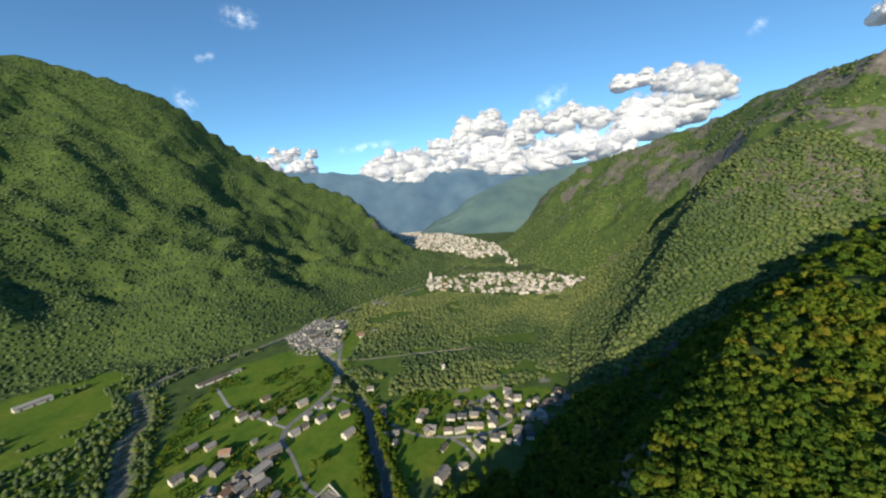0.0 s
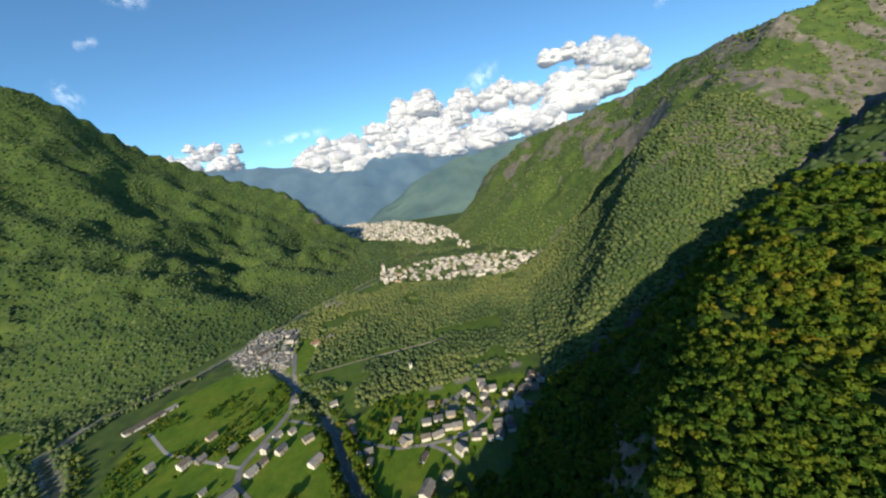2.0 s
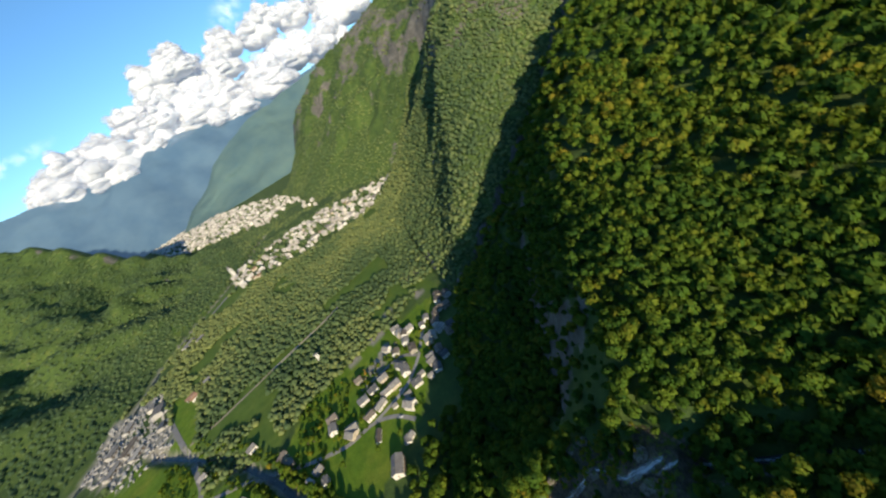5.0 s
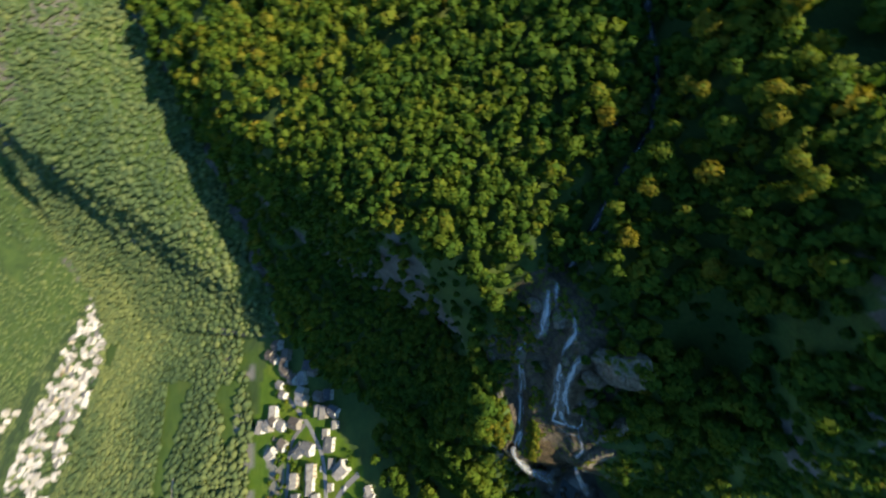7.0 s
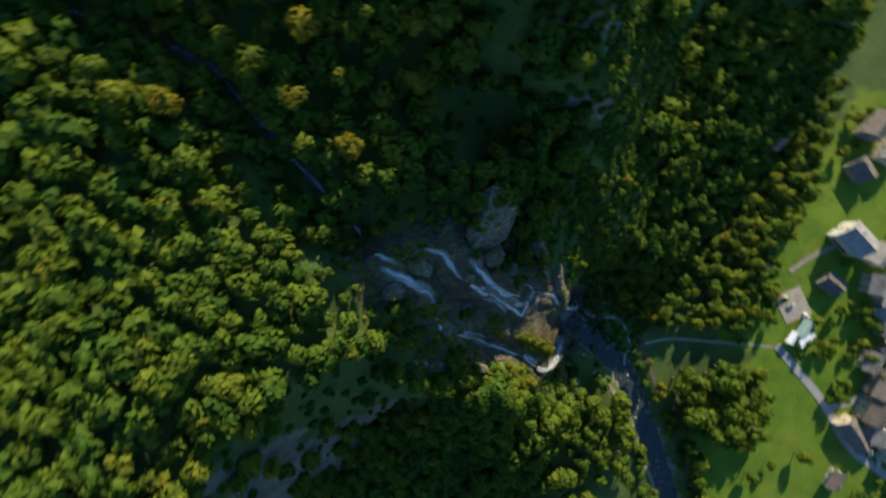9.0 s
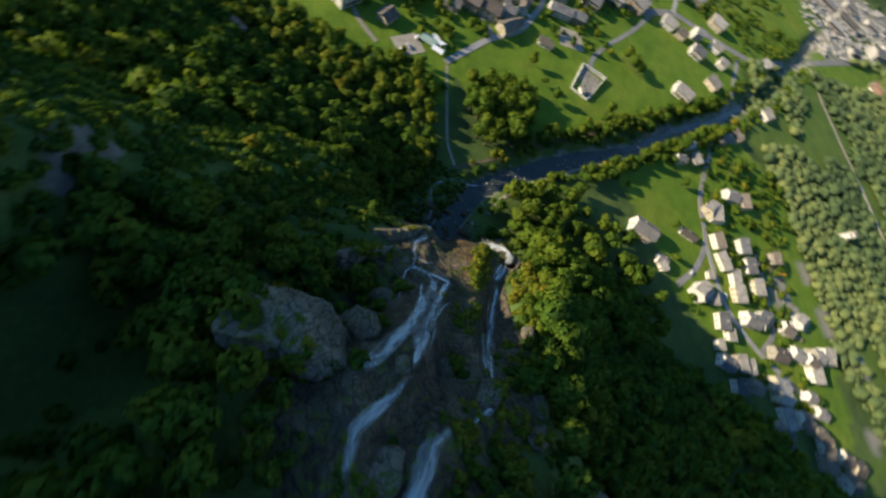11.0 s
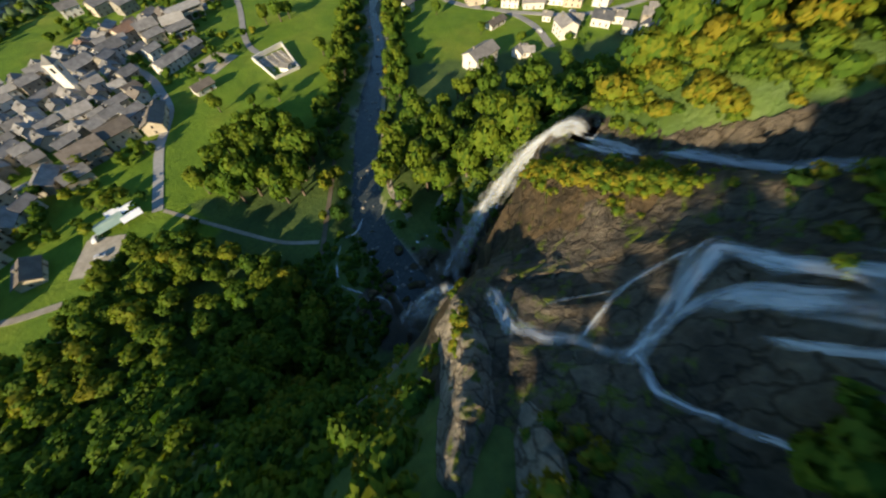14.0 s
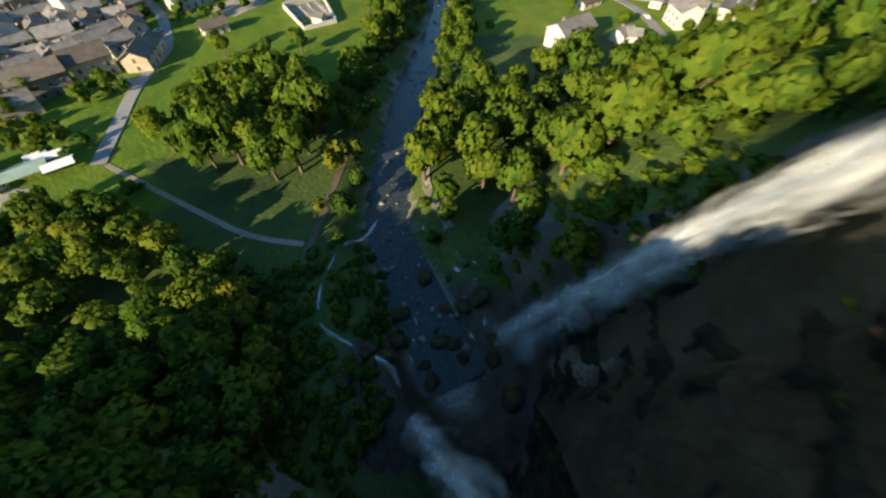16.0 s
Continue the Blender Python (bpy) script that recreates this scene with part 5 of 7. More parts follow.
for k, (x, y, sx_, sy_, h, tn) in enumerate(((37.5, 134.5, 4.5, 3.6, 6, 30), (58, 134, 6, 4.5, 3.5, 120), (52, 156, 3.6, 4.5, 2.6, 60), (42, 176, 3.4, 2.6, 2.0, 20), (36, 134, 5.5, 4, 3.4, 60), (66, 141, 5, 4, 3, 10),
                                             (46, 150, 3.6, 2.8, 2.0, 40), (62, 168, 4.4, 3.4, 3, 80), (48, 179, 3.2, 2.6, 2.0, 15), (57, 172, 4, 3, 2.6, 0), (30, 140, 5, 3.6, 3.4, 70), (44, 139, 2.6, 2, 1.4, 10))):
    crag("boulder", (x, y, ground_z(x, y) + h * 0.15), (sx_ * 0.8, sy_ * 0.85, h * 0.9), tn, 20 + k, BOULDER, "weathered grey boulder in the cascade", 13, 0.15, 5, 0.34)
rs = np.random.RandomState(77)
for k in range(26):
    x, y = -14 + rs.randn() * 10, 190 + rs.randn() * 10
    if x < 2 and ground_z(x, y) < 14:
        r = rs.uniform(0.7, 2.0)
        crag("boulder", (x, y, ground_z(x, y) + r * 0.2), (r * 1.3, r, r * 0.8), rs.rand() * 180, 60 + k, WETROCK, "dark wet boulder in the plunge pool", 6, 0.1, 3)


def water_mat(name, density, streak, gain, rough):
    """Falling white water: opaque threads along the flow, thin between them."""
    mat, b = base_mat(name, 0.6)
    n, l = links(mat)
    vec = n.new("ShaderNodeCombineXYZ")
    bend = fmath(mat, "MULTIPLY", noise_tex(mat, 0.1, 2.0), 4.0)
    l.new(fmath(mat, "ADD", fmath(mat, "MULTIPLY", attr(mat, "across"), streak), bend), vec.inputs[0])
    l.new(fmath(mat, "MULTIPLY", attr(mat, "run"), 0.17), vec.inputs[1])
    f1 = noise_tex(mat, 0.8, 3.0, 0.55, vec.outputs[0])
    f2 = noise_tex(mat, 2.4, 3.0, 0.5, vec.outputs[0])
    f = fmath(mat, "ADD", fmath(mat, "MULTIPLY", f1, 0.65), fmath(mat, "MULTIPLY", f2, 0.35))
    a = fmath(mat, "MULTIPLY", fmath(mat, "SUBTRACT", fmath(mat, "ADD", f, attr(mat, "tone")), 1.0 - density), gain, True)
    l.new(fmath(mat, "MULTIPLY", a, 0.88), b.inputs["Alpha"])
    l.new(ramp(mat, f, [(0.35, (0.68, 0.75, 0.81)), (0.6, (0.84, 0.88, 0.92))]), b.inputs["Base Color"])
    bump(mat, b, f, rough, 0.25)
    return mat


FALLWATER = water_mat("fall_water", 0.37, 0.9, 0.95, 0.08)
FOAM = water_mat("cascade_water", 0.47, 1.1, 1.5, 0.25)


def ribbon(name, P, W, mat, parent, cols=9, sag=0.25, edge=0.55, seed=0, cling=0.0, swing=0.0, floor=lay):
    """A sheet of water along P with half-widths W, ragged at its edges."""
    P, W = np.array(P, float), np.array(W, float)
    t = np.linspace(0, len(P) - 1, 10 * (len(P) - 1) + 1)
    i = np.arange(len(P))
    C = np.stack([np.interp(t, i, P[:, k]) for k in range(3)], -1)
    Wd = np.interp(t, i, W)
    for _ in range(5):
        C[1:-1] = (C[:-2] + 2 * C[1:-1] + C[2:]) / 4
    d = np.gradient(C, axis=0)
    d /= np.linalg.norm(d, axis=1)[:, None] + 1e-9
    side = np.cross(d, [0.0, 0.0, 1.0])
    bad = np.linalg.norm(side, axis=1) < 0.25
    if bad.any():
        side[bad] = np.cross(np.array([-0.8, 0.5, 0.0]), [0, 0, 1.0])
    side /= np.linalg.norm(side, axis=1)[:, None]
    for _ in range(8):
        side[1:-1] = (side[:-2] + 2 * side[1:-1] + side[2:]) / 4
    out = np.cross(side, d)
    side, out = side * math.cos(swing) + out * math.sin(swing), out * math.cos(swing) - side * math.sin(swing)
    run = np.concatenate([[0], np.cumsum(np.linalg.norm(np.diff(C, axis=0), axis=1))])
    u = np.linspace(-1, 1, cols)
    V, A, S, T = [], [], [], []
    for k, uu in enumerate(u):
        wob = 1 + 0.35 * (fbm(run + 9 * k + seed * 13.0, run * 0 + k + seed, 5.0, 3) - 0.5)
        q = C + side * (Wd * uu * wob)[:, None] + out * (sag * Wd * (1 - uu * uu) + 0.5 * (fbm(run + seed, run * 0 + uu * 4, 3.0, 3) - 0.5))[:, None]
        if cling:
            q[:, 2] = np.maximum(floor(q[:, 0], q[:, 1]) + cling + 0.35 * (1 - uu * uu), q[:, 2] - 1.2)
        V.append(q)
        A.append(uu * Wd + seed * 3.0)
        S.append(run)
        T.append(edge * (0.42 - abs(uu) ** 1.3) + 0.5 * (fbm(run + 3 * k + seed * 7, run * 0 + uu * Wd, 4.0, 3) - 0.5) - 0.4 * np.clip(1 - run / 2.0, 0, 1) - 0.4 * np.clip(1 - (run[-1] - run) / 2.0, 0, 1))
    n = len(run)
    k = np.arange(n * cols).reshape(cols, n)
    q = np.stack([k[:-1, :-1], k[:-1, 1:], k[1:, 1:], k[1:, :-1]], -1).reshape(-1, 4)
    me = mesh_of(name, np.concatenate(V), q, mat, True, np.concatenate(T))
    for nm, val in (("across", A), ("run", S)):
        at = me.attributes.new(nm, "FLOAT", "POINT")
        at.data.foreach_set("value", np.concatenate(val).astype(np.float32))
    return part(name, me, parent)


def plunge(name, lip, foot, w0, w1, label, seed):
    """A free fall: three sheets one before the other, from the lip to the pool."""
    ob = tagged(new(name), label, "waterfall", "falls of the gorge")
    ob.location = foot
    inv = Matrix.Translation(foot).inverted()
    a, b = np.array(lip, float), np.array(foot, float)
    for k, (off, ws, swing) in enumerate(((0.8, 0.5, 0.0), (0.8, 0.5, 1.2), (0.0, 1.0, 0.4), (0.0, 1.0, -0.9), (-1.4, 0.9, 1.57), (-2.6, 0.8, 0.8), (-3.2, 0.8, -0.3))):
        pts, ws_ = [a - (b - a) * np.array([0.16, 0.16, -0.01])], [w0 * 0.9]
        for s in np.linspace(0, 1, 9):
            h = a + (b - a) * np.array([s ** 0.7, s ** 0.7, s])
            hz = (b - a) * np.array([1, 1, 0])
            h = h + hz / np.linalg.norm(hz) * off * s
            pts.append(h)
            ws_.append((w0 + (w1 - w0) * s ** 0.75) * ws)
        r = ribbon("water_sheet", pts, ws_, FALLWATER, ob, 17, 0.12, 0.95 if k < 2 else 0.7, seed + k, 0.0, swing)
        r.matrix_parent_inverse = inv
    return ob


plunge("waterfall", (11, 157, 72.5), (-12, 173, 8.5), 2.3, 7.4, "white plunging waterfall beside the pale rock peak", 1)
plunge("waterfall", (17.8, 183.4, 75.8), (-3, 191.5, 8.5), 4.0, 8.2, "broad white waterfall beside the wooded bank", 6)


def strands(line, n, spread, wmin, wmax, seed, start=0.0):
    """Threads that wander side by side down a line of fall."""
    r, out = np.random.RandomState(seed), []
    p = resample(line, 2.5)[:, :2]
    d = np.gradient(p, axis=0)
    d /= np.linalg.norm(d, axis=1)[:, None] + 1e-9
    nrm = np.stack([-d[:, 1], d[:, 0]], -1)
    for k in range(n):
        i0 = int(r.uniform(0, 0.35) * len(p)) if k else 0
        i1 = len(p) - (int(r.uniform(0, 0.3) * len(p)) if k else 0)
        if i1 - i0 < 4:
            continue
        off = (k - (n - 1) / 2) / max(1, n - 1) * 2 * spread * np.linspace(0.5, 1.0, len(p)) + (fbm(np.arange(len(p)) * 2.5 + 40 * k + seed, np.zeros(len(p)) + k, 9, 3) - 0.5) * spread * 1.6
        q = (p + nrm * off[:, None])[i0:i1]
        w = r.uniform(wmin, wmax) * (0.5 + fbm(np.arange(len(q)) * 2.5 + 7 * k + seed, np.zeros(len(q)), 8, 3)) * np.minimum(1, np.minimum(np.arange(len(q)), np.arange(len(q))[::-1]) * 0.5 + 0.25)
        out.append(([tuple(v) for v in q], w))
    return out


def rock_top(X, Y):
    """Height of the topmost rock at each place."""
    tops = [o for o in scene.objects if o.name.split(".")[0] in ("rock_pillar", "rock_block", "rock_bed")]
    out = lay(X, Y)
    for i, (x, y) in enumerate(zip(X, Y)):
        for o in tops:
            ok, place, _, _ = o.ray_cast(Vector((x, y, 160)), Vector((0, 0, -1)))
            if ok:
                out[i] = max(out[i], place.z)
    return out


def cascade(lines, label, lift=0.25, floor=lay):
    ob = tagged(new("cascade"), label, "waterfall", "falls of the gorge")
    for k, (ln, w) in enumerate(lines):
        P = np.array([(p[0], p[1], ground_z(p[0], p[1]) + 0.3) for p in ln])
        ribbon("water_strand", P, w, FOAM, ob, 11, 0.12, 0.75, 20 + k, lift, 0.0, floor)
    return ob


cascade(strands(CASCADE[1:5], 1, 0.7, 1.6, 2.0, 1) + strands(CASCADE[4:10], 1, 0.8, 2.8, 3.4, 11) + strands(CASCADE[5:9], 2, 3.4, 0.7, 1.3, 12) + strands(CASCADE_3[1:], 1, 0.7, 2.2, 2.8, 2), "white cascade in several strands over dark rock")
cascade([([(30, 154), (28.5, 156.2), (26.4, 158.4), (24.8, 156), (22.9, 152.6), (21.5, 150), (20, 150.2), (18.3, 151), (15.8, 151), (13.4, 152), (11.4, 154.8), (10.3, 157.2)], [2.4, 3.0, 2.3, 1.3, 1.0, 1.2, 1.0, 1.3, 1.3, 2.1, 1.9, 1.8]),
         ([(30, 151.5), (27, 153.8), (24.6, 153.4), (22.6, 151.4), (21, 149.8), (19.6, 149)], [1.4, 1.9, 1.4, 0.9, 0.7, 0.4]), ([(26, 158.6), (24.2, 157.9), (21.8, 156.2), (20.2, 154.2), (18.6, 151.4), (17.6, 150)], [0.7, 0.6, 0.5, 0.6, 0.8, 0.5]),
         ([(21.2, 151.6), (21.6, 149.6), (22.3, 147.6), (24.6, 146.3), (28, 144.6), (31, 143)], [0.6, 0.8, 0.9, 0.6, 0.4, 0.5]), ([(21.4, 155.4), (19.4, 155.4), (17.4, 155), (15.6, 154.2)], [0.4, 0.4, 0.4, 0.3])], "white threads of water joining on a rock ledge", 0.12, rock_top)
cascade(strands(CASCADE_2[:4], 1, 0.7, 2.4, 3.2, 4) + strands(CASCADE_2[12:], 2, 0.9, 1.3, 2.0, 6), "narrow white cascade bending round grey boulders")
cascade(strands(CASCADE_2[3:8], 1, 0.5, 1.1, 1.6, 5) + strands(CASCADE_2[7:11], 2, 1.2, 1.7, 2.3, 10) + strands(CASCADE_2[9:13], 2, 1.0, 1.2, 2.0, 14), "white run of water over the shoulder of the broad fall", 0.15, rock_top)
arm = np.array(LEFT_ARM)
cascade([(arm[a:b] + np.random.RandomState(a).randn(b - a, 2) * 0.3, [w * 0.4] + [w] * (b - a - 2) + [w * 0.4]) for a, b, w in ((0, 3, 1.6), (2, 5, 0.9), (4, 7, 1.3), (6, 8, 0.9), (7, 10, 1.5))], "white rapids running round a bushy islet")
cascade(strands(GULLY[1:5], 1, 0.3, 0.9, 1.5, 7) + strands(GULLY[4:], 1, 0.4, 0.9, 1.4, 8), "thin bright run of water in the dark gully")
rs = np.random.RandomState(55)
SPILLS = []
for cx, cy, gx_, gy_, n in ((-18, 184, -4, 6, 9), (-9, 194, -6, 2, 8), (-12, 203, -7, 3, 7), (-25, 209, -4, 6, 6), (-30, 196, -3, 6, 4), (-33, 204, 4, 4, 5), (-40, 228, -3, 6, 5), (-54, 268, -3, 6, 4)):
    for _ in range(n):
        x, y = cx + rs.randn() * 3.0, cy + rs.randn() * 3.2
        f = rs.uniform(0.25, 0.6)
        SPILLS.append(([(x, y), (x + gx_ * f * 0.5 + rs.randn() * 0.5, y + gy_ * f * 0.5 + rs.randn() * 0.5), (x + gx_ * f + rs.randn() * 0.6, y + gy_ * f + rs.randn() * 0.6)], [0.3, rs.uniform(0.6, 1.3), 0.35]))
cascade(SPILLS, "small white rapids below the plunge pool")

# moss and bushes on the rocks of the falls
MOSSY = [crown_arrays(140 + k, 80, 0.6, 0.25) for k in range(3)]
rs = np.random.RandomState(91)
V = []
for cx, cy, cz, sx_, sy_, n in ((15.5, 175.5, 80, 2.6, 2.6, 90), (19.5, 172, 79, 3, 2.4, 90), (24.5, 169, 79, 3.4, 2.4, 100), (7, 157.6, 71, 0.7, 0.8, 16), (8.6, 151.5, 76, 0.5, 2.5, 22), (6.5, 149, 72, 0.5, 2.0, 16), (5, 145, 66, 1.2, 3, 34), (2.4, 143, 60, 1.6, 4, 60), (4, 137, 76, 3, 4, 36), (16.5, 138, 84, 2.2, 5, 70), (-1, 149, 50, 2.5, 4, 50),
                                (36, 195, 80, 8, 5, 130), (28, 189, 78, 4, 3, 50), (46, 188, 80, 6, 5, 70), (58, 184, 84, 6, 5, 50), (60, 130, 119, 4, 3, 14), (44, 122, 118, 5, 3, 16), (68, 150, 112, 5, 4, 24), (50, 160, 98, 2, 3, 10), (62, 161, 106, 7, 6, 60), (49, 169, 95, 5, 4, 45), (57, 150, 110, 5, 4, 26), (36, 160, 90, 4, 4, 24)):
    for _ in range(n):
        V.append((cx + rs.randn() * sx_ * 0.6, cy + rs.randn() * sy_ * 0.6, cz, rs.uniform(0.25, 0.7) if cx < 9 and cy > 140 else rs.uniform(0.4, 1.25) if cx < 25 else rs.uniform(0.6, 1.7)))
bpy.context.view_layer.update()
tops = [o for o in scene.objects if o.name.split(".")[0] in ("rock_pillar", "rock_block", "rock_bed", "boulder", "ground")]
P = []
for x, y, z, r in V:
    best = -1e9
    for o in tops:
        ok, hitp, nn, _ = o.ray_cast(o.matrix_world.inverted() @ Vector((x, y, z + 60)), Vector((0, 0, -1)))
        if ok and hitp.z > best:
            best = (o.matrix_world @ hitp).z
    P.append((x, y, best + r * 0.25))
P, rad = np.array(P), np.array([v[3] for v in V])
moss = new("moss_cushions", stuff_mesh("moss_cushions", MOSSY, P, rad, rad * 0.7, np.clip(0.72 + rs.randn(len(P)) * 0.16, 0, 1), LEAF, 9))
tagged(moss, "bright yellow-green moss and shrubs on the wet rocks", "moss", kind="stuff")

# ---- houses ----
def plaster(name, c1, c2):
    return two_tone(name, c1, c2, 0.5, 0.85, 6.0, 0.2, 0.01, "object", 0.12)


WALLS = {"white": plaster("white_plaster", (0.62, 0.6, 0.55), (0.78, 0.76, 0.71)), "stone": plaster("stone_wall", (0.22, 0.2, 0.17), (0.38, 0.35, 0.3)),
         "cream": plaster("cream_plaster", (0.5, 0.43, 0.32), (0.64, 0.57, 0.45))}
ROOFS = {"grey": two_tone("stone_slates", (0.15, 0.145, 0.14), (0.29, 0.28, 0.265), 0.35, 0.8, 2.6, 0.8, 0.06), "brown": two_tone("brown_tiles", (0.125, 0.106, 0.088), (0.2, 0.172, 0.145), 0.35, 0.8, 2.6, 0.8, 0.06),
         "red": two_tone("red_tiles", (0.24, 0.135, 0.088), (0.35, 0.22, 0.15), 0.35, 0.8, 2.6, 0.8, 0.06), "slate": two_tone("dark_slates", (0.07, 0.075, 0.085), (0.14, 0.145, 0.155), 0.35, 0.55, 2.6, 0.7, 0.05),
         "pale": two_tone("pale_slates", (0.27, 0.256, 0.232), (0.39, 0.372, 0.345), 0.35, 0.8, 2.6, 0.8, 0.06), "white": two_tone("weathered_slates", (0.2, 0.19, 0.18), (0.33, 0.315, 0.3), 0.35, 0.8, 2.6, 0.8, 0.06)}
GLASS, gb = base_mat("window_glass", 0.12)
gb.inputs["Base Color"].default_value = (0.03, 0.035, 0.04, 1)
FRAME = two_tone("window_frame", (0.35, 0.25, 0.16), (0.5, 0.4, 0.28), 1.0)
WOOD = two_tone("weathered_wood", (0.12, 0.085, 0.055), (0.2, 0.15, 0.1), 0.8, 0.85, 7.0)
CONCRETE = two_tone("concrete", (0.36, 0.35, 0.33), (0.52, 0.5, 0.47), 0.3)


def boxes(name, items, mat):
    """One mesh of boxes: (x, y, z, half-x, half-y, half-z)."""
    V, F, n = [], [], 0
    for x, y, z, a, b, c in items:
        V += [(x + i * a, y + j * b, z + k * c) for i in (-1, 1) for j in (-1, 1) for k in (-1, 1)]
        F += [tuple(n + q for q in f) for f in ((0, 1, 3, 2), (4, 6, 7, 5), (0, 4, 5, 1), (2, 3, 7, 6), (0, 2, 6, 4), (1, 5, 7, 3))]
        n += 8
    return mesh_of(name, V, F, mat)


def gable_wall(l, w, h, rise, deep=2.5):
    V = [(-l, -w, -deep), (l, -w, -deep), (l, w, -deep), (-l, w, -deep), (-l, -w, h), (l, -w, h), (l, w, h), (-l, w, h), (-l, 0, h + rise), (l, 0, h + rise)]
    me = bpy.data.meshes.new("wall")
    me.from_pydata(V, [], [(0, 1, 5, 4), (2, 3, 7, 6), (1, 2, 6, 9, 5), (3, 0, 4, 8, 7), (4, 5, 9, 8), (6, 7, 8, 9)])
    return me


def gable_roof(l, w, h, rise, over, thick=0.28):
    s = rise / w
    V, F = [], []
    for side in (-1, 1):
        n = len(V)
        L, W = l + over, w + over
        for z in (0.06, 0.06 + thick):
            V += [(-L, 0, h + rise + z), (L, 0, h + rise + z), (L, side * W, h - over * s + z), (-L, side * W, h - over * s + z)]
        F += [tuple(n + q for q in f) for f in ((0, 1, 2, 3), (4, 7, 6, 5), (0, 4, 5, 1), (1, 5, 6, 2), (2, 6, 7, 3), (3, 7, 4, 0))]
    V += [(-l - over, -0.22, h + rise + thick), (l + over, -0.22, h + rise + thick), (l + over, 0.22, h + rise + thick), (-l - over, 0.22, h + rise + thick), (-l - over, 0, h + rise + thick + 0.22), (l + over, 0, h + rise + thick + 0.22)]
    n = len(V) - 6
    F2 = [(n, n + 1, n + 5, n + 4), (n + 2, n + 3, n + 4, n + 5)]
    me = bpy.data.meshes.new("roof")
    me.from_pydata(V, [], F + F2)
    return me


HOUSE_RS = np.random.RandomState(12)
SPOTS = []
WIN = boxes("pane", [(0, 0, 0, 0.42, 0.05, 0.6)], GLASS)
WINF = boxes("frame", [(0, 0, 0.68, 0.56, 0.09, 0.08), (0, 0, -0.7, 0.62, 0.14, 0.06), (0, 0, 0, 0.03, 0.07, 0.6)], FRAME)
DOORM = boxes("door", [(0, 0, 1.05, 0.55, 0.06, 1.05)], WOOD)
ROOF_WORD = {"grey": "grey stone-slate", "brown": "brown tiled", "red": "red tiled", "slate": "dark slate", "pale": "pale stone-slate", "white": "weathered grey"}


def house(x, y, turn, l, w, h, roof, plan=None, detail=True):
    """A gabled house with slab roof, windows on both long sides, a door and a chimney."""
    r = HOUSE_RS
    z = ground_z(x, y)
    wall_kind = "white" if roof in ("white", "slate") else ("cream" if r.rand() < 0.35 else ("white" if r.rand() < 0.45 else "stone"))
    ob = new("house")
    ob.matrix_world = pose(x, y, z, 0, 0, turn)
    l2, w2, rise = l / 2, w / 2, w / 2 * 0.52
    me = gable_wall(l2, w2, h - rise * 0.4, rise)
    me.materials.append(WALLS[wall_kind])
    part("wall", me, ob)
    me = gable_roof(l2, w2, h - rise * 0.4, rise, 0.75)
    me.materials.append(ROOFS[roof])
    rf = part("roof", me, ob)
    cx = r.uniform(-0.5, 0.5) * l2
    part("chimney", boxes("chimney", [(cx, w2 * 0.35, h + rise * 0.45, 0.35, 0.35, 0.9), (cx, w2 * 0.35, h + rise * 0.45 + 1.0, 0.5, 0.5, 0.1)], WALLS["stone"]), rf)
    if detail:
        floors = max(1, int((h - 0.6) / 2.7))
        n = max(2, int(l / 3.4))
        for side in (-1, 1):
            for fl in range(floors):
                for k in range(n):
                    wx = -l2 + l * (k + 0.5) / n
                    if fl == 0 and side == -1 and k == n // 2:
                        d = part("door", DOORM, ob)
                        d.location = (wx, side * (w2 + 0.05), 0.0)
                        continue
                    pn = part("window", WIN, ob)
                    pn.location = (wx, side * (w2 + 0.03), 1.5 + 2.7 * fl)
                    part("frame", WINF, pn)
        for side in (-1, 1):
            for fl in range(floors):
                pn = part("window", WIN, ob)
                pn.location, pn.rotation_euler = (side * (l2 + 0.03), 0.0, 1.5 + 2.7 * fl), (0, 0, radians(90))
                part("frame", WINF, pn)
        if roof in ("white", "slate") and h > 6.5:
            part("balcony", boxes("balcony", [(0, -w2 - 0.6, 2.75, l2 * 0.7, 0.6, 0.09), (0, -w2 - 1.17, 3.25, l2 * 0.7, 0.04, 0.07), *[(-l2 * 0.7 + l2 * 1.4 * k / 8, -w2 - 1.17, 3.0, 0.03, 0.03, 0.25) for k in range(9)]], WOOD), ob, "wooden balcony")
    walls = {"white": "white plastered", "cream": "cream plastered", "stone": "grey stone"}[wall_kind]
    tagged(ob, f"{walls} alpine house with a {ROOF_WORD[roof]} gable roof", "house", "houses of the villages")
    SPOTS.append((x, y, max(l, w) / 2))
    return ob


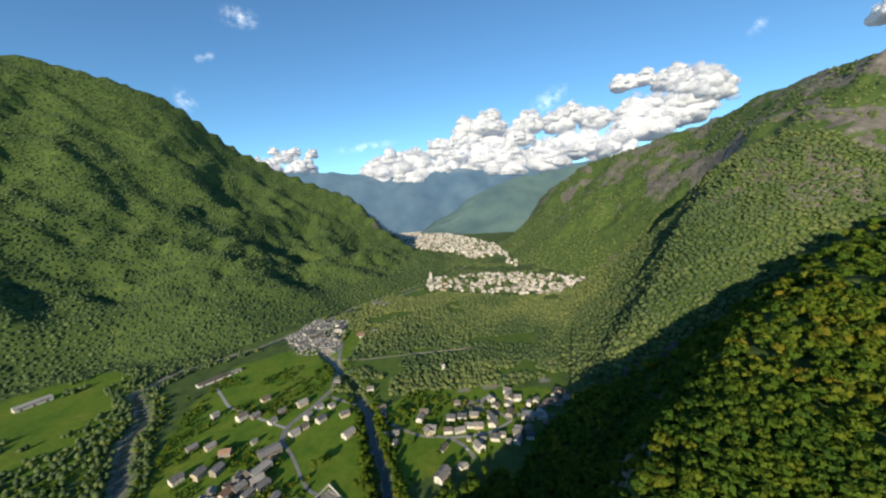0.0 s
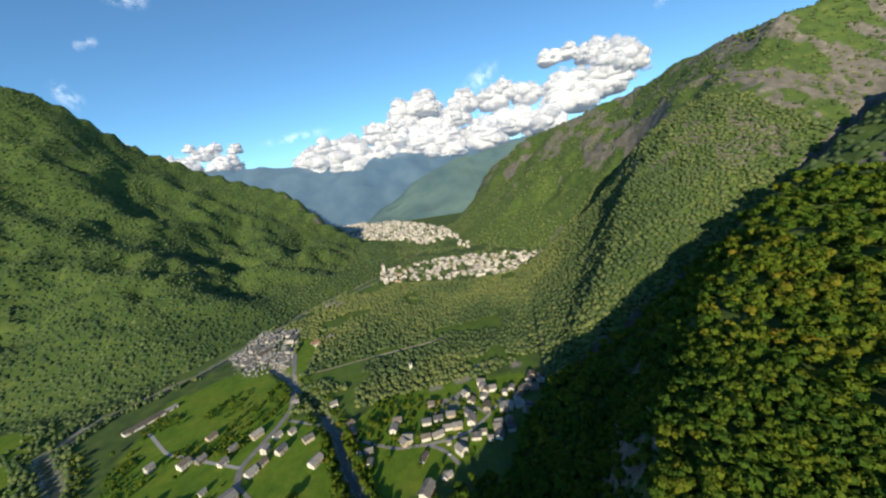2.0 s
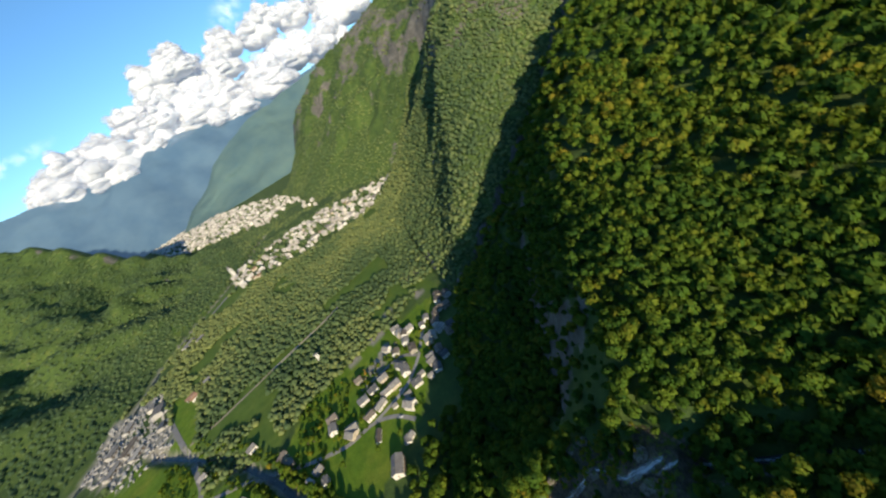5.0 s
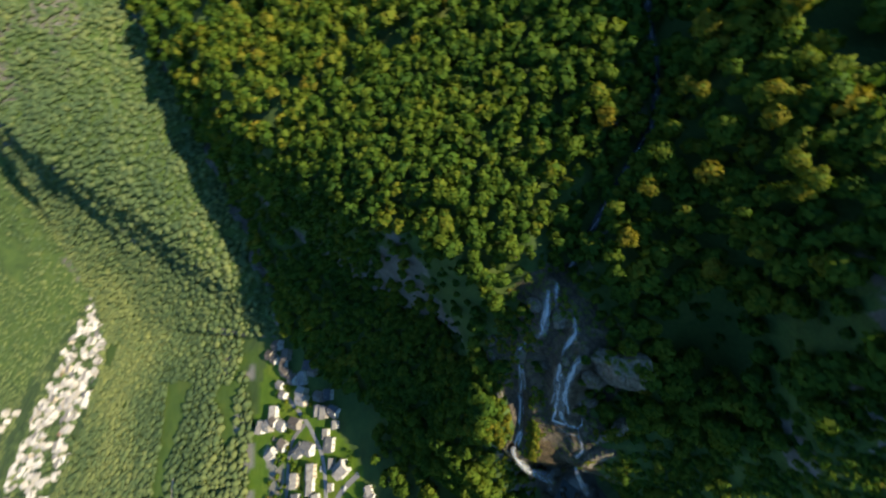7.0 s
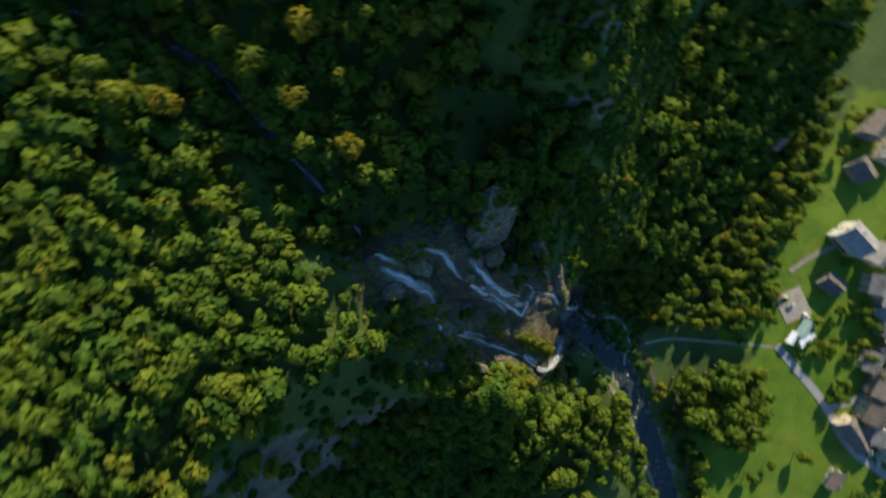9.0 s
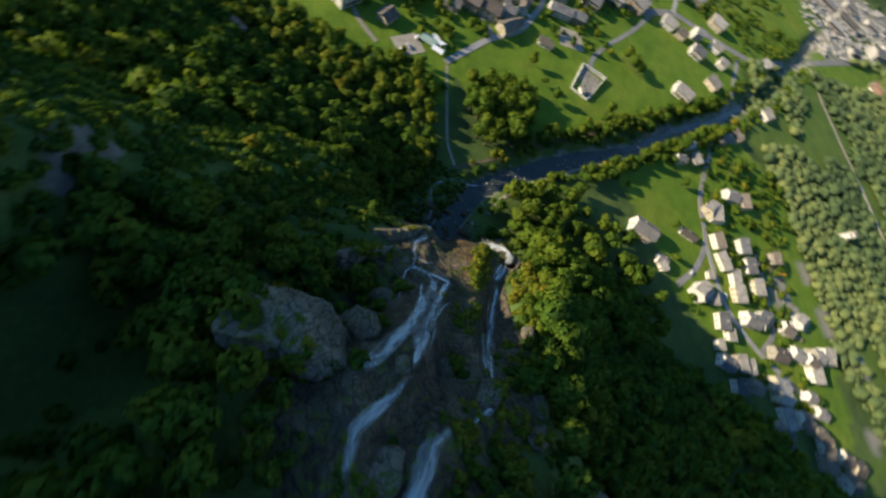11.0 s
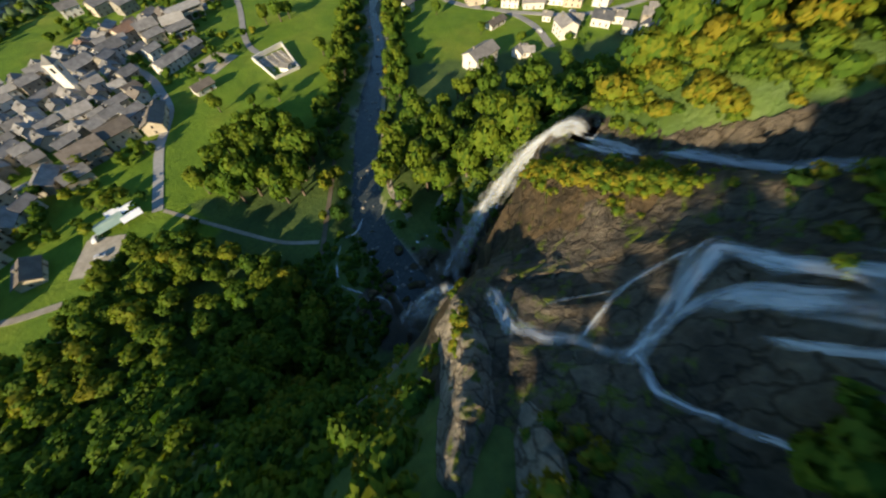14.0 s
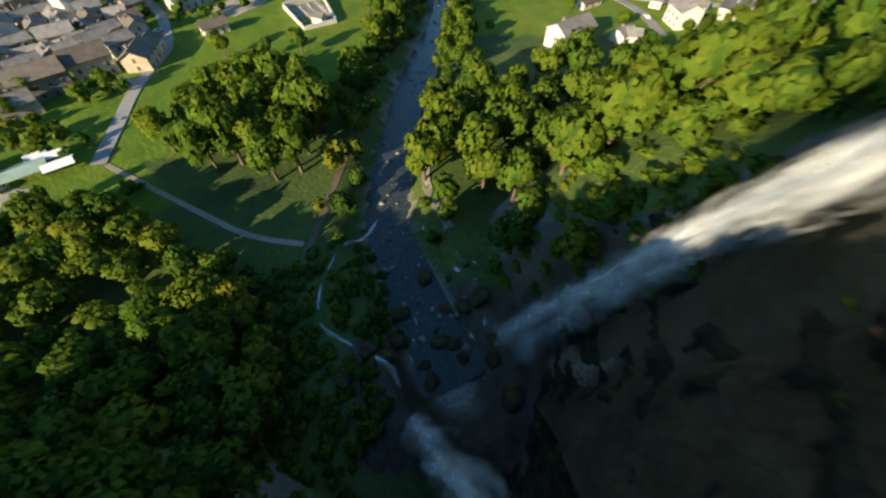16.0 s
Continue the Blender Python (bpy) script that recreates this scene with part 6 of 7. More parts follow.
def villages():
    house(-153, 140, 129, 15, 11, 9, 'white')
    house(-167, 149, 53, 10, 8, 6, 'pale')
    house(-177, 164, 120, 10, 9, 6, 'red')
    house(-174, 181, 124, 10, 8, 6, 'grey')
    house(-193, 187, 77, 19, 9, 7, 'grey')
    house(-178, 203, 119, 11, 9, 6, 'grey')
    house(-146, 164, 137, 10, 8, 4, 'brown')
    house(-173, 220, 65, 15, 10, 8, 'brown')
    house(-169, 235, 65, 13, 10, 8, 'brown')
    house(-158, 246, 122, 11, 9, 6, 'brown')
    house(-163, 254, 122, 9, 7, 5, 'brown')
    house(-200, 245, 60, 11, 8, 7, 'white')
    house(-198, 232, 59, 7, 5, 5, 'white')
    house(-153, 277, 65, 10, 6, 4, 'brown')
    house(-186, 296, 78, 18, 8, 6, 'grey')
    house(-184, 312, 78, 10, 8, 6, 'grey')
    house(-237, 283, 79, 13, 10, 7, 'grey')
    house(-232, 301, 79, 14, 11, 7, 'grey')
    house(-239, 322, 79, 12, 10, 7, 'red')
    house(-260, 314, 111, 10, 8, 6, 'grey')
    house(-257, 326, 111, 9, 8, 6, 'grey')
    house(-15, 327, 58, 17, 10, 8, 'white')
    house(5, 340, 63, 7, 6, 4, 'white')
    house(-13, 372, 58, 13, 5, 3.5, 'brown')
    house(-32, 402, 118, 11, 10, 6, 'grey')
    house(-44, 429, 75, 11, 9, 6, 'white')
    house(-72, 382, 75, 8, 6, 6, 'grey')
    house(-85, 397, 112, 8, 6, 5, 'pale')
    house(-134, 406, 54, 15, 10, 7, 'white')
    house(-95, 440, 95, 9, 8, 6, 'grey')
    house(-3, 427, 172, 11, 9, 6, 'slate')
    house(12, 428, 172, 11, 9, 6, 'slate')
    house(7, 401, 13, 13, 8, 5, 'pale')
    house(17, 384, 174, 5, 5, 4, 'white')
    house(34, 380, 174, 7, 5, 5, 'white')
    house(28, 367, 118, 11, 10, 8, 'white')
    house(28, 429, 172, 11, 9, 6, 'grey')
    house(32, 406, 173, 11, 9, 6, 'grey')
    house(51, 419, 117, 11, 9, 7, 'slate')
    house(55, 460, 111, 9, 8, 7, 'white')
    house(58, 385, 174, 7, 6, 5, 'white')
    house(63, 373, 174, 6, 5, 5, 'white')
    house(76, 386, 174, 10, 8, 6, 'grey')
    house(93, 412, 68, 12, 9, 7, 'pale')
    house(100, 412, 67, 10, 9, 7, 'pale')
    house(91, 389, 67, 10, 8, 6, 'brown')
    house(104, 440, 68, 7, 6, 6, 'white')
    house(115, 444, 61, 8, 7, 6, 'white')
    house(125, 435, 60, 9, 7, 6, 'brown')
    house(144, 453, 53, 9, 8, 6, 'brown')
    house(79, 392, 173, 9, 7, 6, 'grey')
    house(-39, 442, 172, 11, 9, 7, 'brown')
    house(-28, 407, 164, 12, 10, 6, 'pale')
    house(9, 341, 13, 6, 6, 4, 'white')
    house(-345, 470, 60, 9, 8, 8, 'white')
    house(-301, 461, 60, 13, 10, 8, 'brown')
    house(-283, 463, 60, 11, 9, 6, 'grey')
    house(-250, 446, 60, 10, 8, 6, 'white')
    house(-224, 485, 50, 14, 11, 7, 'pale')
    house(-247, 469, 55, 10, 9, 6, 'grey')
    house(-290, 507, 55, 12, 9, 6, 'brown')
    house(-194, 472, 50, 10, 8, 6, 'white')
    house(-176, 473, 50, 8, 7, 6, 'grey')
    house(-202, 449, 75, 9, 8, 8, 'white')
    house(-181, 441, 55, 12, 9, 7, 'slate')
    house(-207, 416, 55, 12, 10, 6, 'white')
    house(-198, 428, 55, 9, 8, 6, 'brown')
    house(-151, 450, 35, 12, 10, 6, 'grey')
    house(-188, 541, 20, 9, 8, 6, 'white')
    house(-128, 513, 20, 10, 8, 6, 'white')
    house(-100, 458, 30, 10, 8, 6, 'brown')
    house(-331, 402, 60, 11, 9, 6, 'grey')
    house(-308, 402, 60, 11, 9, 6, 'pale')
    house(-279, 387, 10, 13, 9, 7, 'red')
    house(-271, 358, 75, 12, 10, 8, 'grey')
    house(-289, 354, 75, 12, 10, 8, 'grey')
    house(-311, 349, 60, 12, 10, 7, 'grey')
    house(-254, 405, 60, 7, 5, 5, 'grey')
    house(-229, 329, 60, 12, 10, 7, 'grey')
    house(-215, 338, 45, 13, 10, 7, 'pale')
    house(-193, 747, 20, 12, 9, 6, 'red')
    house(-74, 402, 10, 9, 8, 5, 'grey')
    house(-116, 86, 40, 9, 7, 6, 'red')
    house(-163, 82, 55, 12, 9, 7, 'brown')
    house(-171, 95, 60, 11, 9, 7, 'pale')
    house(-157, 104, 120, 10, 8, 6, 'brown')
    house(-193, 98, 60, 11, 8, 6, 'grey')
    house(-186, 114, 55, 9, 8, 7, 'brown')
    house(-203, 125, 60, 12, 9, 7, 'red')
    house(-219, 112, 70, 11, 9, 6, 'brown')
    house(-213, 138, 60, 14, 11, 8, 'grey')
    house(-236, 104, 75, 10, 8, 6, 'grey')
    house(-205, 84, 60, 10, 8, 6, 'grey')
    house(-184, 72, 60, 9, 8, 6, 'pale')

villages()

# the old core: stone houses packed along the lanes
CORE = [(-175, 138), (-232, 150), (-268, 180), (-272, 240), (-262, 300), (-245, 345), (-226, 352), (-206, 312), (-186, 278), (-168, 258), (-160, 228), (-172, 192), (-164, 158)]
ROAD_LINES = [MAIN_ROAD, [(-149, 236), (-165, 232), (-185, 214), (-205, 180), (-240, 165)], [(-160, 259), (-191, 283), (-228, 300)]]
for _ in range(2200):
    x, y = HOUSE_RS.uniform(-275, -160), HOUSE_RS.uniform(138, 352)
    l, w = HOUSE_RS.uniform(6, 11), HOUSE_RS.uniform(5, 7.5)
    if not within(np.array([x]), np.array([y]), CORE)[0]:
        continue
    if min(along(np.array([x]), np.array([y]), ln)[0][0] for ln in ROAD_LINES) < w / 2 + 3.4:
        continue
    if any((x - a) ** 2 + (y - b) ** 2 < (c + max(l, w) * 0.47) ** 2 for a, b, c in SPOTS):
        continue
    house(x, y, 72 + 90 * (HOUSE_RS.rand() < 0.4) + HOUSE_RS.randn() * 8, l, w, HOUSE_RS.uniform(5, 7.5), ["grey", "grey", "grey", "brown", "pale", "grey", "white", "brown", "pale", "grey", "white", "red" if x < -225 else "grey"][HOUSE_RS.randint(12)])

# more villas on the sunny terrace
VILLAS = [(-10, 392), (40, 362), (108, 378), (165, 455), (130, 470), (60, 478), (-5, 458)]
VILLA_LANES = [[(-6, 391), (42, 392), (72, 410), (95, 432), (115, 452)], [(2, 445), (30, 442), (61, 436), (72, 414)]]
added = 0
for _ in range(900):
    x, y, l, w = HOUSE_RS.uniform(-10, 165), HOUSE_RS.uniform(362, 478), HOUSE_RS.uniform(8, 13), HOUSE_RS.uniform(7, 10)
    pt = np.array([x]), np.array([y])
    if added > 21 or not within(*pt, VILLAS)[0] or min(along(*pt, ln)[0][0] for ln in VILLA_LANES) < w / 2 + 2.4 or any((x - a) ** 2 + (y - b) ** 2 < (c + max(l, w) * 0.45 + 1) ** 2 for a, b, c in SPOTS):
        continue
    house(x, y, HOUSE_RS.choice([65, 172]) + HOUSE_RS.randn() * 6, l, w, HOUSE_RS.uniform(5, 8), ["grey", "slate", "white", "pale", "brown"][HOUSE_RS.randint(5)])
    added += 1


# ---- garden trees ----
X, Y, rs = GARDEN
clear = np.array([all((x - a) ** 2 + (y - b) ** 2 > (c + 2.2) ** 2 for a, b, c in SPOTS) for x, y in zip(X, Y)])
clear &= np.minimum(along(X, Y, MAIN_ROAD)[0], along(X, Y, ROAD_LINES[1])[0]) > 5.5
X, Y = X[clear], Y[clear]
rad = rs.uniform(1.3, 3.2, len(X))
gt = new("garden_trees", stuff_mesh("garden_trees", SMALL, np.stack([X, Y, lay(X, Y) + rad * 1.15], -1), rad, rad * rs.uniform(0.9, 1.4, len(X)), np.clip(0.35 + rs.randn(len(X)) * 0.15, 0, 1), LEAF, 12))
tagged(gt, "green fruit trees and hedges between the houses", "trees", kind="stuff")


# ---- works, barns, churches, the far towns ----
def hall(x, y, turn, l, w, h, wall, roof, label):
    """A large low shed with a shallow roof, wide doors and a strip of windows."""
    ob = new("hall")
    ob.matrix_world = pose(x, y, ground_z(x, y), 0, 0, turn)
    me = gable_wall(l / 2, w / 2, h, w * 0.09)
    me.materials.append(wall)
    part("wall", me, ob)
    me = gable_roof(l / 2, w / 2, h, w * 0.09, 0.6)
    me.materials.append(roof)
    part("roof", me, ob)
    for k in range(3):
        d = part("door", boxes("door", [(0, 0, 1.9, 1.7, 0.06, 1.9)], WOOD), ob)
        d.location = (-l / 2 + l * (k + 0.5) / 3, -w / 2 - 0.05, 0)
    for side in (-1, 1):
        g = part("window", boxes("window", [(0, 0, h - 1.0, l * 0.42, 0.05, 0.4)], GLASS), ob)
        g.location = (0, side * (w / 2 + 0.04), 0)
    return tagged(ob, label, "hall", "halls and barns")


for a in ((-255, 800, 80, 26, 18, 8, "grey"), (-300, 760, 55, 34, 12, 6, "brown"), (-322, 735, 55, 28, 11, 5, "grey"), (-285, 725, 55, 24, 10, 5, "pale"), (-330, 790, 55, 20, 12, 6, "grey"), (-270, 835, 80, 18, 12, 6, "pale"), (-248, 745, 80, 16, 9, 5, "slate"), (-310, 830, 60, 22, 10, 5, "pale"),
          (-200, 1000, 50, 30, 14, 6, "pale"), (-215, 1030, 50, 22, 12, 5, "grey"), (-175, 985, 40, 18, 10, 5, "pale"), (-200, 760, 20, 16, 9, 5, "red"), (-170, 770, 20, 12, 8, 5, "pale")):
    hall(*a[:6], CONCRETE, ROOFS[a[6]], "low grey workshop hall of the stone works")
hall(-424, 589, 52, 52, 13, 4.5, WALLS["white"], ROOFS["brown"], "long low farm building with a brown roof")
hall(-405, 612, 52, 30, 9, 4.0, WALLS["white"], ROOFS["pale"], "long low farm shed in the meadow")
hall(-698, 545, 62, 44, 16, 6, WALLS["white"], ROOFS["pale"], "long white shed beside the field")
hall(-222, 381, 42, 24, 16, 7, WALLS["stone"], ROOFS["white"], "large village hall with a stone roof")
hall(-218, 352, 62, 22, 11, 7, WALLS["cream"], ROOFS["pale"], "long stone house beside the main road")
hall(-205, 330, 62, 14, 9, 6, WALLS["white"], ROOFS["grey"], "long stone house beside the main road")

# stacked stone blocks in the works' yard
rs = np.random.RandomState(44)
items = []
while len(items) < 420:
    x, y = rs.uniform(-385, -225), rs.uniform(665, 900)
    if within(np.array([x]), np.array([y]), WORKS)[0]:
        s = rs.uniform(0.8, 2.6, 3)
        items.append((x, y, ground_z(x, y) + s[2] * 0.5, s[0], s[1] * 1.4, s[2] * 0.6))
tagged(new("stone_stacks", boxes("stone_stacks", items, CONCRETE)), "stacks of pale cut stone in the works yard", "stones", kind="stuff")


def tower_house(x, y, side, h, label, spire):
    ob = new("tower")
    ob.matrix_world = pose(x, y, ground_z(x, y), 0, 0, 20)
    part("shaft", boxes("shaft", [(0, 0, h / 2 - 1, side, side, h / 2 + 1), (0, 0, h * 0.72, side + 0.2, side + 0.2, 0.2), (0, 0, h - 0.2, side + 0.35, side + 0.35, 0.3)], WALLS["white"]), ob)
    for k in range(4):
        o = part("opening", boxes("opening", [(0, 0, 0, side * 0.35, 0.06, 1.3)], GLASS), ob)
        a = k * math.pi / 2
        o.location, o.rotation_euler = (math.sin(a) * (side + 0.03), -math.cos(a) * (side + 0.03), h * 0.84), (0, 0, a)
    me = bpy.data.meshes.new("spire")
    q = side + 0.5
    me.from_pydata([(-q, -q, h), (q, -q, h), (q, q, h), (-q, q, h), (0, 0, h + spire)], [], [(0, 1, 4), (1, 2, 4), (2, 3, 4), (3, 0, 4), (3, 2, 1, 0)])
    me.materials.append(ROOFS["grey"])
    part("spire", me, ob)
    return tagged(ob, label, "tower")


tower_house(-12, 563, 2.1, 13, "slender white tower among the valley trees", 1.0)
tower_house(-52, 1262, 4.2, 34, "white bell tower of the far village church", 10)
tower_house(-219, 262, 2.4, 19, "stone bell tower of the old village", 4)

rs = np.random.RandomState(45)
PROTO = []
for k, (l, w, h, roof) in enumerate(((12, 10, 8, "pale"), (11, 9, 7, "white"), (14, 11, 9, "grey"), (10, 9, 7, "pale"), (13, 10, 8, "red"), (16, 11, 10, "white"))):
    x, y = ((60, 1150), (150, 1080), (250, 1100), (330, 1060), (20, 1230), (420, 1080))[k]
    PROTO.append(house(x, y, rs.rand() * 90, l, w, h, roof, detail=False))
done = [(o.location.x, o.location.y) for o in PROTO]
FARTHER = []
for _ in range(6000):
    if len(done) > 215:
        break
    x, y = rs.uniform(-70, 520), rs.uniform(975, 1330)
    if not within(np.array([x]), np.array([y]), TOWN)[0] or fbm(np.array([x]), np.array([y]), 60, 2)[0] < 0.36:
        continue
    if min((x - a) ** 2 + (y - b) ** 2 for a, b in done) < 13.5 ** 2:
        continue
    turn = rs.choice([20, 110]) + rs.randn() * 12
    if len(done) < 50:
        copy_thing(PROTO[rs.randint(6)], pose(x, y, ground_z(x, y), 0, 0, turn))
    else:
        FARTHER.append((x, y, radians(turn)))
    done.append((x, y))

CHALK = two_tone("town_walls", (0.42, 0.39, 0.35), (0.68, 0.65, 0.6), 0.02, 0.9, 0.3, 0.1, 0.1, "island", 0.3)
FARTOWN = [(-480, 3500), (-250, 2350), (40, 1950), (150, 1700), (330, 1780), (330, 2250), (150, 2900), (-100, 3500)]
V, F = [], []
for _ in range(2300):
    x, y = rs.uniform(-500, 340), rs.uniform(1450, 3500)
    near = within(np.array([x]), np.array([y]), FARTOWN)[0]
    if not near and not (abs(x - 330 - (y - 1500) * 0.1) < 70 and y < 1900 and rs.rand() < 0.4):
        continue
    FARTHER.append((x, y, rs.rand() * 3))
for k, (x, y, a) in enumerate(FARTHER):
    l, w, h = rs.uniform(4, 8.5), rs.uniform(4, 7), rs.uniform(6, 13 if k > 170 else 8)
    z, n, c, s = ground_z(x, y), len(V), math.cos(a), math.sin(a)
    for px, py, pz in ((-l, -w, -5), (l, -w, -5), (l, w, -5), (-l, w, -5), (-l, -w, h), (l, -w, h), (l, w, h), (-l, w, h), (-l, 0, h + 4), (l, 0, h + 4)):
        V.append((x + px * c - py * s, y + px * s + py * c, z + pz))
    F += [tuple(n + q for q in f) for f in ((0, 1, 5, 4), (2, 3, 7, 6), (1, 2, 6, 9), (1, 9, 5, 5), (3, 0, 4, 8), (3, 8, 7, 7), (4, 5, 9, 8), (6, 7, 8, 9))]
me = bpy.data.meshes.new("far_town")
me.from_pydata(V, [], [tuple(dict.fromkeys(f)) for f in F])
me.materials.append(CHALK)
tagged(new("far_town", me), "pale houses of the far town filling the valley", "town", kind="stuff")
# trees between the houses of the far towns
X, Y, rs = scatter(-480, 520, 975, 3300, 19, 46)
keep = within(X, Y, FARTOWN) & (rs.rand(len(X)) < 0.7) | within(X, Y, TOWN) & (rs.rand(len(X)) < 0.85)
X, Y = X[keep] + rs.randn(keep.sum()) * 9, Y[keep] + rs.randn(keep.sum()) * 9
rad = rs.uniform(4, 8, len(X))
tagged(new("town_trees", stuff_mesh("town_trees", LUMPS, np.stack([X, Y, lay(X, Y) + rad * 0.6], -1), rad, rad, np.clip(0.45 + rs.randn(len(X)) * 0.2, 0, 1), HAZYLEAF, 19)), "green trees between the houses of the far towns", "trees", kind="stuff")


# ---- churchyard, car park, small things of the village ----
def churchyard():
    c = [(-120, 293), (-143, 309), (-134, 327), (-112, 305)]
    ob = tagged(new("churchyard"), "walled churchyard with pale gravestones and a small chapel", "cemetery")
    mx, my = sum(p[0] for p in c) / 4, sum(p[1] for p in c) / 4
    z = ground_z(mx, my)
    ob.location = (mx, my, z)
    for p, q in zip(c, c[1:] + c[:1]):
        l, a = math.hypot(q[0] - p[0], q[1] - p[1]), math.atan2(q[1] - p[1], q[0] - p[0])
        w = part("wall", boxes("wall", [(0, 0, 0.6, l / 2 + 0.25, 0.25, 1.3), (0, 0, 1.98, l / 2 + 0.3, 0.34, 0.08)], WALLS["white"]), ob)
        w.location, w.rotation_euler = ((p[0] + q[0]) / 2 - mx, (p[1] + q[1]) / 2 - my, 0), (0, 0, a)
    r = np.random.RandomState(3)
    u, v = np.array([-23, 16]) / 28.0, np.array([9, 18]) / 20.1
    g = boxes("gravestone", [(0, 0, 0.35, 0.4, 0.12, 0.5), (0, -0.9, 0.08, 0.45, 0.9, 0.14)], CONCRETE)
    for i in range(9):
        for j in range(4):
            p = u * (i - 4) * 2.5 + v * (j - 1.5) * 4
            s = part("gravestone", g, ob)
            s.location, s.rotation_euler = (p[0], p[1], 0.1), (0, 0, math.atan2(v[1], v[0]) + 1.57 + r.randn() * 0.03)
    f = part("paving", boxes("paving", [(0, 0, 0.02, 12, 8.5, 0.1)], GRAVEL), ob)
    f.rotation_euler = (0, 0, math.atan2(u[1], u[0]))
    me = gable_wall(2.6, 2.0, 3.0, 1.0)
    me.materials.append(WALLS["white"])
    ch = part("chapel", me, ob)
    me = gable_roof(2.6, 2.0, 3.0, 1.0, 0.4)
    me.materials.append(ROOFS["grey"])
    part("roof", me, ch)
    ch.location = (u * -10.5)[0] + 0.0, (u * -10.5)[1], 0


churchyard()

PAINTS = [two_tone("car_paint", c, tuple(min(1, v * 1.1) for v in c), 0.5, 0.3, 5.0, 0.0, 0.001) for c in ((0.7, 0.7, 0.7), (0.05, 0.05, 0.06), (0.35, 0.36, 0.38), (0.4, 0.03, 0.03), (0.05, 0.1, 0.25))]
TYRE, _tb = base_mat("tyre", 0.9)
_tb.inputs["Base Color"].default_value = (0.02, 0.02, 0.02, 1)


def wheel_mesh():
    bm = bmesh.new()
    bmesh.ops.create_cone(bm, cap_ends=True, segments=14, radius1=0.32, radius2=0.32, depth=0.22)
    bmesh.ops.rotate(bm, verts=bm.verts, matrix=Matrix.Rotation(radians(90), 3, "X"))
    me = bpy.data.meshes.new("wheel")
    bm.to_mesh(me)
    bm.free()
    me.materials.append(TYRE)
    return me


WHEEL = wheel_mesh()


def car_body(paint):
    """Hull and cabin drawn from one long section, narrowed at the roof."""
    side = [(-2.1, 0.35), (-2.15, 0.75), (-1.95, 0.95), (-1.55, 1.0), (-1.0, 1.42), (0.35, 1.45), (1.05, 1.0), (1.9, 0.88), (2.1, 0.65), (2.1, 0.35)]
    V = [(x, s * (0.85 if z < 1.1 else 0.66), z) for s in (-1, 1) for x, z in side]
    n = len(side)
    F = [tuple(range(n)), tuple(range(2 * n - 1, n - 1, -1))] + [(k, n + k, n + (k + 1) % n, (k + 1) % n) for k in range(n)]
    me = bpy.data.meshes.new("body")
    me.from_pydata(V, [], F)
    me.materials.append(paint)
    return me


def car(x, y, turn, k, word):
    ob = new("car")
    ob.matrix_world = pose(x, y, ground_z(x, y) + 0.25, 0, 0, turn)
    part("body", car_body(PAINTS[k]), ob)
    part("windscreen", boxes("windscreen", [(-0.1, 0, 1.2, 0.75, 0.78, 0.16)], GLASS), ob)
    for wx in (-1.3, 1.3):
        for wy in (-0.78, 0.78):
            w = part("wheel", WHEEL, ob)
            w.location = (wx, wy, 0.32)
    tagged(ob, f"{word} car parked on the ground beside houses", "car", "parked cars")


for x, y, a, k, w in ((-124, 172, 40, 0, "white"), (-128, 176, 40, 2, "grey"), (-120, 176, 40, 1, "black"), (-136, 182, 130, 0, "white"), (-164, 246, 60, 4, "dark blue"), (-160, 242, 60, 0, "white"), (-172, 262, 80, 2, "grey"), (-176, 268, 80, 0, "white"),
                       (-217, 372, 76, 0, "white"), (-232, 300, 76, 3, "red"), (-221, 345, 256, 1, "black"), (32, 395, 10, 0, "white"), (58, 440, 0, 2, "grey"), (14, 368, 120, 0, "white"), (-242, 238, 80, 0, "white")):
    car(x, y, a, k, w)

CANVAS = two_tone("canvas", (0.7, 0.72, 0.75), (0.82, 0.84, 0.86), 0.4)
SHEET = two_tone("green_sheet", (0.22, 0.33, 0.28), (0.33, 0.43, 0.38), 0.4)


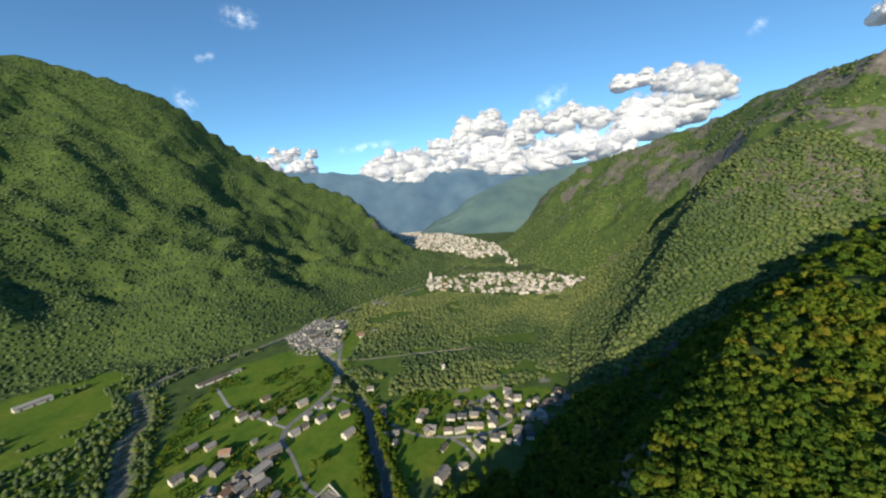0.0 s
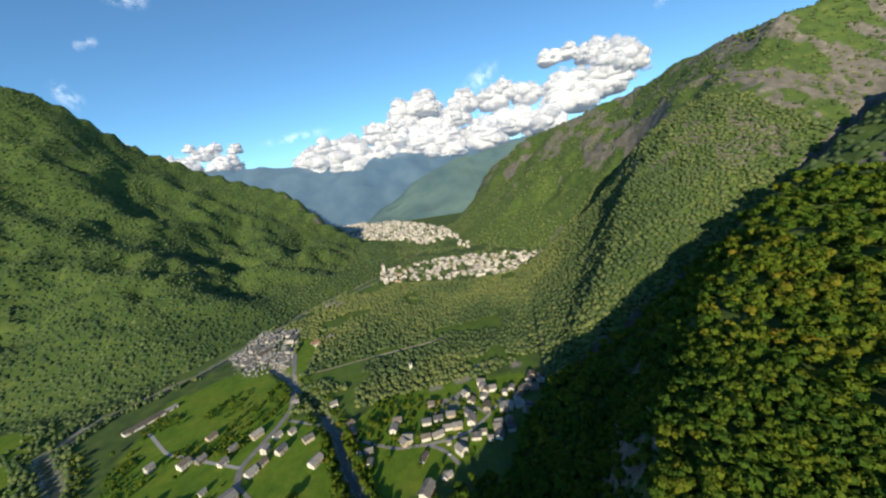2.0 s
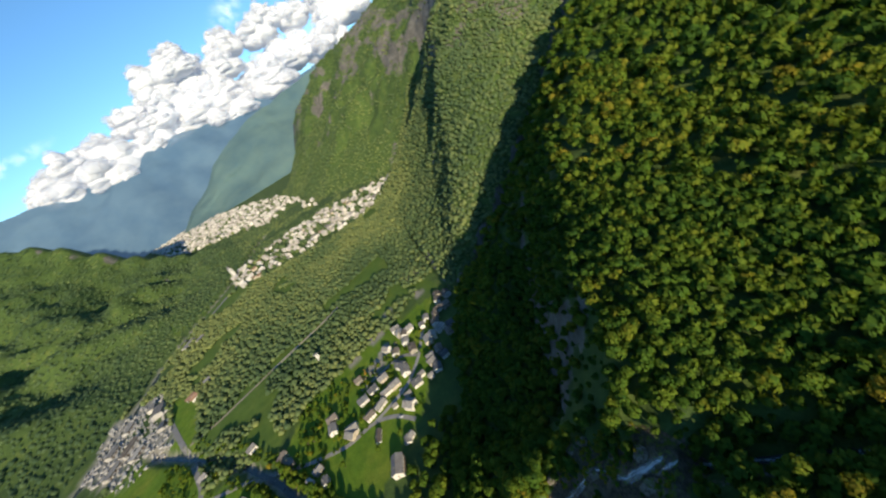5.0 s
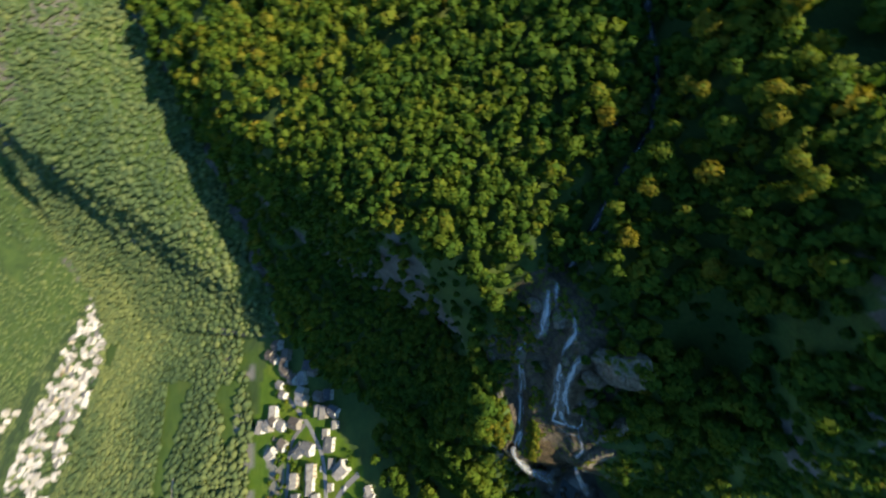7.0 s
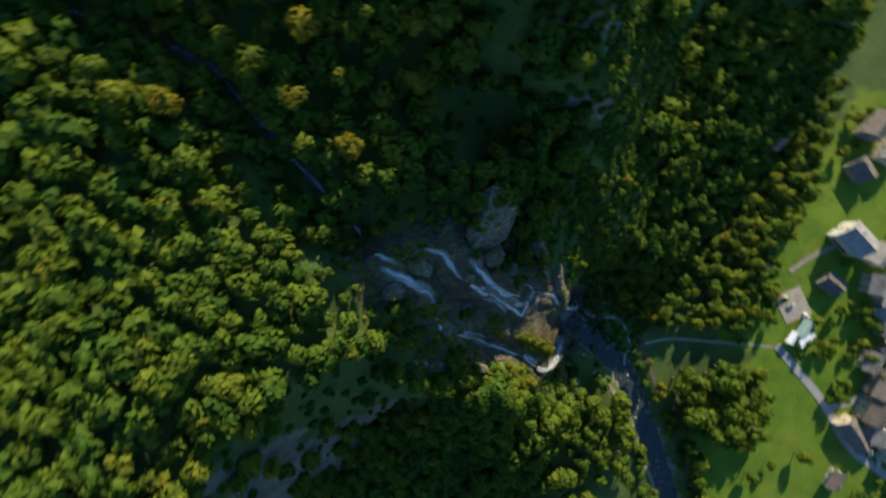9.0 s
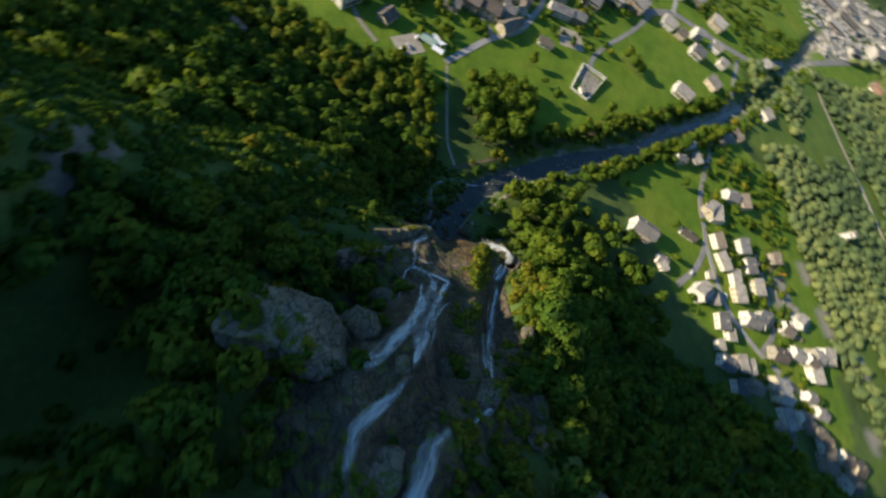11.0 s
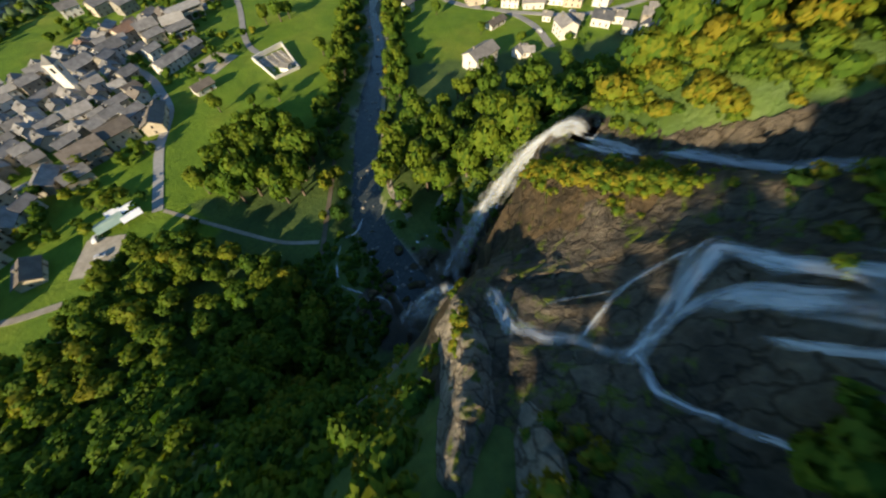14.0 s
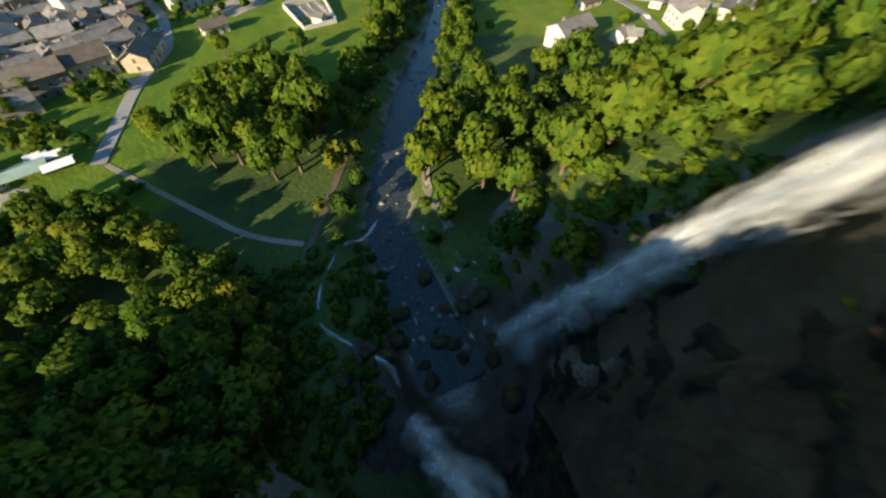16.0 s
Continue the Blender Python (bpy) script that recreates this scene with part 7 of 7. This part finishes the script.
def shelter(x, y, turn, l, w, mat, label):
    ob = new("shelter")
    ob.matrix_world = pose(x, y, ground_z(x, y), 0, 0, turn)
    me = gable_roof(l / 2, w / 2, 2.5, 0.7, 0.2, 0.08)
    me.materials.append(mat)
    part("roof", me, ob)
    for px in (-1, 1):
        for py in (-1, 1):
            p = part("post", boxes("post", [(0, 0, 1.2, 0.06, 0.06, 1.35)], WOOD), ob)
            p.location = (px * l * 0.45, py * w * 0.45, 0)
    tagged(ob, label, "shelter", "shelters beside the car park")


shelter(-134, 189, 60, 10, 6, SHEET, "green sheet-metal shelter beside the car park")
shelter(-128, 194, 60, 7, 4, CANVAS, "white canvas stall beside the car park")
shelter(-133, 197, 60, 5, 3.5, CANVAS, "white canvas stall beside the car park")
shelter(-188, 149, 55, 8, 6, CANVAS, "white canvas awning beside a stone house")
shelter(-183, 180, 30, 9, 5, SHEET, "green sheet-metal shelter between the houses")
shelter(-137, 194, 60, 5, 3.5, CANVAS, "white canvas stall beside the car park")
YELLOW = two_tone("yellow_paint", (0.6, 0.33, 0.02), (0.7, 0.42, 0.04), 0.5, 0.4)


def digger(x, y, turn):
    ob = new("digger")
    ob.matrix_world = pose(x, y, ground_z(x, y), 0, 0, turn)
    part("tracks", boxes("tracks", [(0, -1.0, 0.4, 1.7, 0.3, 0.4), (0, 1.0, 0.4, 1.7, 0.3, 0.4)], TYRE), ob)
    part("body", boxes("body", [(-0.4, 0, 1.5, 1.5, 1.2, 0.55), (0.5, -0.5, 2.3, 0.7, 0.6, 0.6)], YELLOW), ob)
    b = part("boom", boxes("boom", [(2.2, 0, 0, 2.4, 0.2, 0.25)], YELLOW), ob)
    b.location, b.rotation_euler = (0.6, 0.3, 1.7), (0, radians(-42), 0)
    b2 = part("arm", boxes("arm", [(1.2, 0, 0, 1.4, 0.16, 0.2)], YELLOW), ob)
    b2.location, b2.rotation_euler = (3.9, 0.3, 4.8), (0, radians(55), 0)
    tagged(ob, "yellow digger on the building site behind the villas", "digger")


digger(18, 462, 60)
for k in range(22):
    rs2 = np.random.RandomState(200 + k)
    x, y = 10 + rs2.rand() * 60, 452 + rs2.rand() * 16
    s = rs2.uniform(0.6, 1.7)
    crag("boulder", (x, y, ground_z(x, y) + s * 0.3), (s * 1.5, s, s * 0.8), rs2.rand() * 180, 300 + k, BOULDER, "pale boulder on the building site", 6, 0.1, 2)
